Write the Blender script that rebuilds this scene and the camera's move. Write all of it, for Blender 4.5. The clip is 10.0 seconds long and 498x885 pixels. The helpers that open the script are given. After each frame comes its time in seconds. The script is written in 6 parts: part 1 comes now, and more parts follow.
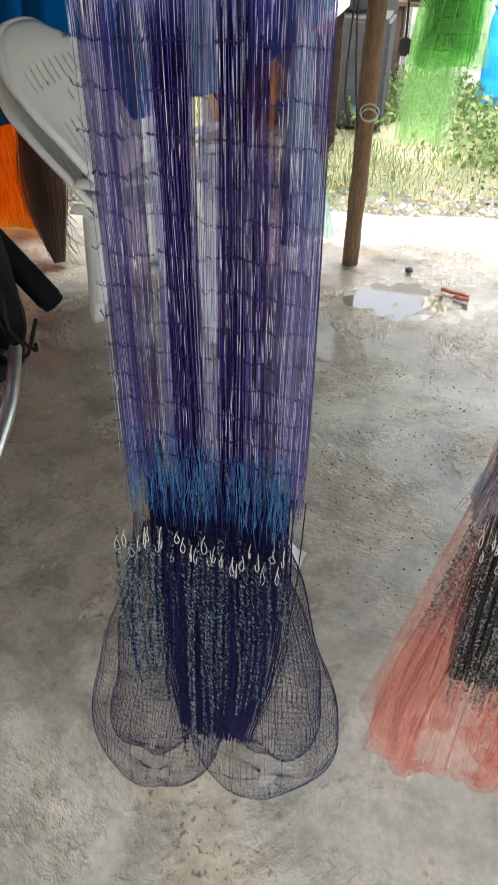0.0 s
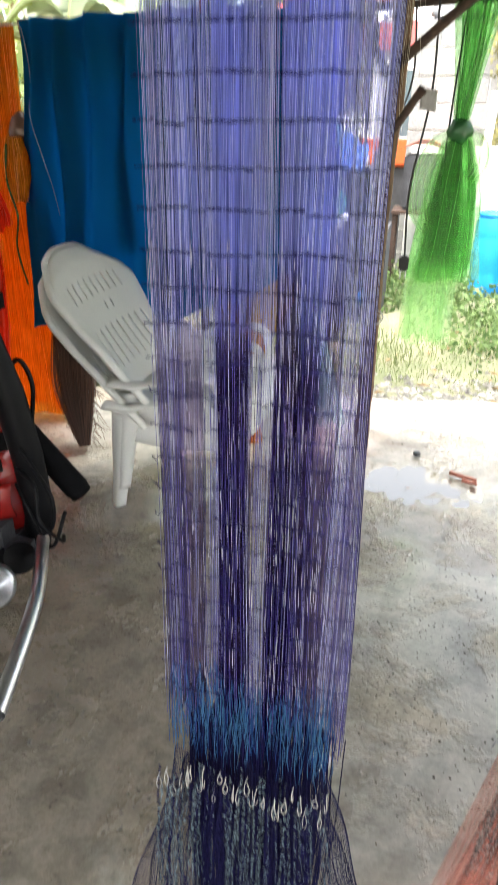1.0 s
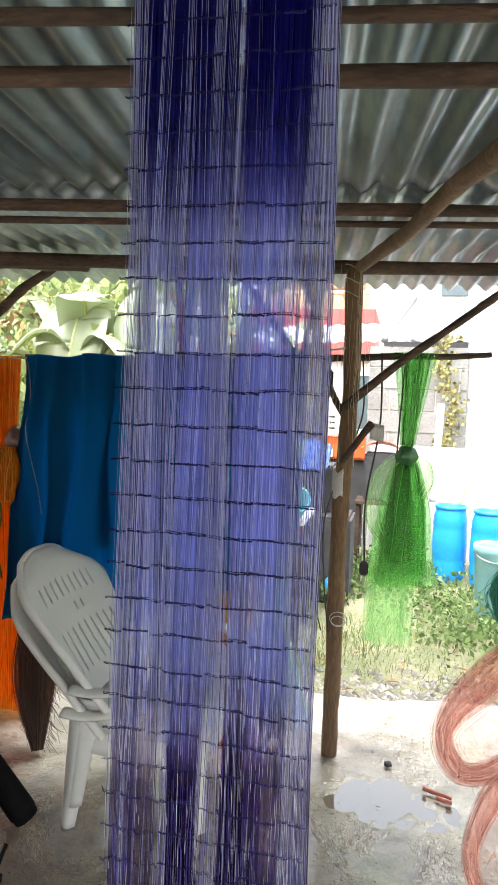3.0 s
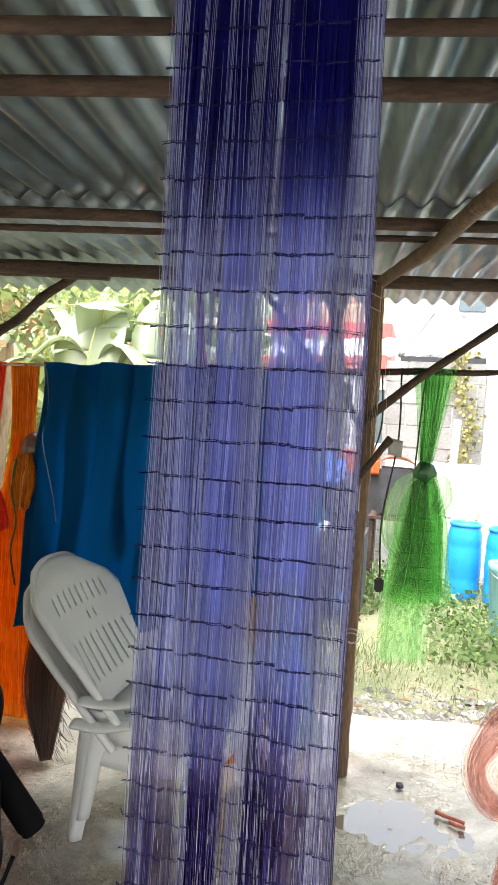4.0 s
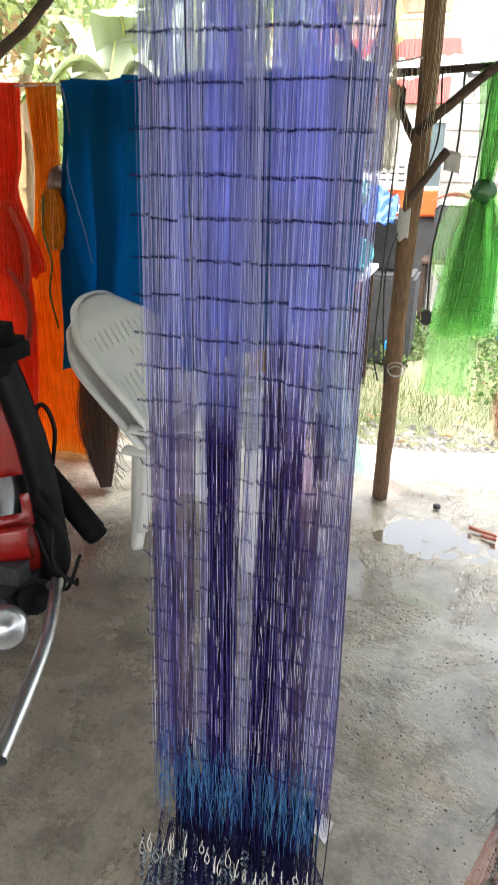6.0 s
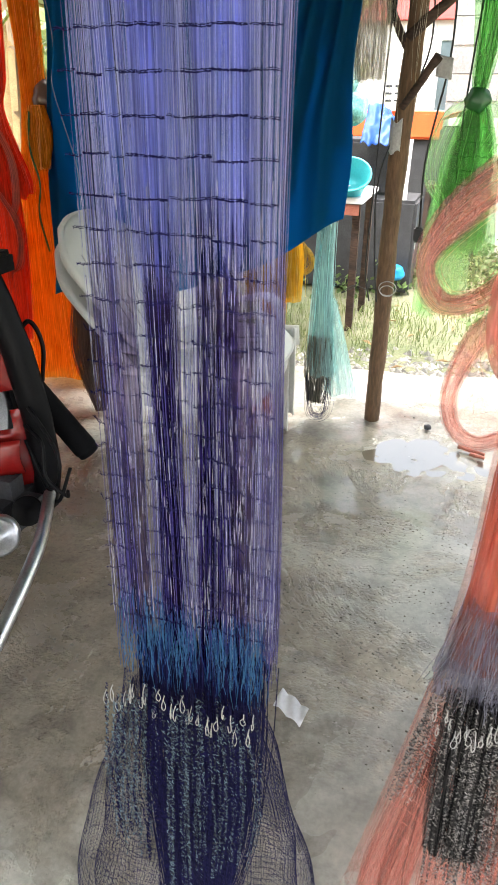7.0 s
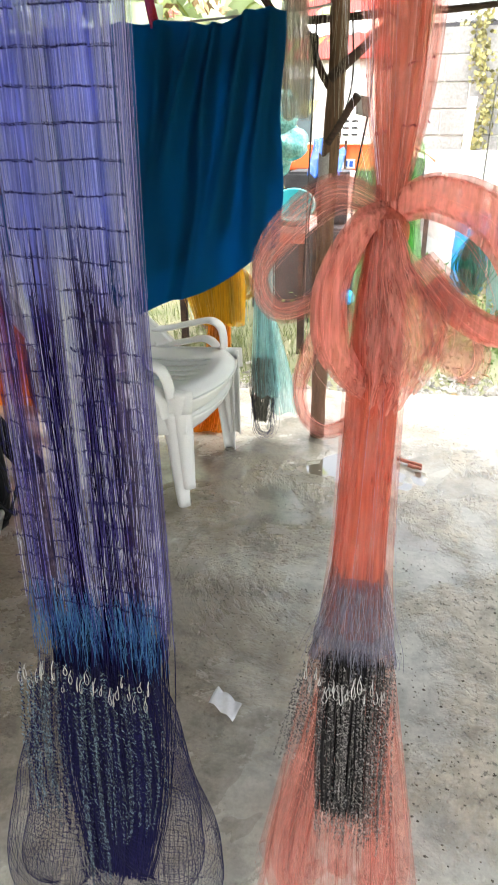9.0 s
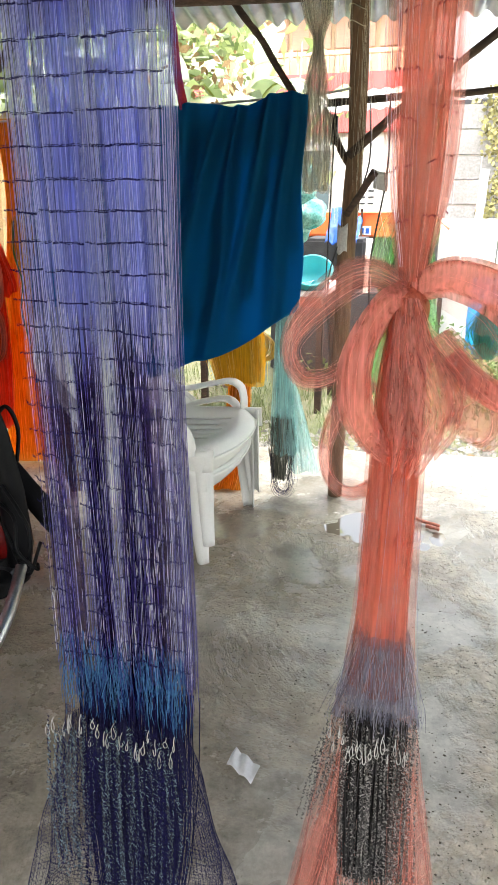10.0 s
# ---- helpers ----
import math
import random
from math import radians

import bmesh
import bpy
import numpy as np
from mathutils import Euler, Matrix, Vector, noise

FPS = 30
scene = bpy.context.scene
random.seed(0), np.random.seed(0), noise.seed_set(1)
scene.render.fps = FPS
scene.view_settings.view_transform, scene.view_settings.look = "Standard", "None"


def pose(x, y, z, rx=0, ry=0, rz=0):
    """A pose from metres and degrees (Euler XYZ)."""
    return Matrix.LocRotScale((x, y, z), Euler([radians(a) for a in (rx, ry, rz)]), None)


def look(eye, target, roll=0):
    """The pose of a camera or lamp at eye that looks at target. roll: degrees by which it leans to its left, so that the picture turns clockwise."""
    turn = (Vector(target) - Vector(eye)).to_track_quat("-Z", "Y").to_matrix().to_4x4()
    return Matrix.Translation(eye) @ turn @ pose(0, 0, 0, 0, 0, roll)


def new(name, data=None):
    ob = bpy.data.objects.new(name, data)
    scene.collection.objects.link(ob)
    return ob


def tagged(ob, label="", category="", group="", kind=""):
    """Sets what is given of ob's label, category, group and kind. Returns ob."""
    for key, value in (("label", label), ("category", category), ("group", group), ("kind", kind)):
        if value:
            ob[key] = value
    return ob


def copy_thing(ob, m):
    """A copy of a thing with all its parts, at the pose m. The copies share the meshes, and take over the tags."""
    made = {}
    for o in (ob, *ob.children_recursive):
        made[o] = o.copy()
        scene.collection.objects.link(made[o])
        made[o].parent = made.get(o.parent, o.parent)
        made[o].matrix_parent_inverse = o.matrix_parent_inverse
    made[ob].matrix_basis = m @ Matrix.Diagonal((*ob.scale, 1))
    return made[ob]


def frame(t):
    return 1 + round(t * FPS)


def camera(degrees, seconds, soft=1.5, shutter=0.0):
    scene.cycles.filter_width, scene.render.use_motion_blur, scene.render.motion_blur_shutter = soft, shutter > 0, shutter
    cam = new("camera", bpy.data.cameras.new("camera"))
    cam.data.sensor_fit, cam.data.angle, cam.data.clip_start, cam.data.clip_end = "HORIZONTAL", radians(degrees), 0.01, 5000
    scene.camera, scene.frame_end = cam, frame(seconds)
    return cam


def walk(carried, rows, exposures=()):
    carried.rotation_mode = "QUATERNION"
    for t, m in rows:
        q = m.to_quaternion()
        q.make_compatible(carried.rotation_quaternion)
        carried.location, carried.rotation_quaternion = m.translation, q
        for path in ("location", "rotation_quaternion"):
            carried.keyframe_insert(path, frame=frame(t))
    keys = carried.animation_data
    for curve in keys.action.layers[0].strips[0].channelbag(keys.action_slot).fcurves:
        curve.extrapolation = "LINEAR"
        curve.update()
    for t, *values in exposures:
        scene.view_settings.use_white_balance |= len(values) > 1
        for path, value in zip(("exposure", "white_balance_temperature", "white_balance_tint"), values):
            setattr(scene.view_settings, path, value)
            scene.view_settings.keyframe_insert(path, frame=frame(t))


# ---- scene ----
cam = camera(39.8, 10.0, shutter=0.3)
PATH = [
    (0.0, (0.226, 0.264, 1.128), (-0.144, 1.782, -0.12), 0.6),
    (0.5, (0.204, 0.263, 1.164), (-0.182, 1.883, 0.057), 1.1),
    (1.0, (0.188, 0.251, 1.24), (-0.259, 1.997, 0.372), 0.3),
    (1.5, (0.202, 0.225, 1.316), (-0.265, 2.105, 0.82), 0.6),
    (2.0, (0.205, 0.208, 1.357), (-0.271, 2.126, 1.048), 0.8),
    (2.5, (0.221, 0.202, 1.383), (-0.207, 2.145, 1.183), 1.5),
    (4.0, (0.198, 0.213, 1.392), (-0.271, 2.154, 1.288), 3.3),
    (4.5, (0.188, 0.232, 1.362), (-0.305, 2.152, 1.1), 3.0),
    (5.0, (0.202, 0.249, 1.349), (-0.336, 2.124, 0.902), 2.0),
    (5.5, (0.207, 0.262, 1.318), (-0.334, 2.086, 0.704), 1.6),
    (7.0, (0.307, 0.224, 1.225), (-0.237, 1.912, 0.301), 0.4),
    (7.5, (0.359, 0.195, 1.222), (-0.159, 1.896, 0.307), 0.8),
    (8.0, (0.401, 0.182, 1.226), (-0.071, 1.911, 0.338), 0.5),
    (8.5, (0.438, 0.167, 1.222), (-0.004, 1.907, 0.339), -0.6),
    (9.0, (0.447, 0.148, 1.236), (-0.042, 1.891, 0.386), -0.4),
    (9.5, (0.439, 0.123, 1.259), (-0.114, 1.906, 0.541), 0.3),
    (10.0, (0.442, 0.109, 1.257), (-0.106, 1.902, 0.56), -0.2),
]
EXPOSURES = [(0.0, 2.52), (0.6, 2.78), (1.2, 2.74), (2.0, 2.44), (5.0, 2.60), (5.7, 2.74), (7.0, 2.78), (10.0, 2.66)]
walk(cam, [(t, look(eye, target, roll)) for t, eye, target, roll in PATH], EXPOSURES)

# ---- world and light: a bright overcast day, seen from under a tin roof ----
world = bpy.data.worlds.new("world")
scene.world = world
world.use_nodes = True
wn, wl = world.node_tree.nodes, world.node_tree.links
sky = wn.new("ShaderNodeTexSky")
sky.sky_type, sky.sun_disc = "NISHITA", False
sky.sun_elevation, sky.sun_rotation = radians(62), radians(200)
sky.air_density, sky.dust_density = 1.0, 6.0
cloud = wn.new("ShaderNodeHueSaturation")
cloud.inputs["Saturation"].default_value = 0.35
wl.new(sky.outputs["Color"], cloud.inputs["Color"])
wl.new(cloud.outputs["Color"], wn["Background"].inputs["Color"])
wn["Background"].inputs["Strength"].default_value = 0.15
sun_data = bpy.data.lights.new("sun", "SUN")
sun_data.energy, sun_data.angle, sun_data.color = 1.3, radians(40), (1.0, 0.96, 0.9)
sun = new("sun", sun_data)
sun.matrix_world = look((3, 9, 14), (0, 3, 0))


# ---- materials ----
def mat(name, color, rough=0.7, metal=0.0, vary=0.25, scale=8.0, fine=120.0, bump=0.0, spec=0.5, tint=None, stretch=(1, 1, 1), random=0.0):
    """A base colour varied by coarse and fine noise, with a fine relief."""
    m = bpy.data.materials.new(name)
    m.use_nodes = True
    n, l = m.node_tree.nodes, m.node_tree.links
    b = n["Principled BSDF"]
    b.inputs["Roughness"].default_value, b.inputs["Metallic"].default_value = rough, metal
    b.inputs["Specular IOR Level"].default_value = spec
    co = n.new("ShaderNodeTexCoord")
    mp = n.new("ShaderNodeMapping")
    mp.inputs["Scale"].default_value = stretch
    l.new(co.outputs["Object"], mp.inputs["Vector"])
    a, c = n.new("ShaderNodeTexNoise"), n.new("ShaderNodeTexNoise")
    for t, s in ((a, scale), (c, fine)):
        t.inputs["Scale"].default_value, t.inputs["Detail"].default_value = s, 4
        l.new(mp.outputs["Vector"], t.inputs["Vector"])
    ramp = n.new("ShaderNodeMapRange")
    ramp.inputs["From Min"].default_value, ramp.inputs["From Max"].default_value = 0.3, 0.7
    l.new(a.outputs["Fac"], ramp.inputs["Value"])
    mix = n.new("ShaderNodeMix")
    mix.data_type = "RGBA"
    dark = tint or tuple(v * (1 - vary) for v in color)
    mix.inputs["A"].default_value, mix.inputs["B"].default_value = (*dark, 1), (*color, 1)
    l.new(ramp.outputs["Result"], mix.inputs["Factor"])
    hsv = n.new("ShaderNodeHueSaturation")
    l.new(mix.outputs["Result"], hsv.inputs["Color"])
    val = n.new("ShaderNodeMapRange")
    val.inputs["To Min"].default_value, val.inputs["To Max"].default_value = 1 - vary * 0.7, 1 + vary * 0.7
    val.inputs["From Min"].default_value, val.inputs["From Max"].default_value = 0.3, 0.7
    l.new(c.outputs["Fac"], val.inputs["Value"])
    out = val.outputs["Result"]
    if random:
        info, mul, ad = n.new("ShaderNodeNewGeometry"), n.new("ShaderNodeMapRange"), n.new("ShaderNodeMath")
        mul.inputs["To Min"].default_value, mul.inputs["To Max"].default_value = 1 - random, 1 + random
        l.new(info.outputs["Random Per Island"], mul.inputs["Value"])
        ad.operation = "MULTIPLY"
        l.new(mul.outputs["Result"], ad.inputs[0])
        l.new(out, ad.inputs[1])
        out = ad.outputs["Value"]
    l.new(out, hsv.inputs["Value"])
    l.new(hsv.outputs["Color"], b.inputs["Base Color"])
    if bump:
        bp = n.new("ShaderNodeBump")
        bp.inputs["Strength"].default_value, bp.inputs["Distance"].default_value = bump, 0.01
        l.new(c.outputs["Fac"], bp.inputs["Height"])
        l.new(bp.outputs["Normal"], b.inputs["Normal"])
    return m


def thread(name, color, through_light=0.45, rough=0.35, random=0.35, pale=None, clear=0.0, gloss=0.08, bias=1.0):
    """Nylon thread: part of the light passes through, with a shine; each strand differs a little. clear: see-through share."""
    m = bpy.data.materials.new(name)
    m.use_nodes = True
    n, l = m.node_tree.nodes, m.node_tree.links
    n.remove(n["Principled BSDF"])
    geo = n.new("ShaderNodeNewGeometry")
    mix = n.new("ShaderNodeMix")
    mix.data_type = "RGBA"
    mix.inputs["A"].default_value = (*[v * (1 - random) for v in color], 1)
    mix.inputs["B"].default_value = (*(pale or [min(1, v * (1 + random)) for v in color]), 1)
    power = n.new("ShaderNodeMath")
    power.operation = "POWER"
    power.inputs[1].default_value = bias
    l.new(geo.outputs["Random Per Island"], power.inputs[0])
    l.new(power.outputs[0], mix.inputs["Factor"])
    d, t, g = n.new("ShaderNodeBsdfDiffuse"), n.new("ShaderNodeBsdfTranslucent"), n.new("ShaderNodeBsdfGlossy")
    g.inputs["Roughness"].default_value = rough
    for s in (d, t):
        l.new(mix.outputs["Result"], s.inputs["Color"])
    s1, s2 = n.new("ShaderNodeMixShader"), n.new("ShaderNodeMixShader")
    s1.inputs["Fac"].default_value, s2.inputs["Fac"].default_value = through_light, gloss
    l.new(d.outputs[0], s1.inputs[1]), l.new(t.outputs[0], s1.inputs[2])
    l.new(s1.outputs[0], s2.inputs[1]), l.new(g.outputs[0], s2.inputs[2])
    last = s2
    if clear:
        tr, s3 = n.new("ShaderNodeBsdfTransparent"), n.new("ShaderNodeMixShader")
        s3.inputs["Fac"].default_value = clear
        l.new(s2.outputs[0], s3.inputs[1]), l.new(tr.outputs[0], s3.inputs[2])
        last = s3
    l.new(last.outputs[0], n["Material Output"].inputs["Surface"])
    return m


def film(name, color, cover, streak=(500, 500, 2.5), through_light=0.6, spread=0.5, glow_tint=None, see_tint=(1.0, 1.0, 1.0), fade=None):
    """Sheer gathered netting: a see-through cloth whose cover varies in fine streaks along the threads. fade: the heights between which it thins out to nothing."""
    m = bpy.data.materials.new(name)
    m.use_nodes = True
    n, l = m.node_tree.nodes, m.node_tree.links
    n.remove(n["Principled BSDF"])
    co, mp = n.new("ShaderNodeTexCoord"), n.new("ShaderNodeMapping")
    mp.inputs["Scale"].default_value = streak
    l.new(co.outputs["Object"], mp.inputs["Vector"])
    a = n.new("ShaderNodeTexNoise")
    a.inputs["Scale"].default_value, a.inputs["Detail"].default_value = 1.0, 3
    l.new(mp.outputs["Vector"], a.inputs["Vector"])
    big = n.new("ShaderNodeTexNoise")
    big.inputs["Scale"].default_value = 14.0
    l.new(co.outputs["Object"], big.inputs["Vector"])
    ad = n.new("ShaderNodeMath")
    ad.operation = "MULTIPLY_ADD"
    ad.inputs[1].default_value = 0.45
    l.new(big.outputs["Fac"], ad.inputs[0]), l.new(a.outputs["Fac"], ad.inputs[2])
    r = n.new("ShaderNodeMapRange")
    r.inputs["From Min"].default_value, r.inputs["From Max"].default_value = 0.5, 0.95
    r.inputs["To Min"].default_value, r.inputs["To Max"].default_value = max(0, cover - spread * 0.5), min(1, cover + spread * 0.5)
    l.new(ad.outputs[0], r.inputs["Value"])
    d, t, tr = n.new("ShaderNodeBsdfDiffuse"), n.new("ShaderNodeBsdfTranslucent"), n.new("ShaderNodeBsdfTransparent")
    d.inputs["Color"].default_value, t.inputs["Color"].default_value = (*color, 1), (*(glow_tint or color), 1)
    tr.inputs["Color"].default_value = (*see_tint, 1)
    cover_out = r.outputs["Result"]
    # cover faded by height stands in for how the purple net is lit
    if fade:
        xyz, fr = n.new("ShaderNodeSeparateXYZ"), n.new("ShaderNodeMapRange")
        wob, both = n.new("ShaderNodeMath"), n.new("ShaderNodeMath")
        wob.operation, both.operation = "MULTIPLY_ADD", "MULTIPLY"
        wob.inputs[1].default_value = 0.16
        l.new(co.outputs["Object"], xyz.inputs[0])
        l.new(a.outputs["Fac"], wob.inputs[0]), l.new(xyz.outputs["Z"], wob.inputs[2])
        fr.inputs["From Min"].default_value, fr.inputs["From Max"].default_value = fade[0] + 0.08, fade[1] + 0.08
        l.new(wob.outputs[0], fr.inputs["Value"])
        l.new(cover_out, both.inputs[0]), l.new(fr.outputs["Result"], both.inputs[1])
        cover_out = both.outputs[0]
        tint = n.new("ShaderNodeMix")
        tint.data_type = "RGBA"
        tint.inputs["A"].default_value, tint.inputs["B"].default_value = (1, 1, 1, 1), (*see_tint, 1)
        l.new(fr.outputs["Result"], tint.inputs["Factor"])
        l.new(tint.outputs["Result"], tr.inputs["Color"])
    s1, s2 = n.new("ShaderNodeMixShader"), n.new("ShaderNodeMixShader")
    s1.inputs["Fac"].default_value = through_light
    l.new(d.outputs[0], s1.inputs[1]), l.new(t.outputs[0], s1.inputs[2])
    l.new(cover_out, s2.inputs["Fac"])
    l.new(tr.outputs[0], s2.inputs[1]), l.new(s1.outputs[0], s2.inputs[2])
    l.new(s2.outputs[0], n["Material Output"].inputs["Surface"])
    return m


def cloth_mat(name, color, back):
    """Woven cloth: matt, with some daylight passing through it."""
    m = mat(name, color, 0.95, vary=0.22, scale=9, fine=900, bump=0.1, spec=0.12)
    n, l = m.node_tree.nodes, m.node_tree.links
    t, mix = n.new("ShaderNodeBsdfTranslucent"), n.new("ShaderNodeMixShader")
    t.inputs["Color"].default_value = (*back, 1)
    mix.inputs["Fac"].default_value = 0.6
    l.new(n["Principled BSDF"].outputs[0], mix.inputs[1])
    l.new(t.outputs[0], mix.inputs[2])
    l.new(mix.outputs[0], n["Material Output"].inputs["Surface"])
    return m


def concrete_mat():
    """Worn slab: grey, with brown damp stains that shine a little, pale scuffs and fine pits."""
    m = bpy.data.materials.new("concrete")
    m.use_nodes = True
    n, l = m.node_tree.nodes, m.node_tree.links
    b = n["Principled BSDF"]
    co = n.new("ShaderNodeTexCoord")

    def noise_node(scale, detail, rough=0.6, distort=0.0):
        t = n.new("ShaderNodeTexNoise")
        t.inputs["Scale"].default_value, t.inputs["Detail"].default_value = scale, detail
        t.inputs["Roughness"].default_value, t.inputs["Distortion"].default_value = rough, distort
        l.new(co.outputs["Object"], t.inputs["Vector"])
        return t.outputs["Fac"]

    def ranged(sock, a, c, lo=0.0, hi=1.0):
        r = n.new("ShaderNodeMapRange")
        r.inputs["From Min"].default_value, r.inputs["From Max"].default_value = a, c
        r.inputs["To Min"].default_value, r.inputs["To Max"].default_value = lo, hi
        l.new(sock, r.inputs["Value"])
        return r.outputs["Result"]

    def mixed(fac, a, c, mode="MIX"):
        x = n.new("ShaderNodeMix")
        x.data_type, x.blend_type = "RGBA", mode
        for key, v in (("Factor", fac), ("A", a), ("B", c)):
            if isinstance(v, tuple):
                x.inputs[key].default_value = (*v, 1)
            elif isinstance(v, float):
                x.inputs[key].default_value = v
            else:
                l.new(v, x.inputs[key])
        return x.outputs["Result"]

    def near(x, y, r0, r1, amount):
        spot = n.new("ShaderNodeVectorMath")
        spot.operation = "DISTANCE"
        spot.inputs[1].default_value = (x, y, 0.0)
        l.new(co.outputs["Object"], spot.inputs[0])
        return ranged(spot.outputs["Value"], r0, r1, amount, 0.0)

    def math_node(kind, a, c):
        x = n.new("ShaderNodeMath")
        x.operation = kind
        for key, v in ((0, a), (1, c)):
            if isinstance(v, float):
                x.inputs[key].default_value = v
            else:
                l.new(v, x.inputs[key])
        return x.outputs[0]

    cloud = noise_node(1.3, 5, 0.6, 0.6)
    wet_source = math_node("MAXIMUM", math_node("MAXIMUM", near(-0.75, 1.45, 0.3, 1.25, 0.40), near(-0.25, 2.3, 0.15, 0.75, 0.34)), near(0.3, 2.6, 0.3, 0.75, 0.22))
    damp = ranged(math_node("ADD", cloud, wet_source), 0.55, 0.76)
    # trowelled cement against worn, sandy patches
    worn = ranged(noise_node(1.9, 7, 0.72, 0.35), 0.47, 0.56)
    fine = noise_node(70, 6, 0.7)
    mid = noise_node(20, 5, 0.6)
    crumbs = ranged(noise_node(64, 4, 0.6), 0.33, 0.43)
    swirl = noise_node(3.2, 6, 0.62, 1.4)
    base = mixed(ranged(swirl, 0.3, 0.7), (0.36, 0.352, 0.312), (0.53, 0.515, 0.455))
    sandy = mixed(ranged(mid, 0.3, 0.7), (0.33, 0.283, 0.205), (0.55, 0.495, 0.39))
    base = mixed(ranged(worn, 0.0, 1.0, 0.0, 0.9), base, sandy)
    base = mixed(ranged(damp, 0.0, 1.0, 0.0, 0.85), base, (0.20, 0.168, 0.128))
    patch_dark = ranged(crumbs, 0.0, 1.0, 0.42, 1.0)
    keep = mixed(ranged(worn, 0.0, 1.0, 0.10, 1.0), (1.0, 1.0, 1.0), patch_dark)
    hsv = n.new("ShaderNodeHueSaturation")
    l.new(mixed(1.0, base, keep, "MULTIPLY"), hsv.inputs["Color"])
    blotch = math_node("MULTIPLY", ranged(noise_node(8.5, 6, 0.65, 0.3), 0.36, 0.54, 0.70, 1.08), ranged(fine, 0.3, 0.7, 0.82, 1.16))
    l.new(blotch, hsv.inputs["Value"])
    b.inputs["Specular IOR Level"].default_value = 0.85
    l.new(hsv.outputs["Color"], b.inputs["Base Color"])
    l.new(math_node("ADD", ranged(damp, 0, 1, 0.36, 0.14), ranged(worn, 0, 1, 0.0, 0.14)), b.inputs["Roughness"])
    bp = n.new("ShaderNodeBump")
    bp.inputs["Strength"].default_value, bp.inputs["Distance"].default_value = 0.9, 0.005
    l.new(math_node("MULTIPLY", math_node("ADD", mid, crumbs), ranged(worn, 0, 1, 0.06, 0.7)), bp.inputs["Height"])
    l.new(bp.outputs["Normal"], b.inputs["Normal"])
    return m


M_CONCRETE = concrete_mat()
M_SOIL = mat("soil", (0.27, 0.25, 0.165), 0.95, vary=0.4, scale=3, fine=60, bump=0.6, tint=(0.13, 0.155, 0.07))
M_ZINC = mat("zinc", (0.30, 0.345, 0.37), 0.33, metal=0.75, vary=0.25, scale=5, fine=60, stretch=(1, 0.25, 1), tint=(0.13, 0.14, 0.138))
M_LOG = mat("log", (0.085, 0.047, 0.032), 0.85, vary=0.5, scale=20, fine=140, bump=0.5, stretch=(0.25, 1, 1), tint=(0.028, 0.018, 0.013))
M_POST = mat("post_bark", (0.17, 0.095, 0.05), 0.8, vary=0.45, scale=14, fine=110, bump=0.6, stretch=(1, 1, 0.2), tint=(0.11, 0.065, 0.035))
M_CHAIR = mat("white_plastic", (0.74, 0.74, 0.70), 0.38, vary=0.06, scale=6, fine=200)
M_CLOTH = cloth_mat("blue_cloth", (0.004, 0.095, 0.215), (0.010, 0.26, 0.52))
M_WALL = mat("plaster", (0.62, 0.6, 0.55), 0.9, vary=0.15, scale=2, fine=40, bump=0.2)
M_WHITE = mat("white_paint", (0.74, 0.73, 0.7), 0.8, vary=0.08, scale=1.5, fine=40, bump=0.1)
M_BLACK = mat("black_plastic", (0.006, 0.006, 0.007), 0.45, spec=0.12, vary=0.3, scale=20, fine=200)
M_RUBBER = mat("rubber", (0.007, 0.007, 0.008), 0.8, spec=0.08, vary=0.3, scale=30, fine=300, bump=0.2)
M_REDPAINT = mat("red_paint", (0.26, 0.009, 0.008), 0.22, vary=0.12, scale=6, fine=80)
M_STEEL = mat("steel", (0.6, 0.61, 0.63), 0.28, metal=0.9, vary=0.2, scale=20, fine=200)
M_BARREL = mat("barrel_blue", (0.02, 0.33, 0.8), 0.4, vary=0.15, scale=5, fine=60)
M_BUCKET = mat("bucket_plastic", (0.25, 0.5, 0.55), 0.4, vary=0.12)
M_TEAL = mat("basin_plastic", (0.05, 0.5, 0.55), 0.4, vary=0.1)
M_ORANGE = mat("orange_paint", (0.75, 0.13, 0.03), 0.5, vary=0.15)
M_REDWALL = mat("red_wall", (0.6, 0.13, 0.12), 0.8, vary=0.15)
M_CREAM = mat("cream_wall", (0.84, 0.68, 0.46), 0.8, vary=0.15)
M_BLOCK = mat("block_wall", (0.3, 0.295, 0.285), 0.9, vary=0.3, scale=4, fine=50, bump=0.3)
M_GREYROOF = mat("grey_roof", (0.2, 0.21, 0.215), 0.6, vary=0.2, scale=2, fine=30)
M_DARK = mat("dark_clutter", (0.05, 0.05, 0.055), 0.8, vary=0.4, scale=12)
M_TARP = mat("blue_tarp", (0.008, 0.08, 0.38), 0.5, vary=0.2, scale=10)
M_LEAF = thread("banana_leaf", (0.44, 0.54, 0.32), 0.5, 0.35, 0.25, pale=(0.64, 0.70, 0.50))
M_DRYLEAF = mat("dry_leaf", (0.38, 0.25, 0.12), 0.9, vary=0.35, scale=12)
M_GRASS = thread("grass", (0.17, 0.23, 0.085), 0.5, 0.5, pale=(0.34, 0.38, 0.17), gloss=0.02)
M_VINE = thread("vine_leaf", (0.09, 0.17, 0.05), 0.4, 0.5, pale=(0.24, 0.34, 0.13), gloss=0.02)
M_PEBBLE = mat("pebble", (0.42, 0.40, 0.36), 0.9, vary=0.3, random=0.5)
M_CABLE = mat("cable", (0.02, 0.02, 0.02), 0.6)
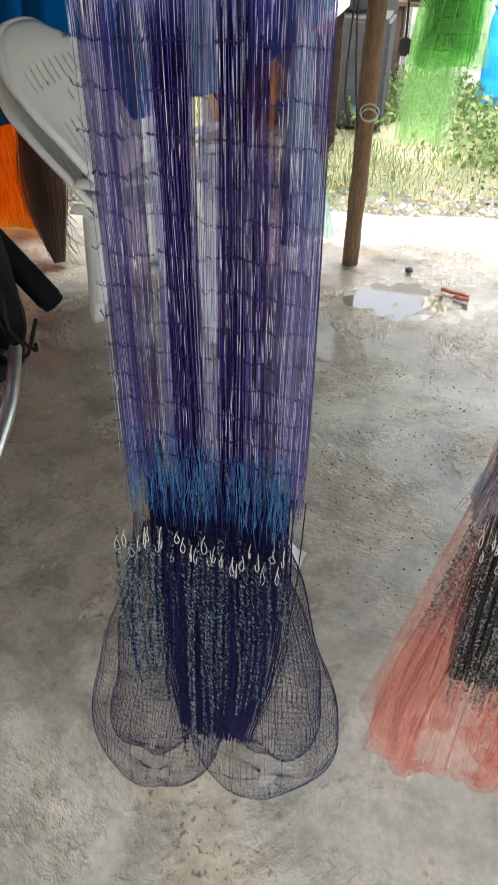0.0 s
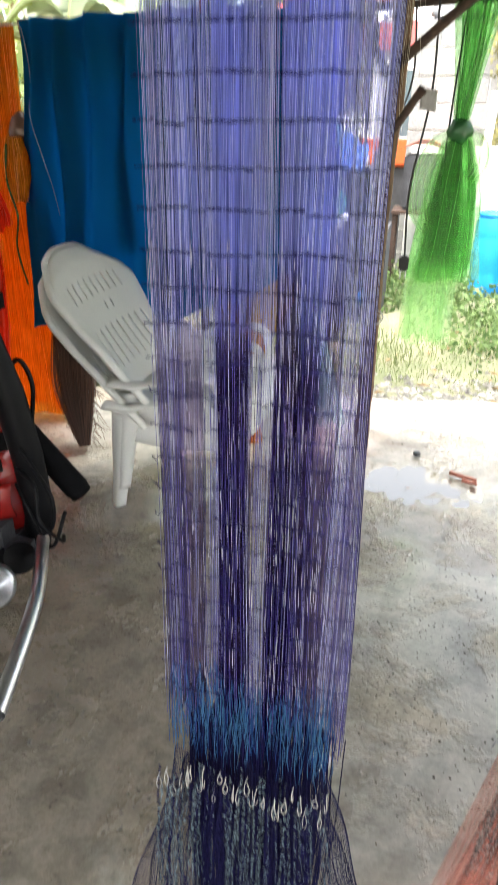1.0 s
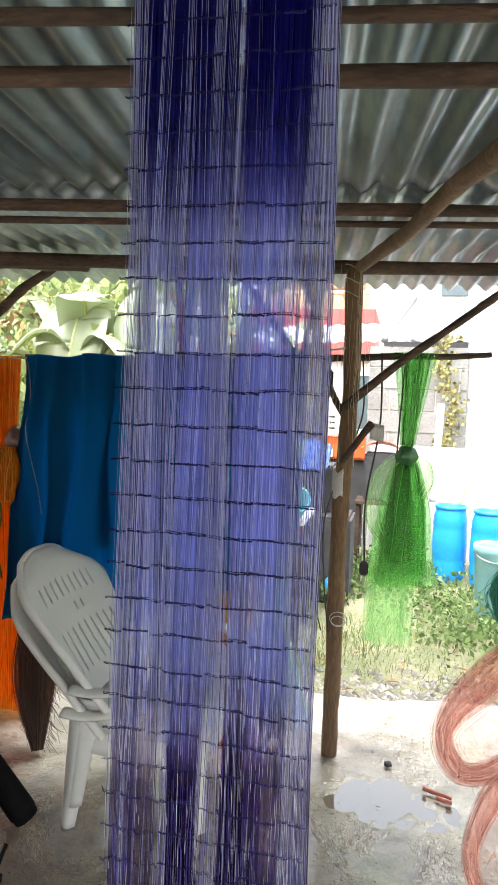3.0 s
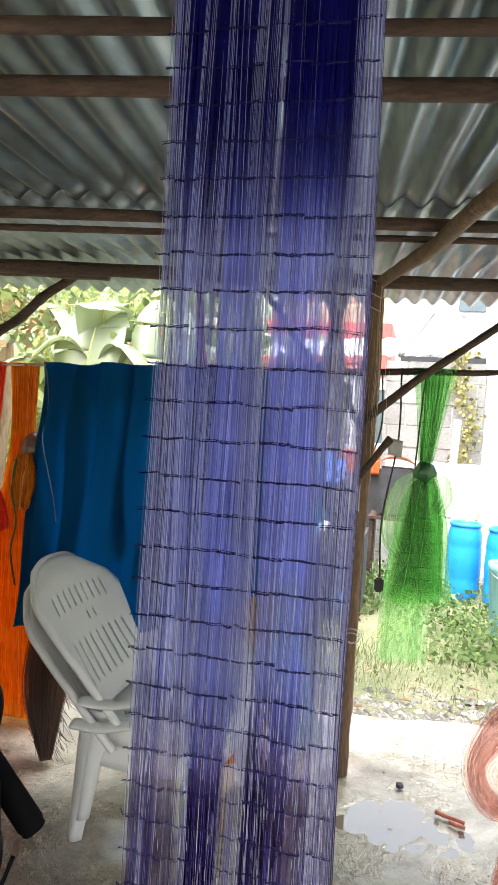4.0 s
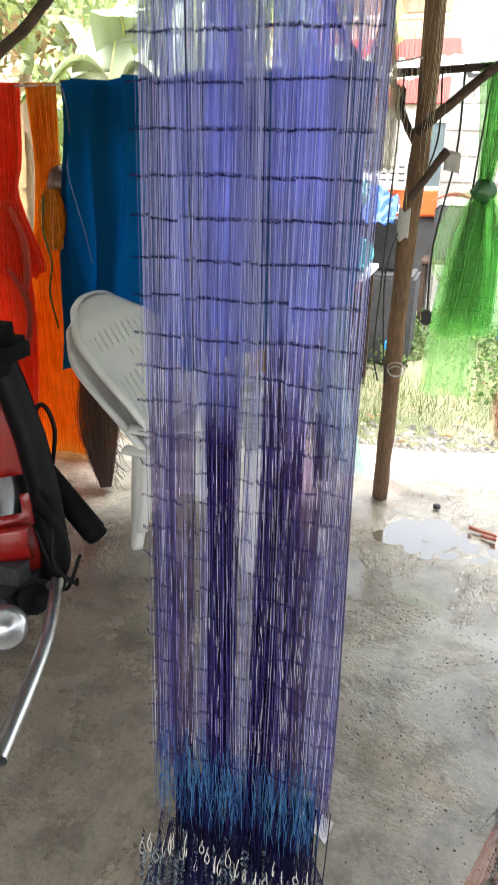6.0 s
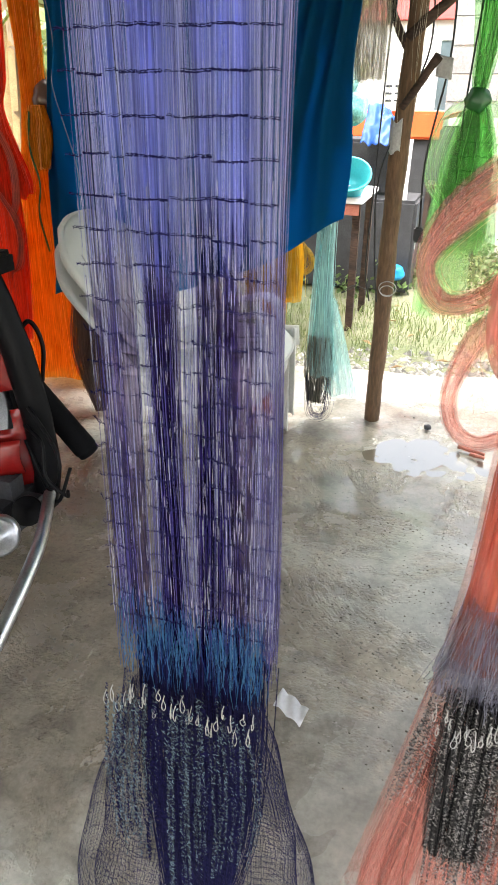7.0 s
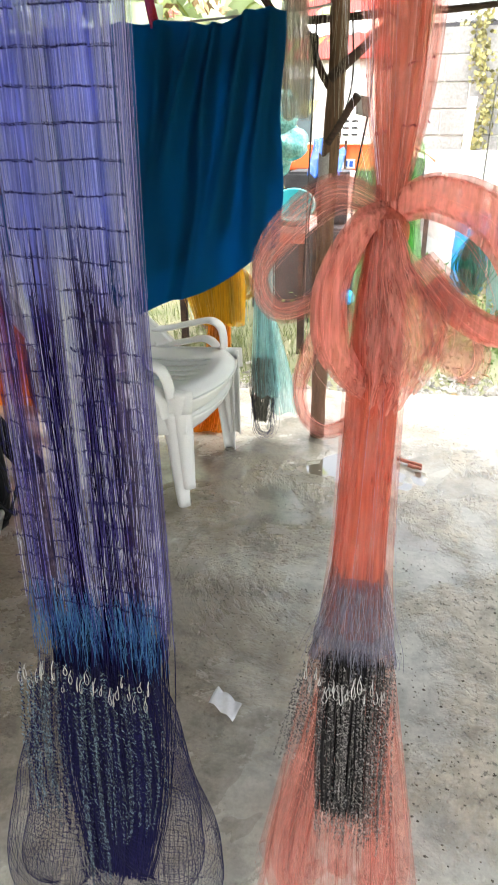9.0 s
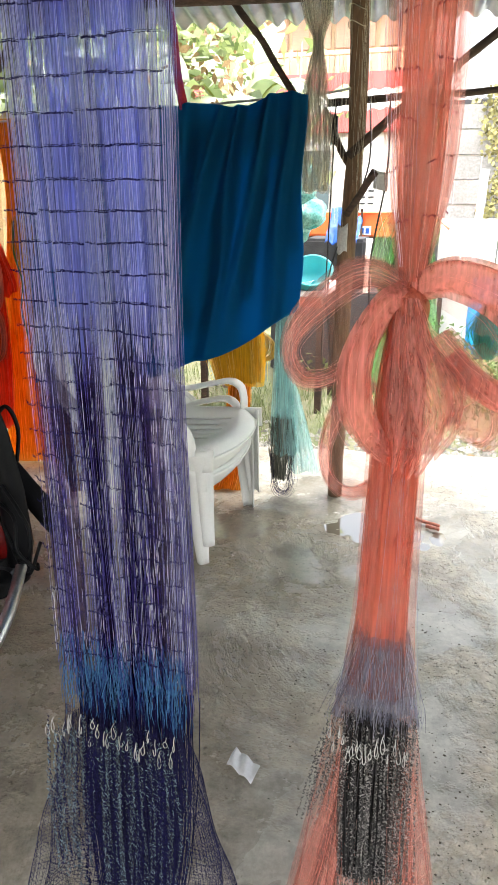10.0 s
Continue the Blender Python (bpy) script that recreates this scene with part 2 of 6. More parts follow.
M_PAPER = mat("paper", (0.75, 0.76, 0.78), 0.9, vary=0.08)
M_TWINE = mat("twine", (0.46, 0.45, 0.43), 0.9, vary=0.2)
M_BRICKRED = mat("red_chip", (0.45, 0.16, 0.11), 0.85, vary=0.2)


def water_mat():
    m = bpy.data.materials.new("water")
    m.use_nodes = True
    b = m.node_tree.nodes["Principled BSDF"]
    b.inputs["Base Color"].default_value = (0.16, 0.14, 0.11, 1)
    b.inputs["Roughness"].default_value, b.inputs["IOR"].default_value = 0.03, 2.0
    b.inputs["Specular IOR Level"].default_value = 1.0
    return m


M_WATER = water_mat()

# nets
# light is put into the purple: dark top, pale upper part, darker below
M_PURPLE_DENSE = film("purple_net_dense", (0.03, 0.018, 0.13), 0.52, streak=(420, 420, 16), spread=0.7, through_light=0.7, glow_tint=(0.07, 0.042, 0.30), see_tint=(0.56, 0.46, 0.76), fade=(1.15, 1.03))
M_PURPLE_TOP = film("purple_net_shaded_top", (0.014, 0.012, 0.10), 0.55, spread=0.4, through_light=0.7, glow_tint=(0.05, 0.045, 0.38), see_tint=(0.20, 0.19, 0.52), fade=(1.53, 1.66))
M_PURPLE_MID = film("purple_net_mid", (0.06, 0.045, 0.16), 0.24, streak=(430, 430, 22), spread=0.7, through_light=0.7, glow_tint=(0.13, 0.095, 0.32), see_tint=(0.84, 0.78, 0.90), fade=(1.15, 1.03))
M_PURPLE_UPPER = film("purple_net_lit_upper", (0.22, 0.245, 0.95), 0.52, streak=(430, 430, 7), spread=0.70, through_light=0.68, glow_tint=(0.54, 0.60, 1.0), see_tint=(0.80, 0.82, 1.0), fade=(1.04, 1.14))
M_PURPLE_SHEER = film("purple_net_sheer", (0.22, 0.22, 0.6), 0.10, streak=(430, 430, 14), spread=0.40, through_light=0.7, glow_tint=(0.45, 0.48, 1.0), see_tint=(0.91, 0.91, 0.98))
M_PURPLE_THREAD = thread("purple_thread", (0.05, 0.04, 0.26), 0.6, pale=(0.20, 0.18, 0.55), gloss=0.03)
M_LIT_PURPLE_THREAD = thread("lit_purple_thread", (0.22, 0.24, 0.82), 0.6, pale=(0.68, 0.72, 1.0), gloss=0.08)
# pale colour stands in for gleams; the coral fringe uses it as well
M_GLINT = thread("pale_gleam_thread", (0.36, 0.38, 0.78), 0.5, 0.2, pale=(0.86, 0.88, 1.0))
M_DASH = thread("painted_gap_light", (0.55, 0.55, 0.72), 0.6, 0.15, pale=(0.98, 0.98, 1.0), gloss=0.04)
M_BAND = thread("navy_cord", (0.010, 0.009, 0.06), 0.05, 0.6, gloss=0.012)
M_FRAY = thread("blue_thread", (0.015, 0.06, 0.3), 0.3, pale=(0.09, 0.25, 0.46), gloss=0.02)
M_NAVY = thread("navy_net_thread", (0.008, 0.008, 0.035), 0.1, 0.6, pale=(0.03, 0.03, 0.10), gloss=0.012)
M_NAVY_DARK = thread("dark_navy_thread", (0.005, 0.005, 0.035), 0.05, 0.7, pale=(0.014, 0.013, 0.08), gloss=0.012)
M_RED_FILM = film("coral_net", (0.60, 0.23, 0.16), 0.52, streak=(220, 220, 10), glow_tint=(0.78, 0.36, 0.265), spread=0.42, see_tint=(1.0, 0.76, 0.70))
# bow and sheer coral carry light shining through as a paler colour
M_RED_BOW = film("coral_net_bow", (0.88, 0.43, 0.37), 0.46, streak=(220, 220, 14), glow_tint=(1.0, 0.60, 0.54), spread=0.5, see_tint=(1.0, 0.88, 0.85))
M_RED_SHEER = film("coral_net_sheer", (0.82, 0.48, 0.43), 0.17, streak=(220, 220, 16), glow_tint=(0.97, 0.70, 0.66), spread=0.30, see_tint=(1.0, 0.90, 0.88))
M_RED_THREAD = thread("coral_thread", (0.62, 0.24, 0.20), 0.55, pale=(0.84, 0.46, 0.40), gloss=0.04)
M_DARKRED = thread("dark_red_cord", (0.16, 0.03, 0.04), 0.2, gloss=0.012)
M_CHAIN_NAVY = thread("navy_chain", (0.012, 0.016, 0.05), 0.05, 0.4, random=0.6, pale=(0.22, 0.32, 0.38), gloss=0.05, bias=2.0)
M_CHAIN_GREY = thread("grey_chain", (0.02, 0.02, 0.022), 0.05, 0.4, random=0.6, pale=(0.34, 0.315, 0.30), gloss=0.05, bias=1.8)
M_CHAIN_BLACK = thread("black_twist", (0.012, 0.012, 0.014), 0.0, 0.5, pale=(0.07, 0.065, 0.065), gloss=0.012)
M_GREY_FILM = film("grey_net_sheer", (0.26, 0.26, 0.34), 0.30, streak=(420, 420, 12), spread=0.6, glow_tint=(0.46, 0.46, 0.58), see_tint=(0.90, 0.88, 0.92))
M_GREEN_FILM = film("green_net", (0.24, 0.46, 0.20), 0.25, streak=(160, 160, 30), glow_tint=(0.44, 0.72, 0.36), spread=0.30, see_tint=(0.84, 1.0, 0.80))
M_GREEN_SHEER = film("green_net_sheer", (0.46, 0.62, 0.38), 0.22, streak=(160, 160, 30), glow_tint=(0.58, 0.80, 0.48), spread=0.26, see_tint=(0.92, 1.0, 0.88))
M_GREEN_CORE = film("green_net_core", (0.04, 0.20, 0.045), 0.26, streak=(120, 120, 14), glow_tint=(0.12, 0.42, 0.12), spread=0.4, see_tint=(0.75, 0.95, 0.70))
M_GREEN_THREAD = thread("green_thread", (0.24, 0.46, 0.17), 0.5, pale=(0.45, 0.66, 0.34), gloss=0.03)
M_ORANGE_FILM = film("orange_net", (0.80, 0.30, 0.03), 0.5, streak=(200, 200, 4), glow_tint=(1.0, 0.55, 0.07), spread=0.5, see_tint=(1.0, 0.6, 0.2))
M_SCARLET_FILM = film("scarlet_net", (0.85, 0.07, 0.03), 0.75, streak=(200, 200, 4), glow_tint=(1.0, 0.13, 0.05), spread=0.4, see_tint=(1.0, 0.3, 0.2))
M_SCARLET_THREAD = thread("scarlet_thread", (0.75, 0.06, 0.03), 0.5, pale=(1.0, 0.2, 0.1))
M_ORANGE_THREAD = thread("orange_thread", (0.9, 0.36, 0.03), 0.5, pale=(1.0, 0.6, 0.12))
M_BROWN_THREAD = thread("brown_thread", (0.10, 0.04, 0.025), 0.3, pale=(0.22, 0.10, 0.06))
M_YELLOW_THREAD = thread("yellow_thread", (0.85, 0.55, 0.03), 0.4, pale=(0.95, 0.7, 0.1))
M_YELLOW_FILM = film("yellow_net", (0.85, 0.5, 0.03), 0.7, streak=(200, 200, 10), spread=0.4)
M_AQUA_FILM = film("aqua_net", (0.62, 0.9, 0.88), 0.4, streak=(300, 300, 5), spread=0.4)
M_AQUA_THREAD = thread("aqua_thread", (0.5, 0.85, 0.82), 0.5)
M_PALE_FILM = film("pale_net", (0.6, 0.55, 0.45), 0.3, streak=(400, 400, 6), spread=0.4)
M_PALE_THREAD = thread("pale_thread", (0.6, 0.54, 0.44), 0.5)


# ---- building helpers ----
def part(name, bm, material, parent=None, label=""):
    """Links a bmesh as one mesh object, under parent where one is given."""
    me = bpy.data.meshes.new(name)
    bm.to_mesh(me)
    bm.free()
    me.materials.append(material)
    ob = new(name, me)
    ob.parent = parent
    return tagged(ob, label)


def raw(name, verts, faces, material, parent=None, label="", smooth=True):
    me = bpy.data.meshes.new(name)
    me.from_pydata([tuple(map(float, v)) for v in verts], [], faces)
    me.materials.append(material)
    if smooth:
        me.polygons.foreach_set("use_smooth", [True] * len(me.polygons))
    ob = new(name, me)
    ob.parent = parent
    return tagged(ob, label)


def thing(name, label, category, group="", kind="", at=None):
    ob = new(name)
    if at is not None:
        ob.matrix_world = at
    return tagged(ob, label, category, group, kind)


def box(bm, x0, x1, y0, y1, z0, z1, bevel=0.0):
    made = bmesh.ops.create_cube(bm, size=1.0)["verts"]
    bmesh.ops.scale(bm, vec=(x1 - x0, y1 - y0, z1 - z0), verts=made)
    bmesh.ops.translate(bm, vec=((x0 + x1) / 2, (y0 + y1) / 2, (z0 + z1) / 2), verts=made)
    if bevel:
        edges = list({e for v in made for e in v.link_edges})
        bmesh.ops.bevel(bm, geom=edges, offset=bevel, segments=2, affect="EDGES")
    return bm


def boxed(name, dims, material, parent=None, label="", bevel=0.004):
    return part(name, box(bmesh.new(), *dims, bevel=bevel), material, parent, label)


def tube_arrays(paths, radii, sides=3):
    """Thin tubes along many polylines: paths (n, m, 3), radii a number, (n,) or (n, m)."""
    paths = np.asarray(paths, float)
    n, m, _ = paths.shape
    radii = np.broadcast_to(np.asarray(radii, float).reshape(-1, 1) if np.ndim(radii) == 1 else np.asarray(radii, float), (n, m))
    tan = np.gradient(paths, axis=1)
    tan /= np.linalg.norm(tan, axis=2, keepdims=True) + 1e-12
    ref = np.where(np.abs(tan[..., 1:2]) < 0.9, np.array([0, 1.0, 0]), np.array([1.0, 0, 0]))
    a = np.cross(tan, ref)
    a /= np.linalg.norm(a, axis=2, keepdims=True) + 1e-12
    b = np.cross(tan, a)
    ang = 2 * np.pi * np.arange(sides) / sides
    ring = a[:, :, None, :] * np.cos(ang)[None, None, :, None] + b[:, :, None, :] * np.sin(ang)[None, None, :, None]
    v = (paths[:, :, None, :] + ring * radii[:, :, None, None]).reshape(-1, 3)
    base = (np.arange(n)[:, None, None] * m + np.arange(m - 1)[None, :, None]) * sides
    k = np.arange(sides)[None, None, :]
    k2 = (k + 1) % sides
    f = np.stack([base + k, base + k2, base + sides + k2, base + sides + k], -1).reshape(-1, 4)
    return v, f.tolist()


def strands(name, paths, radii, material, parent=None, label="", sides=3):
    v, f = tube_arrays(paths, radii, sides)
    ob = raw(name, v, f, material, parent, label)
    return tagged(ob, kind="stuff") if len(paths) > 1 else ob


def resample(points, m):
    """A smooth curve (Catmull-Rom) through the points, as m places."""
    p = np.asarray(points, float)
    p = np.vstack([2 * p[0] - p[1], p, 2 * p[-1] - p[-2]])
    t = np.linspace(0, len(p) - 3 - 1e-6, m)
    i = t.astype(int)
    f = (t - i)[:, None]
    a, b, c, d = p[i], p[i + 1], p[i + 2], p[i + 3]
    return 0.5 * (2 * b + (c - a) * f + (2 * a - 5 * b + 4 * c - d) * f ** 2 + (3 * b - a - 3 * c + d) * f ** 3)


def bundle(points, half_x, half_y, n, m=24, seed=1, wander=0.15, hollow=0.0):
    """n strands that follow a curve together: half widths across (one a point of the curve) and in depth."""
    rng = np.random.default_rng(seed)
    c = resample(points, m)
    hx = resample([(w, 0, 0) for w in half_x], m)[:, 0]
    hy = resample([(w, 0, 0) for w in half_y], m)[:, 0]
    tan = np.gradient(c, axis=0)
    tan /= np.linalg.norm(tan, axis=1, keepdims=True)
    side = np.cross(tan, np.array([0, 1.0, 0]))
    side /= np.linalg.norm(side, axis=1, keepdims=True) + 1e-9
    deep = np.cross(side, tan)
    r = np.sqrt(rng.uniform(hollow ** 2, 1, n))
    a = rng.uniform(0, 2 * np.pi, n)
    s, d = r * np.cos(a), r * np.sin(a)
    ws = rng.normal(0, wander, (n, 5)).cumsum(1) * 0.5
    wob = np.array([np.interp(np.linspace(0, 4, m), np.arange(5), w) for w in ws])
    ws2 = rng.normal(0, wander, (n, 5)).cumsum(1) * 0.5
    wob2 = np.array([np.interp(np.linspace(0, 4, m), np.arange(5), w) for w in ws2])
    return c[None] + side[None] * ((s[:, None] + wob) * hx[None])[..., None] + deep[None] * ((d[:, None] + wob2) * hy[None])[..., None]


def sheet(name, fn, nu, nv, material, parent=None, label="", thick=0.0, holes=None, wrap=False):
    """A surface fn(u, v) over the unit square."""
    verts = [fn(i / nu, j / nv) for j in range(nv + 1) for i in range(nu + 1)]
    faces = [(j * (nu + 1) + i, j * (nu + 1) + i + 1, (j + 1) * (nu + 1) + i + 1, (j + 1) * (nu + 1) + i)
             for j in range(nv) for i in range(nu) if not (holes and holes((i + 0.5) / nu, (j + 0.5) / nv))]
    ob = raw(name, verts, faces, material, parent, label)
    if thick:
        s = ob.modifiers.new("thickness", "SOLIDIFY")
        s.thickness, s.offset = thick, 0
    return ob


def mesh_net(name, fn, nu, nv, width, material, parent=None, label=""):
    """Open netting: the grid lines of a surface fn(u, v), as fine threads."""
    u = [np.array([fn(i / nu, j / nv) for j in range(nv + 1)]) for i in range(nu + 1)]
    v = [np.array([fn(i / nu, j / nv) for i in range(nu + 1)]) for j in range(nv + 1)]
    va, fa = tube_arrays(u, width)
    vb, fb = tube_arrays(v, width)
    return tagged(raw(name, np.vstack([va, vb]), fa + [[k + len(va) for k in f] for f in fb], material, parent, label), kind="stuff")


def log_mesh(a, b, r0, r1, bend=0.02, seed=0, sides=12, m=22):
    """A crooked, knotted pole from a to b."""
    rng = np.random.default_rng(seed)
    a, b = np.array(a, float), np.array(b, float)
    t = np.linspace(0, 1, m)
    p = a + (b - a) * t[:, None]
    k = rng.normal(0, bend, (5, 3))
    k[0] = k[-1] = 0
    p = p + np.stack([np.interp(t * 4, np.arange(5), k[:, i]) for i in range(3)], 1)
    p[1:-1] = (p[:-2] + p[1:-1] * 2 + p[2:]) / 4
    r = (r0 + (r1 - r0) * t) * (1 + rng.normal(0, 0.05, m))
    tan = np.gradient(p, axis=0)
    tan /= np.linalg.norm(tan, axis=1, keepdims=True)
    ref = np.array([0, 0, 1.0]) if abs(tan[0, 2]) < 0.8 else np.array([1.0, 0, 0])
    s = np.cross(tan, ref)
    s /= np.linalg.norm(s, axis=1, keepdims=True)
    d = np.cross(s, tan)
    ang = 2 * np.pi * np.arange(sides) / sides
    lump = 1 + rng.normal(0, 0.035, (m, sides))
    v = p[:, None] + (s[:, None] * np.cos(ang)[None, :, None] + d[:, None] * np.sin(ang)[None, :, None]) * (r[:, None] * lump)[..., None]
    v = v.reshape(-1, 3)
    f = [(i * sides + k, i * sides + (k + 1) % sides, (i + 1) * sides + (k + 1) % sides, (i + 1) * sides + k) for i in range(m - 1) for k in range(sides)]
    f += [tuple(range(sides))[::-1], tuple((m - 1) * sides + k for k in range(sides))]
    return v, f


def log(name, a, b, r0, r1, material=None, parent=None, label="", bend=0.015, seed=0, kind="", category=""):
    v, f = log_mesh(a, b, r0, r1, bend, seed)
    return tagged(raw(name, v, f, material or M_LOG, parent, label), "", category, "", kind)


def wire(name, points, radius, material, parent=None, label="", m=40, sides=6):
    return strands(name, resample(points, m)[None], radius, material, parent, label, sides)


def lathe(bm, profile, sides=28, centre=(0, 0, 0)):
    """A turned body from (radius, height) pairs."""
    rings = []
    for r, z in profile:
        rings.append([bm.verts.new((centre[0] + r * math.cos(2 * math.pi * k / sides), centre[1] + r * math.sin(2 * math.pi * k / sides), centre[2] + z)) for k in range(sides)])
    for a, b in zip(rings, rings[1:]):
        for k in range(sides):
            f = bm.faces.new((a[k], a[(k + 1) % sides], b[(k + 1) % sides], b[k]))
            f.smooth = True
    return bm

# ---- floor, ground, roof, walls ----
def ground_height(x, y):
    return -0.06 + 0.03 * noise.noise(Vector((x * 0.7, y * 0.7, 3.0))) + 0.012 * noise.noise(Vector((x * 4, y * 4, 1.0)))


def build_ground():
    xs = np.concatenate([np.linspace(-300, -12, 8), np.linspace(-8, 8, 60), np.linspace(12, 300, 8)])
    ys = np.concatenate([np.linspace(-300, -10, 8), np.linspace(-6, 16, 80), np.linspace(20, 400, 8)])
    verts = []
    for y in ys:
        for x in xs:
            inside = -2.7 < x < 2.9 and -3.2 < y < 3.3
            verts.append((x, y, -0.16 if inside else ground_height(x, y)))
    w = len(xs)
    faces = [(j * w + i, j * w + i + 1, (j + 1) * w + i + 1, (j + 1) * w + i) for j in range(len(ys) - 1) for i in range(w - 1)]
    tagged(raw("ground", verts, faces, M_SOIL), "bare earth yard with patches of weeds", "ground", kind="structure")


def floor_edge(x):
    """Where the slab ends towards the yard; its edge is broken."""
    return 3.42 + 0.16 * x + 0.05 * noise.noise(Vector((x * 2.3, 0, 7))) + 0.02 * noise.noise(Vector((x * 11, 0, 2)))


def build_floor():
    # a closer grid round the puddle
    xs = np.concatenate([np.linspace(-2.6, -0.32, 70), np.linspace(-0.31, 0.86, 190), np.linspace(0.88, 2.8, 60)])
    ks = np.concatenate([np.linspace(0.0, 0.79, 150), np.linspace(0.792, 0.945, 150), np.linspace(0.95, 1.0, 18)])
    nx, ny, y0 = len(xs) - 1, len(ks) - 1, -3.1
    verts, faces = [], []
    for k in ks:
        for x in xs:
            y = y0 + (floor_edge(x) - y0) * k
            z = 0.004 * noise.noise(Vector((x * 1.5, y * 1.5, 0))) + 0.0015 * noise.noise(Vector((x * 9, y * 9, 0)))
            dx, dy = (x - 0.26) / 0.27, (y - 2.56) / 0.2
            z -= 0.011 * math.exp(-(dx * dx + dy * dy)) * (1 + 0.6 * noise.noise(Vector((x * 7, y * 7, 8))) + 0.5 * noise.noise(Vector((x * 21, y * 21, 3))))
            if k > 0.994:
                z -= 0.04 * (k - 0.994) / 0.006
            verts.append((float(x), float(y), z))
    w = nx + 1
    faces = [(j * w + i, j * w + i + 1, (j + 1) * w + i + 1, (j + 1) * w + i) for j in range(ny) for i in range(nx)]
    edge = [ny * w + i for i in range(w)]
    n0 = len(verts)
    verts += [(verts[k][0], verts[k][1] + 0.01, -0.2) for k in edge]
    faces += [(edge[i], n0 + i, n0 + i + 1, edge[i + 1])[::-1] for i in range(nx)]
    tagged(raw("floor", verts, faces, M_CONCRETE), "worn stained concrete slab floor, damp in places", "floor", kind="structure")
    tagged(sheet("puddle", lambda u, v: (0.26 + 0.36 * v * math.cos(2 * math.pi * u), 2.56 + 0.27 * v * math.sin(2 * math.pi * u), -0.0066), 60, 4, M_WATER), "shallow rain puddle on the concrete floor", "puddle", kind="structure")


ALONG = Vector((-0.128, 0.992, 0.0))   # the way the roof sheets run
ACROSS = Vector((0.992, 0.128, 0.0))   # the way the beams run
EAVE = Vector((0.0, 2.83, 1.888))


def roof_place(a, d, lift=0.0):
    """A place under the roof: a metres along the eave, d metres inwards from it."""
    p = EAVE + ACROSS * a - ALONG * d
    p.z += lift - 0.03 * d
    return p


def build_roof():
    def row(d0, d1, lift, a0, a1):
        n = int((a1 - a0) / 0.076 * 10)
        verts, faces = [], []
        m = 8
        for j in range(m + 1):
            for i in range(n + 1):
                a = a0 + (a1 - a0) * i / n
                d = d0 + (d1 - d0) * j / m
                p = roof_place(a, d, lift - 0.115 * max(0.0, -d) + 0.0135 * math.sin(2 * math.pi * a / 0.08) + 0.004 * noise.noise(Vector((a * 0.8, d * 1.5, 3.0))))
                verts.append(tuple(p))
        w = n + 1
        faces = [(j * w + i, j * w + i + 1, (j + 1) * w + i + 1, (j + 1) * w + i) for j in range(m) for i in range(n)]
        return verts, faces

    v, f = [], []
    # the last row is unseen; its length is set to cut light from behind
    for d0, d1, lift in ((-0.52, 0.86, 0.055), (0.74, 2.3, 0.0595), (2.15, 4.1, 0.064)):
        vv, ff = row(d0, d1, lift, -3.0, 2.9)
        f += [tuple(k + len(v) for k in q) for q in ff]
        v += vv
    ob = tagged(raw("ceiling", v, f, M_ZINC), "weathered corrugated zinc roof sheets seen from below", "roof", kind="structure")
    s = ob.modifiers.new("thickness", "SOLIDIFY")
    s.thickness = 0.0012
    # poles that carry the sheets
    poles = [(0.0, 0.0, 0.028, 0), (0.70, 0.0, 0.010, 1), (0.87, 0.0, 0.016, 2), (1.65, 0.0, 0.015, 3), (1.82, 0.0, 0.010, 4), (2.08, -0.02, 0.026, 5), (3.9, 0.018, 0.03, 6)]
    for d, lift, r, seed in poles:
        tagged(log("roof_beam", tuple(roof_place(-2.9, d, lift)), tuple(roof_place(2.8, d, lift)), r, r * 0.9, seed=seed, bend=0.008), "dark crooked wooden pole carrying the tin roof", "beam", "roof poles", "structure")
    tagged(log("eave_board", tuple(roof_place(-2.4, -0.035, 0.0)), tuple(roof_place(-1.02, -0.035, -0.005)), 0.032, 0.03, seed=21, bend=0.006), "short dark pole doubled along the eave", "beam", kind="structure")


def build_walls():
    boxed("wall_back", (-9, 9, -8.2, -8.0, -0.15, 2.0), M_WALL, bevel=0)
    tagged(bpy.data.objects["wall_back"], "plain grey plastered yard wall", "wall", kind="structure")
    # unseen wall, added to keep light off the left of the floor
    boxed("wall_west_shade", (-2.0, -1.85, -1.2, 2.6, -0.15, 1.88), M_WALL, bevel=0)
    tagged(bpy.data.objects["wall_west_shade"], "unseen grey side wall, added to shade the left", "wall", kind="structure")


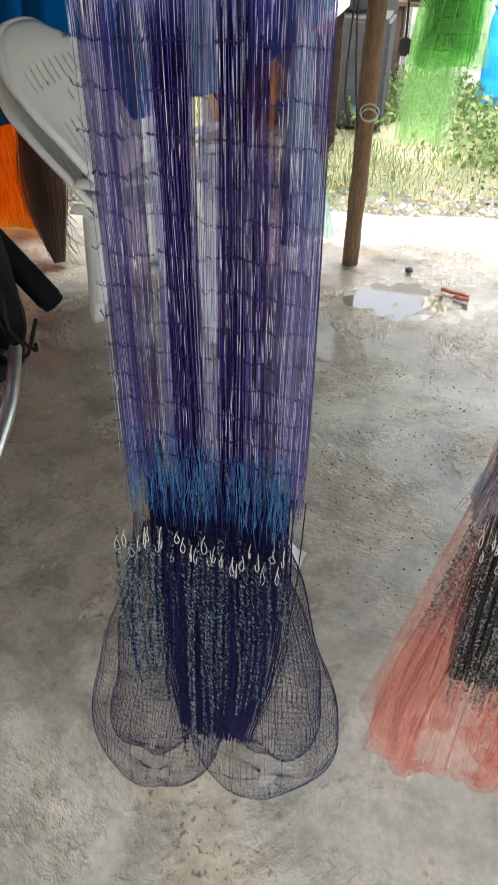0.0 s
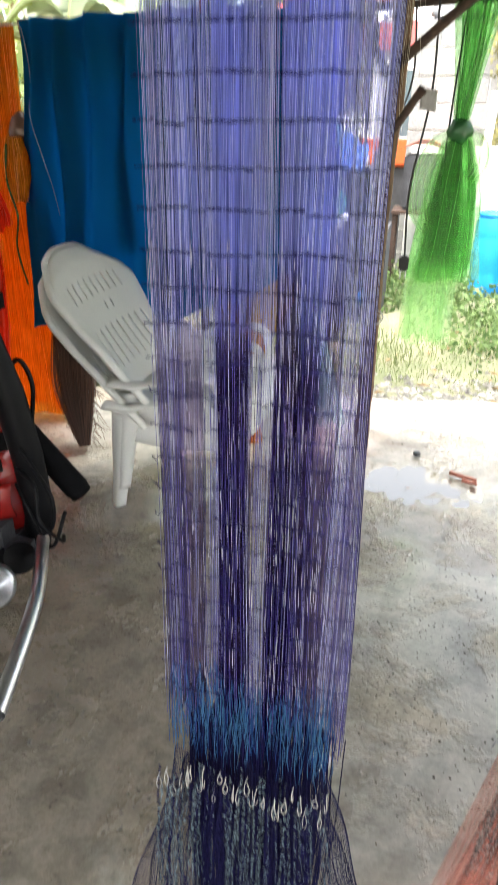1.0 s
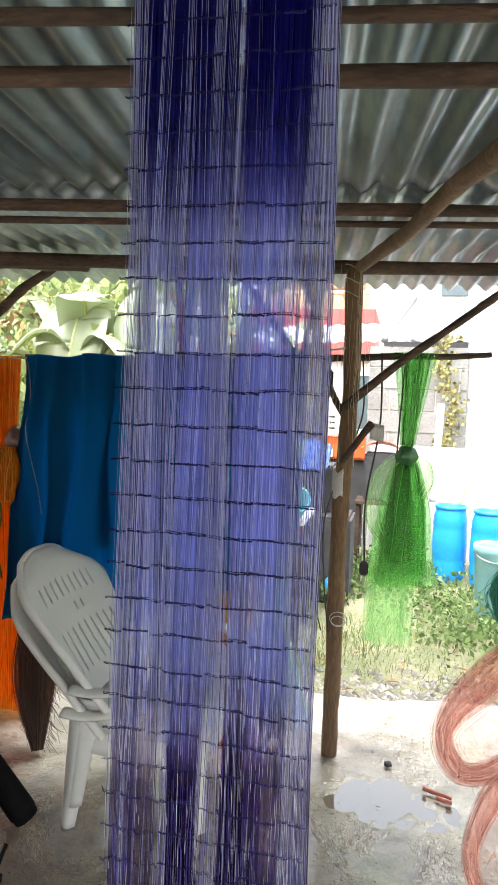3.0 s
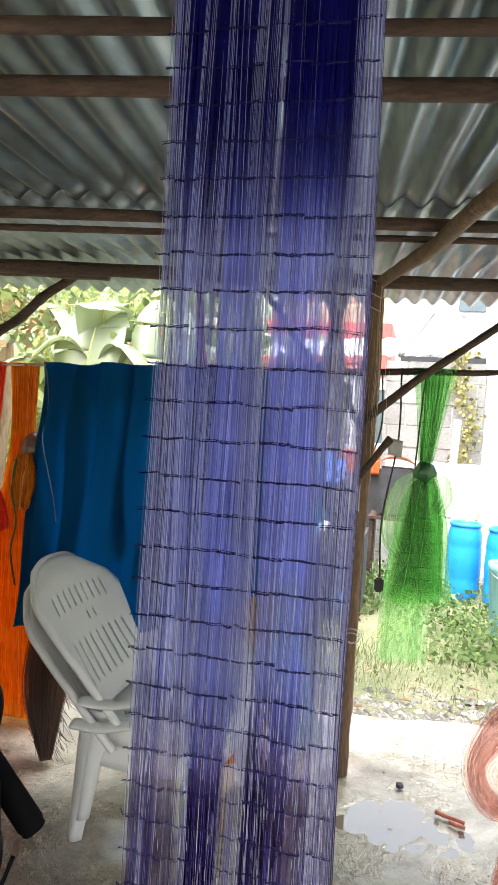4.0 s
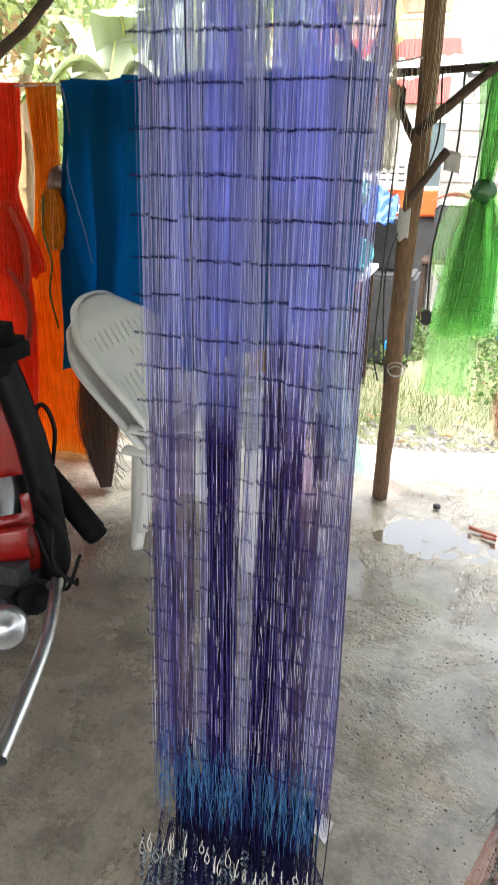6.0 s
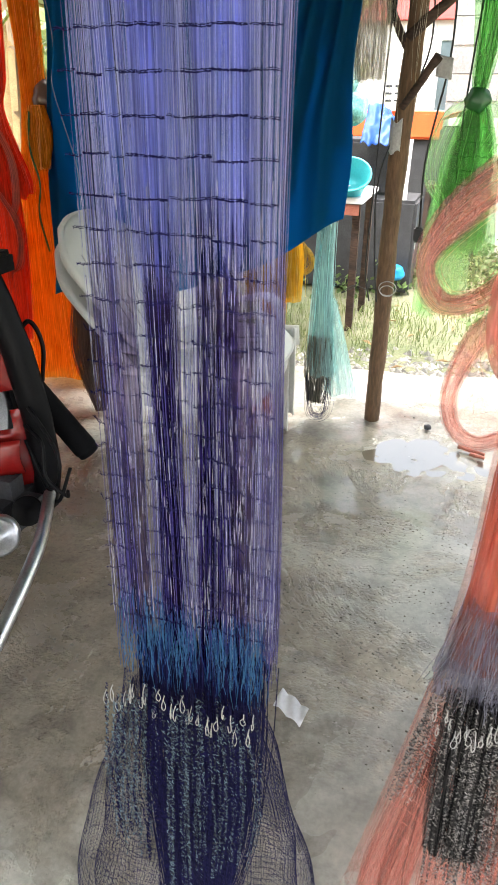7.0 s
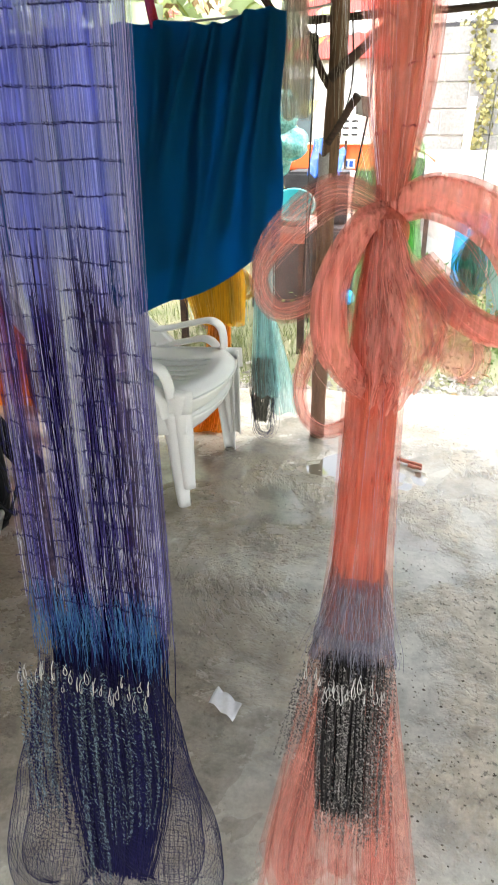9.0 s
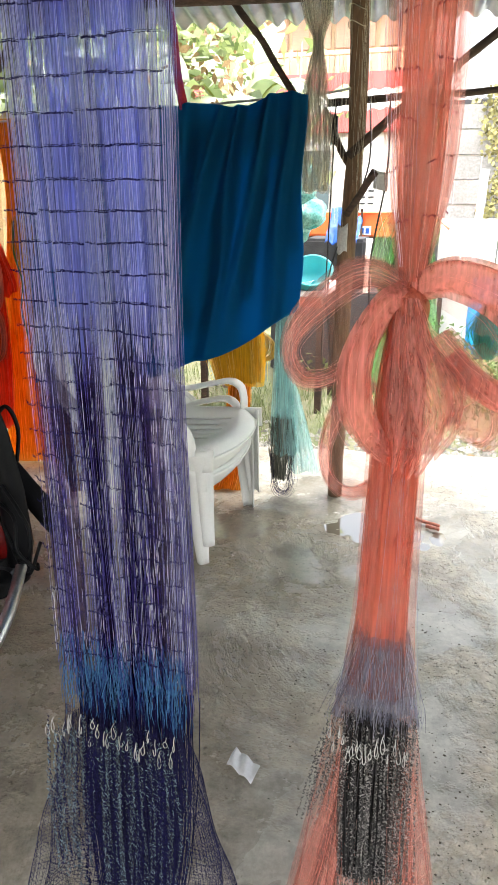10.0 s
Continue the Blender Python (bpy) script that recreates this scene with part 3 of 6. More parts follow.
# ---- the post with its branches, bar, cables ----
def build_post():
    t = thing("wooden_post", "peeled crooked wooden post with branch stubs, dark above and brown below", "post", at=None)
    log("trunk", (0.0, 2.83, -0.01), (0.015, 2.83, 1.9), 0.030, 0.033, M_POST, t, bend=0.004, seed=3)
    log("stub", (0.005, 2.79, 1.16), (0.11, 2.72, 1.305), 0.012, 0.014, M_LOG, t, bend=0.002, seed=4)
    log("side_branch", (0.0, 2.85, 1.33), (-0.1, 2.82, 1.52), 0.014, 0.01, M_LOG, t, bend=0.01, seed=8)
    log("crossbar", (-0.1, 2.88, 1.545), (0.53, 2.92, 1.575), 0.014, 0.011, M_LOG, t, bend=0.004, seed=5)
    log("brace", (0.0, 2.80, 1.36), (0.78, 2.95, 2.0), 0.016, 0.014, M_LOG, t, bend=0.008, seed=6)
    log("slanting_branch", (0.035, 2.84, 1.885), (0.39, 1.30, 1.80), 0.023, 0.021, M_POST, t, bend=0.014, seed=7, label="light brown slanting branch tied at the post top")
    # wrapped paper and a tag
    sheet("paper_wrap", lambda u, v: (0.004 + 0.036 * math.cos(3.1 + 1.8 * u), 2.83 - 0.037 * abs(math.sin(0.2 + 1.8 * u)), 1.02 + 0.10 * v + 0.008 * math.sin(9 * u + 5 * v)), 14, 10, M_TWINE, t, "scrap of grey paper", thick=0.001)
    sheet("tag", lambda u, v: (0.105 + 0.05 * u, 2.73 + 0.004 * math.sin(6 * v), 1.25 + 0.06 * v - 0.01 * u), 5, 5, M_TWINE, t, "grey tag", thick=0.002)


def build_cables():
    c = thing("hanging_cables", "black electric cables hanging from the crossbar of the post", "cable")
    wire("cable", [(0.13, 2.88, 1.57), (0.135, 2.87, 1.3), (0.095, 2.86, 1.0), (0.10, 2.86, 0.77)], 0.0035, M_CABLE, c)
    wire("cable", [(0.22, 2.89, 1.57), (0.205, 2.88, 1.25), (0.20, 2.88, 1.0), (0.21, 2.88, 0.86), (0.16, 2.88, 0.76)], 0.003, M_CABLE, c)
    wire("cable", [(0.06, 2.87, 1.55), (0.07, 2.86, 1.35), (0.03, 2.84, 1.2), (-0.05, 2.79, 0.95), (-0.045, 2.79, 0.7), (-0.02, 2.79, 0.5)], 0.003, M_CABLE, c)
    wire("cable", [(-0.06, 2.85, 1.53), (-0.065, 2.83, 1.2), (-0.07, 2.82, 0.9), (-0.075, 2.81, 0.62), (-0.05, 2.8, 0.5)], 0.0028, M_CABLE, c)
    p = boxed("plug", (0.083, 0.117, 2.848, 2.872, 0.715, 0.77), M_CABLE, c, bevel=0.006)
    boxed("plug_pin", (0.089, 0.093, 2.857, 2.863, 0.69, 0.718), M_STEEL, p, bevel=0.001)
    boxed("plug_pin", (0.107, 0.111, 2.857, 2.863, 0.69, 0.718), M_STEEL, p, bevel=0.001)
    boxed("socket_box", (-0.075, -0.045, 2.80, 2.83, 1.40, 1.50), M_BLACK, c, bevel=0.006)
    w = thing("wire_coil", "thin pale wire wound in a loop round the post", "wire")
    k = np.linspace(0, 1, 60)
    for s in range(2):
        a = 2 * np.pi * k
        pts = np.stack([0.015 + (0.026 + 0.006 * s) * np.cos(a + s), 2.79 + 0.006 * s + 0.0 * k, 0.545 + 0.008 * s + (0.02 + 0.006 * s) * np.sin(a + s)], 1)
        strands("loop", pts[None], 0.0018, M_TWINE, w, sides=4)
    pts = resample([(-0.06, 2.77, 0.55), (-0.11, 2.77, 0.56), (-0.15, 2.76, 0.53), (-0.1, 2.76, 0.56)], 24)
    strands("loop", pts[None], 0.0018, M_CABLE, w, sides=4)


# ---- plastic chairs ----
def build_chair(name):
    t = thing(name, "white plastic garden armchair with slotted back, stacked with another", "chair", "stacked chairs")

    def back(u, v):
        s = (u - 0.5) * 2
        half = (0.292 - 0.055 * v) * math.sqrt(1 - 0.62 * max(0.0, (v - 0.72) / 0.28) ** 2.4)
        z = 0.37 + 0.445 * v - (0.05 * abs(s) ** 3 * max(0.0, v - 0.35) / 0.65)
        curl = 0.11 * abs(s) ** 5 * (1 - v) ** 1.5 + 0.02 * s * s
        return (-0.18 - 0.280 * v - 0.01 * math.sin(3.14 * v) + curl - 0.03 * (max(0.0, v - 0.86) / 0.14) ** 2, s * half, z)

    def slot(u, v):
        if not 0.16 < u < 0.84 or int(u * 64) % 5 != 0:
            return False
        return 0.16 < v < 0.42 or 0.66 < v < 0.77 or (0.52 < v < 0.58 and 0.4 < u < 0.6)

    sheet("backrest", back, 64, 40, M_CHAIR, t, thick=0.006, holes=slot)
    rim = [back(0.0, v / 20) for v in range(0, 19)] + [back(u / 20, 1.0) for u in range(1, 20)] + [back(1.0, v / 20) for v in range(18, -1, -1)]
    wire("back_rim", [(x - 0.010, y, z - 0.004) for x, y, z in rim], 0.0135, M_CHAIR, t, m=120, sides=8)

    def seat(u, v):
        s = (v - 0.5) * 2
        x = -0.19 + 0.41 * u + 0.05 * u * (1 - s * s)
        drop = 0.018 * math.sin(3.14 * min(1, u * 1.1)) * (1 - s * s) + (0.045 * ((u - 0.82) / 0.18) ** 2 if u > 0.82 else 0)
        return (x, s * (0.225 + 0.02 * u - 0.02 * max(0, u - 0.8) / 0.2), 0.36 - drop + 0.03 * u)

    sheet("seat", seat, 33, 33, M_CHAIR, t, thick=0.006, holes=lambda u, v: 0.25 < u < 0.78 and 0.15 < v < 0.85 and int(v * 33) % 4 == 0)
    for s in (-1, 1):
        sheet("side_skirt", lambda u, v, s=s: (-0.19 + 0.43 * u, s * (0.226 + 0.018 * u + 0.012 * v), 0.367 + 0.028 * u - 0.085 * v - 0.02 * math.sin(3.14 * u) * v), 14, 4, M_CHAIR, t, thick=0.005)
        prof = resample([(-0.20, s * 0.285, 0.44), (-0.10, s * 0.288, 0.445), (0.02, s * 0.285, 0.48), (0.10, s * 0.28, 0.50), (0.15, s * 0.272, 0.48), (0.17, s * 0.262, 0.43), (0.175, s * 0.25, 0.365)], 40)

        def arm(u, v, prof=prof, s=s):
            k = int(round(u * 39))
            p = prof[k]
            q = prof[min(39, k + 1)] - prof[max(0, k - 1)]
            nrm = Vector((-q[2], 0, q[0])).normalized()
            w = (v - 0.5) * 2
            return (p[0] - nrm.x * 0.014 * w * w, p[1] + s * 0.03 * w, p[2] - nrm.z * 0.014 * w * w)

        sheet("armrest", arm, 39, 8, M_CHAIR, t, thick=0.007)
        for fx, lean in ((0.185, 0.025), (-0.16, -0.045)):
            def leg(u, v, fx=fx, lean=lean, s=s):
                a = (u - 0.5) * 2
                taper = 0.046 - 0.024 * v
                return (fx + lean * v + taper * a, s * (0.232 + 0.006 * v + 0.022 * (1 - a * a)), 0.385 * (1 - v))
            sheet("leg", leg, 8, 16, M_CHAIR, t, thick=0.006)
    sheet("front_skirt", lambda u, v: (0.222 + 0.05 * (1 - (2 * u - 1) ** 2) - 0.03 * v, (u - 0.5) * 0.46, 0.35 - 0.05 * v * (1 + 0.4 * abs(u - 0.5) * 2)), 16, 4, M_CHAIR, t, thick=0.005)
    for ob in t.children:
        ob.data.transform(Matrix.Diagonal((1.0, 1.0, 0.92, 1.0)))
    return t


# ---- the blue cloth on its line ----
def build_cloth():
    t = thing("blue_cloth", "dark blue cloth hung double over a line between the poles", "cloth")

    def front(u, v):
        x = -1.27 + 1.125 * u - 0.09 * (1 - u) * v
        # folds that fan out from two gathered places on the line
        fold = 0.0
        for at, lean, wide, deep in ((0.045, 0.02, 0.035, 0.05), (0.14, 0.05, 0.045, 0.085), (0.24, 0.04, 0.04, 0.06), (0.36, 0.05, 0.05, 0.07), (0.50, -0.03, 0.05, 0.06), (0.62, -0.08, 0.05, 0.07), (0.735, -0.17, 0.045, 0.10), (0.80, -0.10, 0.03, 0.075), (0.905, -0.16, 0.035, 0.10), (0.965, -0.06, 0.022, 0.06)):
            w = wide * (0.45 + 1.1 * v)
            q = (u - at - lean * v) / w
            # one flank of each fold is steeper
            q *= 1.7 if q * (1 if lean < 0 else -1) > 0 else 0.8
            fold += deep * math.exp(-q * q) * (0.5 + 0.5 * min(1.0, v * 3 + 0.2)) * (1 - 0.35 * v)
        fold += 0.008 * noise.noise(Vector((u * 9, v * 5, 2)))
        low = 0.43 + 0.22 * u + 0.16 * max(0, (u - 0.62) / 0.38) ** 1.3 + 0.012 * math.sin(22 * u)
        sag = -0.022 * math.sin(math.pi * min(1.0, max(0.0, (u - 0.62) / 0.3))) + 0.012 * math.exp(-((u - 0.955) / 0.03) ** 2) + 0.010 * math.exp(-((u - 0.78) / 0.02) ** 2)
        top = 1.517 + 0.045 * u + 0.006 * math.sin(30 * u) + sag
        return (x + 0.008 * math.sin(9 * v + 20 * u), 2.725 - fold - 0.02 * v, top + (low - top) * v)

    def rear(u, v):
        # the short half folded over behind the line
        x = -1.26 + 1.10 * u
        top = 1.505 + 0.045 * u - 0.022 * math.sin(math.pi * min(1.0, max(0.0, (u - 0.62) / 0.3)))
        return (x, 2.80 + 0.02 * math.sin(26 * u) * v, top - (0.10 + 0.05 * math.sin(9 * u)) * v)

    # pleats pressed behind the front, from a gathered top to a wide foot
    for at, left, right, low in ((0.0, -0.02, 0.125, 0.62), (0.15, 0.15, 0.25, 0.66), (0.33, 0.33, 0.41, 0.75), (0.50, 0.44, 0.58, 0.66), (0.64, 0.50, 0.625, 0.62), (0.78, 0.655, 0.735, 0.60), (0.88, 0.80, 0.855, 0.70), (0.975, 0.95, 0.99, 0.80)):
        def pleat(u, v, at=at, left=left, right=right, low=low):
            a = at - 0.012 + (left - at + 0.012) * v
            b = at + 0.012 + (right - at - 0.012) * v
            uu = min(1.0, max(0.0, a + (b - a) * u))
            p = front(uu, 0.02 + v * (1.5 - low) / 1.05)
            return (p[0], p[1] + 0.016 + 0.02 * v * math.sin(math.pi * u), p[2] + 0.004)
        sheet("pleat", pleat, 14, 24, M_CLOTH, t, thick=0.003)
    sheet("front_drape", front, 190, 60, M_CLOTH, t, thick=0.003)
    sheet("rear_drape", rear, 120, 24, M_CLOTH, t, thick=0.003)
    seam = [front(float(np.interp(v, [0.02, 0.2, 0.38, 0.5, 0.6], [0.004, 0.03, 0.075, 0.10, 0.115])), float(v)) for v in np.linspace(0.02, 0.6, 36)]
    wire("hem", [(x, y - 0.003, z) for x, y, z in seam], 0.0022, mat("pale_hem", (0.25, 0.32, 0.4), 0.9), t)
    r = thing("clothes_line", "thin rope line tied between the poles", "rope")
    wire("rope", [(-2.6, 2.74, 1.50), (-1.3, 2.765, 1.512), (-0.2, 2.775, 1.56), (0.0, 2.80, 1.58)], 0.004, M_TWINE, r)


build_ground()
build_floor()
build_roof()
build_walls()
build_post()
build_cables()
lower_chair = build_chair("garden_chair")
lower_chair.matrix_world = pose(-0.545, 2.375, 0.0, 0, 0, -3)
upper_chair = copy_thing(lower_chair, pose(-0.522, 2.374, 0.075, 0, 0, -3))
build_cloth()


# ---- the purple net ----
NX0, NX1, NY = -0.031, 0.151, 0.797


def chain(name, lines, link, thick, material, t, label=""):
    """Lead lines as chains: short links, turned to and fro along each line."""
    rng = np.random.default_rng(len(lines))
    out = []
    for p in np.asarray(lines, float):
        d = np.concatenate([[0.0], np.cumsum(np.linalg.norm(np.diff(p, axis=0), axis=1))])
        k = int(d[-1] / link)
        at = (np.arange(k) + rng.uniform(0, 1)) * link
        c = np.stack([np.interp(at, d, p[:, a]) for a in range(3)], 1)
        c[:, 0] += rng.normal(0, 0.0004, k)
        c[:, 1] += rng.normal(0, 0.0015, k)
        turn = np.where(np.arange(k) % 2, 0.75, -0.6) + rng.normal(0, 0.25, k)
        half = link * rng.uniform(0.55, 0.8, k)
        axis = np.stack([np.sin(turn), rng.normal(0, 0.3, k), np.cos(turn)], 1) * half[:, None]
        out.append(c[:, None] + axis[:, None] * np.array([-1, -0.45, 0.45, 1])[None, :, None])
    links = np.concatenate(out)
    radii = np.array([0.25, 1.0, 1.0, 0.25])[None] * rng.uniform(0.7, 1.25, (len(links), 1)) * thick
    return strands(name, links, radii, material, t, label, sides=4)


def tied_loops(t, n, x0, x1, y, z, seed):
    """Pale ends of string, tied in small uneven loops."""
    rng = np.random.default_rng(seed)
    for i in range(n):
        cx = x0 + (x1 - x0) * (i + 0.5 + rng.uniform(-0.4, 0.4)) / n
        cz = z + rng.uniform(-0.018, 0.018)
        w, h = rng.uniform(0.0008, 0.0034), rng.uniform(0.006, 0.020)
        s = rng.choice([-1, 1])
        pts = [(cx, y, cz + h * 0.6), (cx + s * w * rng.uniform(0.2, 1), y - 0.004, cz + h * 0.2), (cx + s * w, y - 0.005, cz - h * 0.5), (cx - s * w * 0.2, y - 0.005, cz - h * rng.uniform(0.6, 1.0)), (cx - s * w, y - 0.004, cz - h * 0.3)]
        if rng.uniform() < 0.55:
            pts.append((cx + s * w * 0.2, y - 0.003, cz + h * rng.uniform(0.1, 0.5)))
        strands("tied_loop", resample(pts, 22)[None], rng.uniform(0.0004, 0.00065), M_TWINE, t, "pale string loop", sides=5)


def build_purple_net():
    t = thing("purple_fishing_net", "long purple-blue gathered fishing net with knotted rows and navy lead lines", "fishing net")
    rng = np.random.default_rng(4)
    top, foot = 1.85, 0.60

    def px(u, z):
        k = (z - foot) / (top - foot)
        return NX0 - 0.016 * (1 - k) + (NX1 - NX0 + 0.02 * (1 - k)) * u + 0.0015 * math.sin(z * 9 + u * 20)

    def py(u, z, layer=0.0):
        return NY + layer + 0.006 * math.sin(u * 31) + 0.003 * math.sin(z * 6 + u * 12)

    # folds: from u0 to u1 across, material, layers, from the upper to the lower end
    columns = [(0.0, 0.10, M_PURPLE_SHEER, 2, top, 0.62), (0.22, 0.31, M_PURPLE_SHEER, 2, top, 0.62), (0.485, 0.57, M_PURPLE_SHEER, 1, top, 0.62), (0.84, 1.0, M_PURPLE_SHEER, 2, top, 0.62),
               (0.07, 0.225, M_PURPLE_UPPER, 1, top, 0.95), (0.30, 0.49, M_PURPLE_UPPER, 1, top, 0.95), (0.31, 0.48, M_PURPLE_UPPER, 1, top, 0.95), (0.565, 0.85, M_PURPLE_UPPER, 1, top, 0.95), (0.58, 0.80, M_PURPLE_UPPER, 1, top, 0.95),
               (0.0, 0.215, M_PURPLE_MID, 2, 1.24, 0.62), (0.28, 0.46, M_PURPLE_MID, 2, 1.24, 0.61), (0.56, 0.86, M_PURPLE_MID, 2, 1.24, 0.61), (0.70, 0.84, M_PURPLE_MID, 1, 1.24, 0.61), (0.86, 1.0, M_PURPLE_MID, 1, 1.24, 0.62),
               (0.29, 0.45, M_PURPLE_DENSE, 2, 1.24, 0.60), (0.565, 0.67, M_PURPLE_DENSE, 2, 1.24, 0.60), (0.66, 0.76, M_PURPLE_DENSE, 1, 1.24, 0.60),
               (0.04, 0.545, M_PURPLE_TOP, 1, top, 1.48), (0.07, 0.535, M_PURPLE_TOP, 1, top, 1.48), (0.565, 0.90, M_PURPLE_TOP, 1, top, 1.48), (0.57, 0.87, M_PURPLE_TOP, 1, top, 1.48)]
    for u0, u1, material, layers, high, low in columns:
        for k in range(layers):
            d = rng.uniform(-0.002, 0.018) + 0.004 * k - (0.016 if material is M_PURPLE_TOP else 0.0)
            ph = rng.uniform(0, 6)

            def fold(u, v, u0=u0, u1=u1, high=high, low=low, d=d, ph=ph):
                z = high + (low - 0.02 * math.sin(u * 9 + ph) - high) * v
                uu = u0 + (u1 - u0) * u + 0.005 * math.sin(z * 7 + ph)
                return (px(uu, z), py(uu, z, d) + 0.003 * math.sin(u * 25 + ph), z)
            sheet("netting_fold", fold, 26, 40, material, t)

    def fall(us, spread, zlow, high=None):
        m = 26
        paths = np.zeros((len(us), m, 3))
        for i, u in enumerate(us):
            wob = np.interp(np.linspace(0, 5, m), np.arange(6), rng.normal(0, spread, 6).cumsum() * 0.7)
            zs = np.linspace((high or top) - (rng.uniform(0, 0.12) if high else 0), zlow + rng.uniform(-0.02, 0.03), m)
            d = rng.uniform(-0.010, 0.022)
            for j, z in enumerate(zs):
                uu = min(1.01, max(-0.01, u))
                paths[i, j] = (px(uu, z) + wob[j] * min(1, uu * 9, (1 - uu) * 9 + 0.1), py(uu, z) + d, z)
        return paths

    edges = np.array([0.0, 0.09, 0.22, 0.30, 0.47, 0.565, 0.85, 1.0])
    # one thread, darker below and paler above as if lit
    strands("strand", fall(np.concatenate([rng.uniform(0, 1, 90), rng.uniform(0, 0.03, 8), rng.uniform(0.97, 1, 8), rng.uniform(0.31, 0.44, 20), rng.uniform(0.58, 0.72, 20)]), 0.0015, foot, 1.08), 0.00024, M_PURPLE_THREAD, t)
    strands("upper_strand", fall(np.concatenate([rng.uniform(0, 1, 300), rng.uniform(0, 0.03, 8), rng.uniform(0.97, 1, 8)]), 0.0015, 1.07), 0.00022, M_LIT_PURPLE_THREAD, t)
    strands("edge_strand", fall(np.repeat(edges, 2) + rng.normal(0, 0.004, 16), 0.0010, foot), 0.00030, M_NAVY, t, "dark edge strands")
    # short gleams put in as pale strands, thick and thin along their length
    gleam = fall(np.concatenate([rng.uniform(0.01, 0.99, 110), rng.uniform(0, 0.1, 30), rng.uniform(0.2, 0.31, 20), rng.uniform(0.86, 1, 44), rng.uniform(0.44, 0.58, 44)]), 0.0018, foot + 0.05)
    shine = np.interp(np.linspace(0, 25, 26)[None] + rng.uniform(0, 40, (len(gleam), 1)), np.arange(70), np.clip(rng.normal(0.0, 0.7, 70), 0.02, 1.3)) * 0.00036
    strands("pale_gleam_strand", gleam, shine, M_GLINT, t, "pale strands standing in for gleams")
    # light between the strands, put in as short white dashes low in the net
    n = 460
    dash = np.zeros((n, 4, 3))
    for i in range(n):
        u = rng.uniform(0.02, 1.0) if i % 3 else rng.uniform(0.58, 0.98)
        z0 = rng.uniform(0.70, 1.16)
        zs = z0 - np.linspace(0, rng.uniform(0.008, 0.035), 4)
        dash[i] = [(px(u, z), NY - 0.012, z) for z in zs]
    strands("gap_light_dash", dash, np.array([0.1, 1.0, 1.0, 0.1])[None] * rng.uniform(0.0002, 0.00042, (n, 1)), M_DASH, t, "short white dashes, light between the strands put in as colour")
    # knotted rows: a crinkled cord across each column, a little higher or lower than its neighbour
    z = 1.80
    while z > 0.66:
        loose = max(0.0, min(1.0, (1.14 - z) / 0.2))
        for c0, c1, thick in ((0.005, 0.085, 0.8), (0.09, 0.21, 1.05), (0.22, 0.295, 0.6), (0.30, 0.48, 1.15), (0.49, 0.56, 0.6), (0.57, 0.70, 1.2), (0.70, 0.85, 1.15), (0.86, 0.995, 0.8)):
            steps = max(6, int((c1 - c0) * 190))
            uu = np.linspace(c0, c1, steps)
            step = rng.normal(0, 0.0007 + 0.0016 * loose)
            tilt = rng.normal(0, 0.0009 + 0.001 * loose)
            drift = np.interp(uu, np.linspace(c0, c1, 5), rng.normal(0, 0.0004 + 0.0013 * loose, 5))
            cords = []
            for lift in (0.0, rng.uniform(0.0008, 0.0018)):
                jit = rng.normal(0, 0.00025 + 0.0005 * loose, steps)
                cords.append([(px(a, z), NY - 0.016 + rng.normal(0, 0.0005), z + lift + step + tilt * (a - c0) / (c1 - c0) + drift[i] + jit[i]) for i, a in enumerate(uu)])
            rad = np.abs(rng.normal(0.00055, 0.0003, (2, steps))) * np.array([[1.0], [0.55]]) * (1 - 0.25 * loose) * thick + 0.00008
            strands("knot_cord", np.array(cords), rad, M_BAND, t)
        z -= 0.0315 + rng.normal(0, 0.0006)
    # frayed blue ends above the lead lines
    n = 420
    ends = np.zeros((n, 10, 3))
    for i in range(n):
        u = rng.uniform(0.04, 0.96)
        z0, z1 = 0.645 + rng.uniform(-0.02, 0.05), 0.575 + rng.uniform(-0.03, 0.03)
        w = np.interp(np.linspace(0, 4, 10), np.arange(5), rng.normal(0, 0.002, 5).cumsum())
        ends[i] = np.stack([px(u, 0.62) + w, NY + rng.uniform(-0.018, 0.02) + w * 0.6, np.linspace(z0, z1, 10)], 1)
    strands("frayed_end", ends, 0.00038, M_FRAY, t, "frayed blue and teal strands")
    # lead lines: chains, pale in some of the columns
    k, m = 120, 130
    lines = np.zeros((k, m, 3))
    pale = []
    for i in range(k):
        u = 0.05 + 0.9 * (i + 0.5) / k
        s = (u - 0.5) * 2
        z1 = 0.31 - 0.05 * rng.uniform() + 0.07 * abs(s) - (0.09 if 0.38 < u < 0.55 else 0)
        v = np.linspace(0, 1, m)
        wave = np.interp(v * 5, np.arange(6), rng.normal(0, 0.0025, 6).cumsum())
        x = px(u, 0.6) + 0.014 * s * np.sin(v * 2.6) + wave - 0.05 * (px(u, 0.6) - 0.06) * v
        y = NY - 0.045 + rng.uniform(-0.025, 0.02) - 0.02 * v
        lines[i] = np.stack([x, y, np.linspace(0.585 - 0.03 * rng.uniform(), z1, m)], 1)
        if (u < 0.34 and i % 2) or (0.46 < u < 0.62 and i % 3) or rng.uniform() < 0.3:
            pale.append(i)
    dark = [i for i in range(k) if i not in pale]
    chain("pale_lead_chain", lines[pale], 0.0030, 0.0006, M_CHAIN_NAVY, t, "navy lead chain with pale flecks")
    chain("lead_chain", lines[dark], 0.0030, 0.0008, M_NAVY_DARK, t)
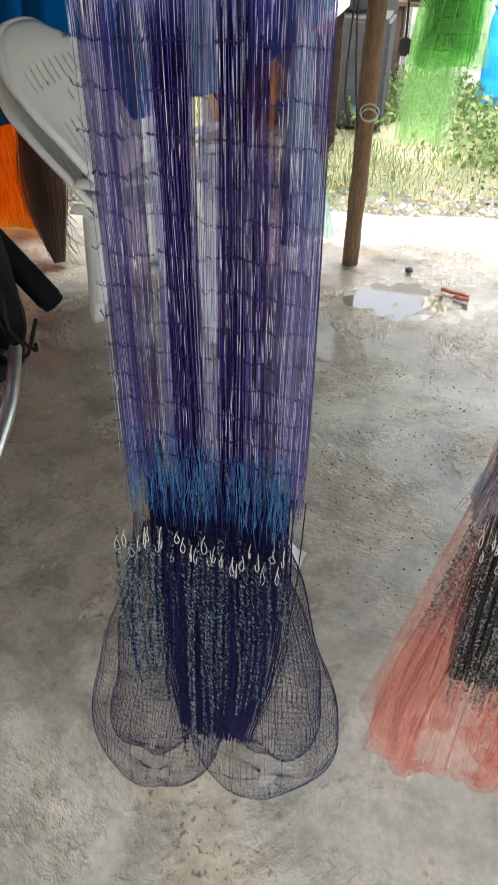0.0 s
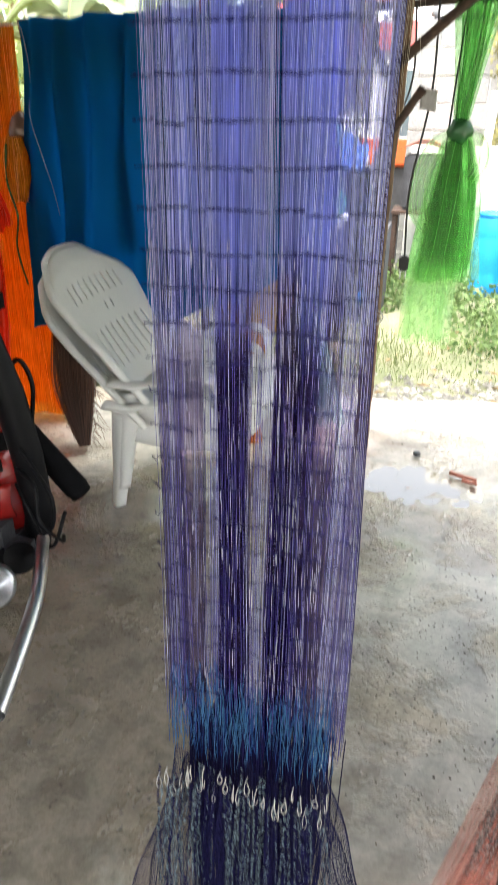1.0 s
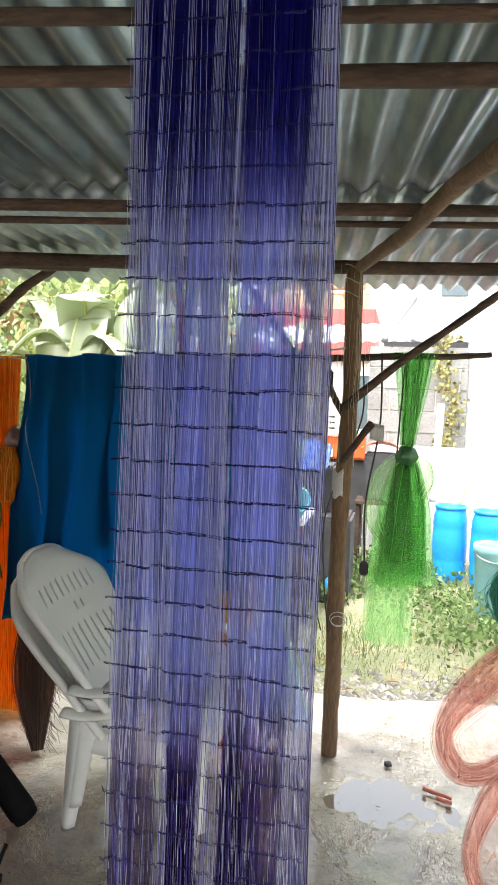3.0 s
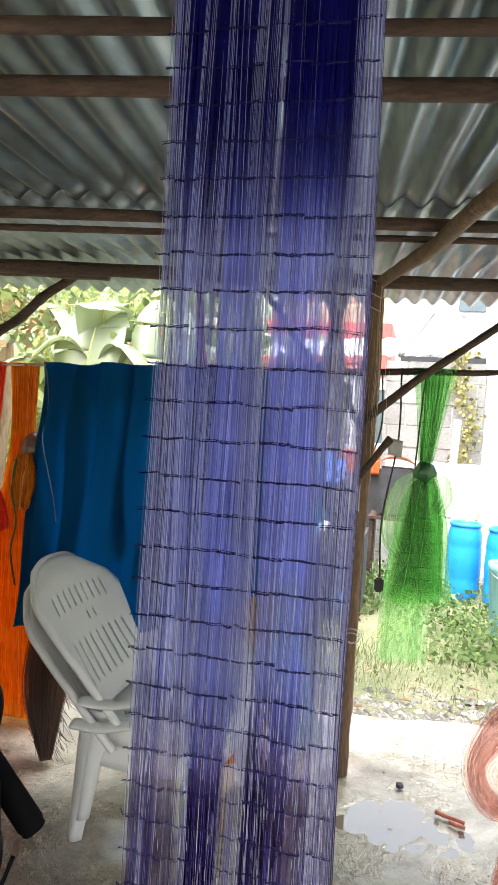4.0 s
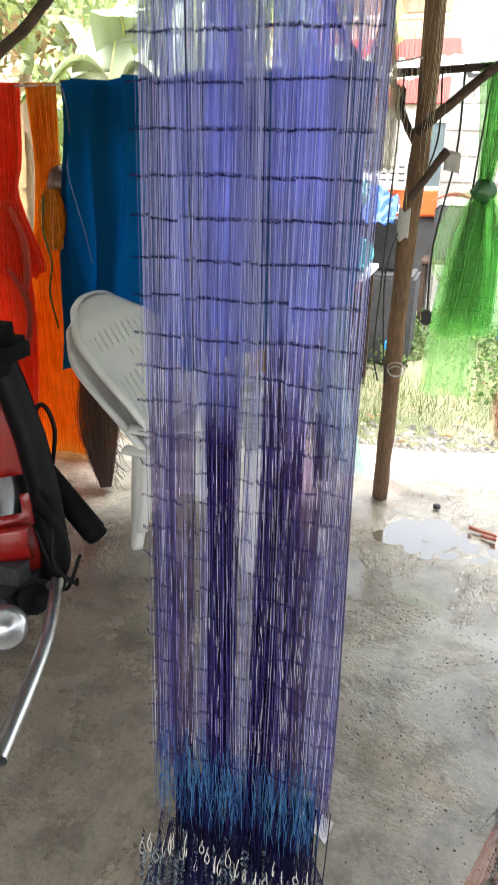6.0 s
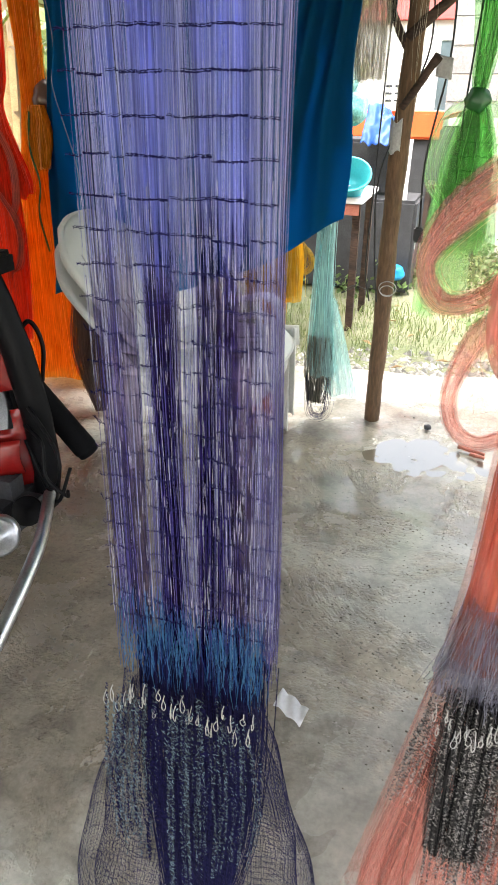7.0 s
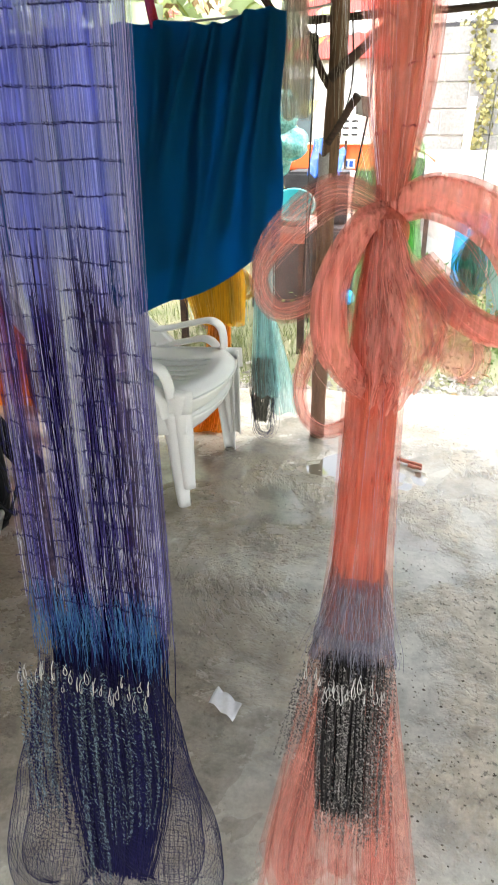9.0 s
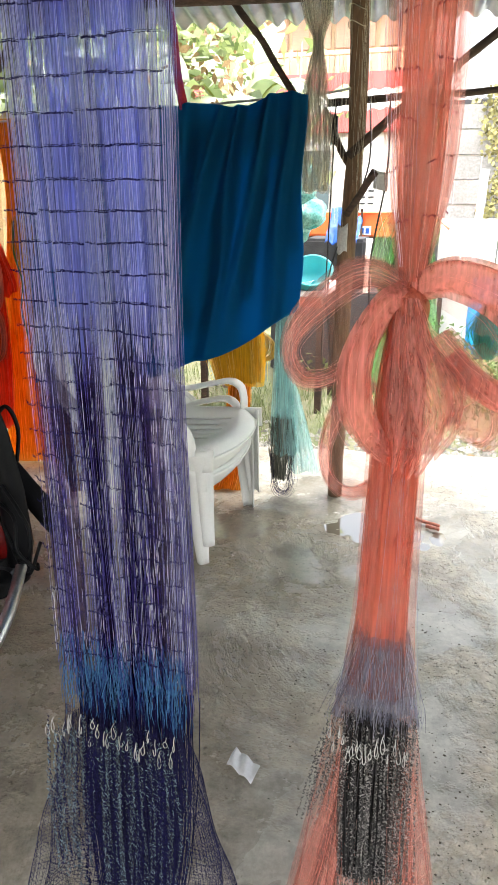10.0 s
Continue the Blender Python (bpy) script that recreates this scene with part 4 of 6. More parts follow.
    core = bundle([(0.06, NY + 0.01, 0.61), (0.06, NY, 0.45), (0.06, NY - 0.01, 0.30), (0.058, NY - 0.03, 0.16)], [0.088, 0.086, 0.075, 0.05], [0.022, 0.022, 0.02, 0.014], 520, 20, 8, 0.1)
    strands("foot_core", core, 0.0008, M_NAVY_DARK, t)
    tied_loops(t, 26, NX0 - 0.008, NX1 + 0.002, NY - 0.056, 0.578, 3)

    # the loose bag: two lobes of open netting that hang round the lead lines
    def lobe(cx, seed, zlow, wide, ztop=0.57):
        def fn(u, v):
            a = 2 * math.pi * u
            w = 0.045 + (wide - 0.045) * math.sin(min(1.0, v * 1.15) * math.pi * 0.5) ** 1.3
            if v > 0.72:
                w *= math.sqrt(max(0.02, 1 - ((v - 0.72) / 0.28) ** 2))
            lift = 0.012 * noise.noise(Vector((math.cos(a) * 1.4, v * 4, seed)))
            return (cx[0] + (cx[1] - cx[0]) * v + (w + lift) * math.cos(a), NY - 0.02 - 0.04 * v + (w * 0.62 + lift) * math.sin(a) * (1.0 if math.sin(a) > 0 else 0.15 + 0.85 * max(0.0, min(1.0, (v - 0.5) / 0.3))), ztop + (zlow - ztop) * v + 0.01 * math.sin(a * 2 + seed))
        return fn

    for cx, seed, zlow, wide in (((0.015, -0.034), 1.0, 0.046, 0.098), ((0.10, 0.142), 2.0, 0.122, 0.108)):
        mesh_net("bag_lobe", lobe(cx, seed, zlow, wide), 84, 66, 0.0002, M_NAVY, t, "open navy mesh")
        mesh_net("inner_fold", lobe(cx, seed + 4, zlow + 0.09, wide * 0.72), 60, 50, 0.00028, M_NAVY, t, "open navy mesh")
        f = lobe(cx, seed, zlow, wide)
        rim = np.array([[f(u + 0.01 * math.sin(v * 0.4 + seed), v / 40) for v in range(4, 41)] for u in (0.0, 0.015, 0.03, 0.47, 0.49, 0.51, 0.62, 0.70, 0.80, 0.88)])
        strands("crease", rim, 0.00036, M_NAVY, t)
        for zz in (0.55, 0.66, 0.77, 0.86):
            ring = np.array([[f(u / 50, zz + 0.02 * math.sin(u * 0.7 + seed)) for u in range(51)]])
            strands("row_thread", ring, 0.00034, M_NAVY, t)


# ---- the coral net, tied in a bow ----
RX, RY = 0.392, 0.86
M_RED_VEIL = film("coral_net_single", (0.8, 0.48, 0.42), 0.12, streak=(160, 160, 40), glow_tint=(0.95, 0.62, 0.55), spread=0.16, see_tint=(1.0, 0.9, 0.88))


def build_red_net():
    t = thing("coral_fishing_net", "coral red fishing net knotted in a bow with grey lead lines", "fishing net")

    def fibres(name, pts, hx, hy, n, seed, rad=0.0003, wander=0.2, material=None, label="", m=36):
        strands(name, bundle(pts, hx, hy, n, m, seed, wander), rad, material or M_RED_THREAD, t, label)

    def skin(name, pts, hx, hy, material, seed, nu=44, nv=40, crinkle=1.0):
        c, wx, wy = resample(pts, nv + 1), resample([(w, 0, 0) for w in hx], nv + 1)[:, 0], resample([(w, 0, 0) for w in hy], nv + 1)[:, 0]
        tan = np.gradient(c, axis=0)
        side = np.cross(tan, np.array([0, 1.0, 0]))
        side /= np.linalg.norm(side, axis=1, keepdims=True) + 1e-9
        deep = np.cross(side, tan)
        deep /= np.linalg.norm(deep, axis=1, keepdims=True) + 1e-9

        def fn(u, v):
            j = int(round(v * nv))
            a = 2 * math.pi * u
            k = 1 + crinkle * (0.12 * math.sin(5 * a + seed + v * 2) + 0.08 * math.sin(11 * a + seed * 2 + v * 5))
            return tuple(c[j] + side[j] * wx[j] * math.cos(a) * k + deep[j] * wy[j] * math.sin(a) * k)
        sheet(name, fn, nu, nv, material, t)

    upper = [(RX + 0.002, RY, 1.86), (RX - 0.002, RY, 1.5), (RX, RY, 1.28), (RX, RY - 0.005, 1.165)]
    fibres("upper_fall", upper, [0.038, 0.036, 0.032, 0.014], [0.022, 0.022, 0.02, 0.014], 40, 1, 0.00018)
    skin("upper_skin", upper, [0.034, 0.032, 0.028, 0.012], [0.018, 0.018, 0.018, 0.012], M_RED_SHEER, 1.0)
    skin("upper_skin", upper, [0.02, 0.02, 0.02, 0.012], [0.014, 0.014, 0.014, 0.011], M_RED_FILM, 1.6)
    skin("upper_skin", upper, [0.038, 0.036, 0.032, 0.013], [0.022, 0.022, 0.02, 0.013], M_RED_SHEER, 2.0)
    rng = np.random.default_rng(19)
    for z in np.arange(1.23, 1.8, 0.045):
        for off in (-0.018, 0.018):
            a = np.linspace(-0.55, 0.55, 26)
            rows = np.stack([RX + off + 0.022 * np.sin(a), RY - 0.026 * np.cos(a), z + 0.2 * off + rng.normal(0, 0.0012, 26) + 0.004 * np.sin(a * 2 + z * 40)], 1)
            strands("knot_cord", rows[None], np.abs(rng.normal(0.0004, 0.0005, (1, 26))), M_DARKRED, t)
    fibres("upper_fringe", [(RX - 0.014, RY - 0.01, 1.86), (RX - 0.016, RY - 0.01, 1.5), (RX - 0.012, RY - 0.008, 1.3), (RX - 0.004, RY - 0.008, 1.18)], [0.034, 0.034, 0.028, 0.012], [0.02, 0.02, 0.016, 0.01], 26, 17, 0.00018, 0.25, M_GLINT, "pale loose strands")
    # the knot
    bm = bmesh.new()
    bmesh.ops.create_icosphere(bm, subdivisions=4, radius=0.02)
    for v in bm.verts:
        v.co *= 1 + 0.18 * noise.noise(v.co * 90) + 0.25 * noise.noise(v.co * 40)
        v.co.z *= 1.15
        v.co += Vector((RX, RY - 0.010, 1.138))
    for f in bm.faces:
        f.smooth = True
    part("knot", bm, M_RED_FILM, t)
    k = (RX, RY - 0.006, 1.155)
    # loops: curve, half width at its turns, opaque or sheer, strands, seed
    loops = [
        ([k, (RX - 0.05, RY - 0.02, 1.172), (RX - 0.10, RY - 0.03, 1.135), (RX - 0.124, RY - 0.03, 1.092), (RX - 0.106, RY - 0.03, 1.058), (RX - 0.07, RY - 0.02, 1.066), (RX - 0.035, RY - 0.01, 1.11), k], [0.012, 0.018, 0.015, 0.009, 0.010, 0.009, 0.008, 0.006], "sheer", 150, 3),
        ([k, (RX - 0.024, RY - 0.035, 1.142), (RX - 0.046, RY - 0.045, 1.09), (RX - 0.045, RY - 0.045, 1.035), (RX - 0.029, RY - 0.03, 0.995), (RX - 0.010, RY - 0.01, 0.965)], [0.011, 0.013, 0.016, 0.017, 0.015, 0.009], "solid", 80, 4),
        ([k, (RX + 0.04, RY - 0.02, 1.172), (RX + 0.095, RY - 0.03, 1.152), (RX + 0.13, RY - 0.03, 1.10), (RX + 0.12, RY - 0.03, 1.05), (RX + 0.08, RY - 0.02, 1.06), (RX + 0.045, RY - 0.01, 1.09)], [0.012, 0.019, 0.022, 0.02, 0.014, 0.013, 0.012], "solid", 90, 5),
        ([(RX + 0.03, RY - 0.01, 1.11), (RX + 0.065, RY - 0.015, 1.06), (RX + 0.08, RY - 0.015, 1.02), (RX + 0.07, RY - 0.015, 1.0)], [0.016, 0.026, 0.03, 0.02], "sheer", 70, 8),
        ([(RX - 0.035, RY + 0.01, 1.05), (RX - 0.068, RY + 0.015, 1.02), (RX - 0.088, RY + 0.015, 0.965), (RX - 0.082, RY + 0.015, 0.925), (RX - 0.055, RY + 0.015, 0.908), (RX - 0.02, RY + 0.01, 0.93)], [0.010, 0.012, 0.008, 0.007, 0.008, 0.008], "sheer", 60, 7),
    ]

    # the loose end: a crumpled flap that falls from the knot and widens
    def flap(seed, x0, x1, zlow, bulge):
        def fn(u, v):
            left = np.interp(v, [0, 0.3, 0.7, 1.0], [-0.012, -0.016, -0.022 + x0, -0.016 + x0])
            right = np.interp(v, [0, 0.25, 0.6, 0.85, 1.0], [0.010, 0.026, x1, x1 * 0.9, x1 * 0.62])
            ruck = math.sin(u * 17 + seed + 1.5 * math.sin(v * 4)) * 0.006 + 0.004 * math.sin(u * 41 + seed * 3 + v * 5) + 0.006 * noise.noise(Vector((u * 4, v * 4, seed)))
            hem = 0.030 * math.sin(math.pi * u) - 0.012 * abs(math.sin(u * 11 + seed)) + 0.006 * noise.noise(Vector((u * 30, 0, seed)))
            return (RX + left + (right - left) * u, RY - 0.024 - bulge * math.sin(math.pi * min(1, v * 1.05)) * math.sin(math.pi * u) + ruck * (0.3 + v), 1.150 + (zlow - 1.150 - hem) * v)
        return fn

    for seed, x0, x1, zlow, bulge, material in ((1.0, 0.0, 0.066, 0.975, 0.03, M_RED_BOW), (2.3, 0.006, 0.056, 0.985, 0.02, M_RED_SHEER), (4.1, 0.002, 0.070, 1.005, 0.026, M_RED_SHEER), (5.7, 0.004, 0.085, 1.02, 0.012, M_RED_SHEER)):
        fn = flap(seed, x0, x1, zlow, bulge)
        sheet("flap", fn, 70, 40, material, t)
        hairs = np.array([[fn(min(1.0, max(0.0, a + 0.02 * math.sin(v * 0.3 + a * 40))), v / 24) for v in range(25)] for a in rng.uniform(0.02, 0.98, 16)])
        strands("flap_strand", hairs + rng.normal(0, 0.0006, hairs.shape), 0.00018, M_RED_THREAD, t)
    for pts, r, look_of, n, seed in loops:
        fibres("bow_loop", pts, r, [q * 0.6 for q in r], n // 6, seed, 0.00017, 0.6, m=44)
        skin("loop_skin", pts, [q * 0.95 for q in r], [q * 0.5 for q in r], M_RED_BOW if look_of == "solid" else M_RED_SHEER, seed, 26, 44, 1.4)
        skin("loop_skin", pts, [q * 0.7 for q in r], [q * 0.35 for q in r], M_RED_SHEER if seed in (3, 7, 8) else M_RED_BOW, seed + 0.5, 22, 44, 1.6)
    # thin netting across the open loops
    for pts in (loops[0][0], loops[4][0], loops[2][0]):
        c = resample(pts, 41)
        mid = np.mean(c, axis=0)
        sheet("loop_veil", lambda u, v, c=c, mid=mid: tuple(c[int(round(u * 40))] * (1 - 0.9 * v) + mid * 0.9 * v + np.array([0, 0.008 * math.sin(v * 3 + u * 19), 0])), 40, 10, M_RED_VEIL, t)
    lower = [(RX - 0.002, RY, 1.165), (RX - 0.002, RY - 0.005, 1.05), (RX - 0.003, RY, 0.9), (RX - 0.004, RY, 0.76), (RX - 0.005, RY, 0.64)]
    skin("lower_skin", lower, [0.012, 0.024, 0.027, 0.029, 0.034], [0.012, 0.018, 0.018, 0.02, 0.024], M_RED_FILM, 3.0)
    skin("lower_skin", lower, [0.01, 0.02, 0.023, 0.025, 0.03], [0.01, 0.014, 0.014, 0.015, 0.02], M_RED_FILM, 4.0)
    skin("lower_skin", lower, [0.012, 0.028, 0.031, 0.035, 0.044], [0.012, 0.02, 0.02, 0.023, 0.028], M_RED_SHEER, 5.0)
    fibres("lower_fall", lower, [0.012, 0.028, 0.031, 0.036, 0.046], [0.012, 0.02, 0.02, 0.024, 0.028], 30, 11, 0.00018, 0.1)
    # whitish gleams down the fall, put in as pale strands
    fibres("pale_fall", lower, [0.012, 0.03, 0.033, 0.038, 0.05], [0.012, 0.022, 0.022, 0.026, 0.03], 12, 13, 0.0002, 0.1, M_GLINT, "pale strands standing in for gleams")
    grey = thread("grey_blue_thread", (0.16, 0.15, 0.2), 0.3, pale=(0.42, 0.42, 0.5))
    fibres("grey_fall", [(RX - 0.004, RY - 0.006, 0.72), (RX - 0.006, RY - 0.008, 0.66), (RX - 0.008, RY - 0.014, 0.60)], [0.032, 0.042, 0.052], [0.026, 0.03, 0.034], 360, 12, 0.00028, 0.2, grey, "grey frayed strands", 16)
    skin("grey_skin", [(RX - 0.004, RY - 0.004, 0.735), (RX - 0.005, RY - 0.006, 0.66), (RX - 0.007, RY - 0.010, 0.605)], [0.030, 0.042, 0.054], [0.024, 0.028, 0.032], M_GREY_FILM, 6.0)
    n, m = 84, 120
    lines = np.zeros((n, m, 3))
    for i in range(n):
        s = -1 + 2 * (i + 0.5) / n
        v = np.linspace(0, 1, m)
        short = s < -0.6
        wave = np.interp(v * 5, np.arange(6), rng.normal(0, 0.002, 6).cumsum())
        x = RX - 0.004 + 0.058 * s + (-0.022 * v if short else 0.006 * v) + wave
        y = RY - 0.035 + rng.uniform(-0.035, 0.02) - 0.015 * v
        lines[i] = np.stack([x, y, np.linspace(0.632 - 0.035 * rng.uniform(), (0.47 if short else 0.335) + rng.uniform(-0.014, 0.014), m)], 1)
    chain("lead_chain", lines, 0.0032, 0.0007, M_CHAIN_GREY, t, "dark grey lead chain with pale flecks")
    fibres("lead_core", [(RX, RY - 0.03, 0.615), (RX, RY - 0.035, 0.45), (RX + 0.003, RY - 0.04, 0.35)], [0.04, 0.042, 0.04], [0.02, 0.02, 0.016], 260, 14, 0.0009, 0.1, M_CHAIN_BLACK, "dark packed cords", 16)
    tied_loops(t, 18, RX - 0.055, RX + 0.045, RY - 0.075, 0.612, 8)

    # loose skirt of netting round the foot, open in front of the lead lines
    def skirt(seed, w1, zlow):
        def fn(u, v):
            a = -1.15 + (2 * math.pi - 0.84) * u
            w = 0.05 + (w1 - 0.05) * v ** 0.9
            ruff = 1 + 0.10 * math.sin(7 * a + seed) * v + 0.06 * math.sin(13 * a + seed * 3) * v
            return (RX - 0.006 + w * ruff * math.cos(a), RY - 0.005 - 0.015 * v + 0.6 * w * ruff * math.sin(a), 0.62 + (zlow - 0.62) * v + 0.02 * math.sin(5 * a + seed) * v)
        return fn
    mesh_net("foot_skirt", skirt(1.0, 0.125, 0.10), 44, 22, 0.00012, M_RED_THREAD, t)
    sheet("foot_skin", skirt(1.0, 0.118, 0.14), 80, 30, M_RED_VEIL, t)
    for i, a in enumerate((0.2, 0.9, 1.6, 2.3, 2.9, 3.4, 3.9, 5.6)):
        x, y = math.cos(a), math.sin(a)
        pts = [(RX + 0.035 * x, RY + 0.02 * y, 0.55), (RX + 0.062 * x, RY - 0.01 + 0.04 * y, 0.40), (RX - 0.004 + 0.09 * x, RY - 0.02 + 0.05 * y, 0.22), (RX - 0.004 + 0.08 * x, RY - 0.02 + 0.05 * y, 0.11), (RX + 0.045 * x, RY - 0.02 + 0.05 * y, 0.13)]
        fibres("foot_loop", pts, [0.012, 0.018, 0.02, 0.018, 0.012], [0.01, 0.01, 0.012, 0.012, 0.01], 12, 30 + i, 0.00018, 0.3, m=26)
        skin("foot_loop_skin", pts, [0.01, 0.015, 0.018, 0.017, 0.011], [0.006, 0.008, 0.008, 0.008, 0.006], M_RED_VEIL, 5.0 + i, 18, 26, 1.3)
    for i in range(4):
        x0 = RX - 0.04 + 0.028 * i
        pts = [(x0, RY - 0.03, 0.40), (x0 - 0.003, RY - 0.045, 0.30), (x0 - 0.006 + 0.004 * i, RY - 0.05, 0.2), (x0 - 0.004 + 0.006 * i, RY - 0.05, 0.12), (x0 + 0.02, RY - 0.04, 0.10)]
        fibres("front_fold", pts, [0.01, 0.014, 0.016, 0.016, 0.012], [0.006] * 5, 14, 50 + i, 0.00018, 0.3, m=26)
        skin("front_fold_skin", pts, [0.01, 0.013, 0.015, 0.014, 0.01], [0.005] * 5, M_RED_VEIL, 9.0 + i, 18, 26, 1.2)


build_purple_net()
build_red_net()


# ---- other nets that hang along the front of the shelter ----
def hanging_net(name, label, pts, hx, hy, n, thread_mat, film_mat, seed, rad=0.0007, skins=2, parent=None):
    t = parent or thing(name, label, "fishing net", "hanging nets")
    strands("strand", bundle(pts, hx, hy, n, 34, seed, 0.16), rad, thread_mat, t)
    nv = 40
    c = resample(pts, nv + 1)
    wx = resample([(w, 0, 0) for w in hx], nv + 1)[:, 0]
    wy = resample([(w, 0, 0) for w in hy], nv + 1)[:, 0]
    for k in range(skins if film_mat else 0):
        def fn(u, v, k=k):
            j = int(round(v * nv))
            a = 2 * math.pi * u
            r = (0.95 - 0.25 * k) * (1 + 0.13 * math.sin(6 * a + seed + k) + 0.08 * math.sin(13 * a + seed * 2 + v * 4))
            return (c[j][0] + wx[j] * math.cos(a) * r, c[j][1] + wy[j] * math.sin(a) * r, c[j][2] + 0.01 * math.sin(4 * a + k) * v)
        sheet("netting", fn, 48, nv, film_mat, t)
    return t


def knot_ball(t, at, r, material, seed=0.0, squash=1.2):
    bm = bmesh.new()
    bmesh.ops.create_icosphere(bm, subdivisions=3, radius=r)
    for v in bm.verts:
        v.co *= 1 + 0.25 * noise.noise(v.co / r * 1.6 + Vector((seed, 0, 0)))
        v.co.z *= squash
        v.co += Vector(at)
    for f in bm.faces:
        f.smooth = True
    return part("knot", bm, material, t)


def build_green_net():
    t = thing("green_fishing_net", "bright green fishing net tied in a knot, hanging from the crossbar", "fishing net", "hanging nets")
    y = 2.89
    hanging_net("", "", [(0.255, y, 1.575), (0.252, y, 1.45), (0.245, y, 1.3), (0.24, y, 1.20)], [0.075, 0.055, 0.035, 0.022], [0.02, 0.02, 0.02, 0.018], 30, M_GREEN_THREAD, M_GREEN_FILM, 1, 0.0007, 2, t)
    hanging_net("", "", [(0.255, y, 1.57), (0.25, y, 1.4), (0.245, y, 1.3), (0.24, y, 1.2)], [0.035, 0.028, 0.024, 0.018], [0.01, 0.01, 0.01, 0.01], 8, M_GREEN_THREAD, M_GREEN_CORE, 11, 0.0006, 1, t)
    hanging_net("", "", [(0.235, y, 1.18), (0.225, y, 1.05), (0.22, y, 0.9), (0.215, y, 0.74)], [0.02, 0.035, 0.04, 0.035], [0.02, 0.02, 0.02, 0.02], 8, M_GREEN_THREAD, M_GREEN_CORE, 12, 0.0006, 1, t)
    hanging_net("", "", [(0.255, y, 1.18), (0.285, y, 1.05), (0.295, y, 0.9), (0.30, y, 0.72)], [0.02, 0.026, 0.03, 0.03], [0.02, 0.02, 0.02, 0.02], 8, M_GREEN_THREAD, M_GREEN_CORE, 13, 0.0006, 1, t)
    knot_ball(t, (0.24, y - 0.01, 1.185), 0.040, thread("deep_green", (0.02, 0.13, 0.03), 0.2), 2.0, 1.0)
    hanging_net("", "", [(0.245, y, 1.19), (0.245, y, 1.0), (0.24, y, 0.82), (0.235, y, 0.69)], [0.03, 0.085, 0.105, 0.12], [0.02, 0.05, 0.06, 0.065], 14, M_GREEN_THREAD, M_GREEN_FILM, 2, 0.0006, 2, t)
    hanging_net("", "", [(0.22, y, 1.15), (0.215, y, 0.9), (0.2, y, 0.65), (0.195, y, 0.45)], [0.03, 0.07, 0.085, 0.09], [0.02, 0.04, 0.05, 0.05], 8, M_GREEN_THREAD, M_GREEN_SHEER, 3, 0.0005, 2, t)
    for pts, seed in (([(0.23, y - 0.01, 1.19), (0.165, y - 0.02, 1.14), (0.125, y - 0.02, 1.02), (0.13, y - 0.02, 0.92), (0.165, y - 0.02, 0.86)], 4), ([(0.25, y - 0.01, 1.19), (0.30, y - 0.02, 1.16), (0.315, y - 0.02, 1.09), (0.29, y - 0.02, 1.03)], 5)):
        hanging_net("", "", pts, [0.02, 0.03, 0.03, 0.03, 0.02][:len(pts)], [0.012] * len(pts), 8, M_GREEN_THREAD, M_GREEN_SHEER, seed, 0.0006, 1, t)
    for z in np.arange(0.74, 1.56, 0.045):
        w = np.interp(z, [0.69, 1.0, 1.19, 1.22, 1.575], [0.11, 0.08, 0.025, 0.025, 0.07])
        a = np.linspace(-1.3, 1.3, 26)
        strands("knot_cord", np.stack([0.245 + w * np.sin(a), y - 0.5 * w * np.cos(a), z + 0.002 * np.sin(a * 17 + z * 90)], 1)[None], 0.0011, M_GREEN_DARK, t)


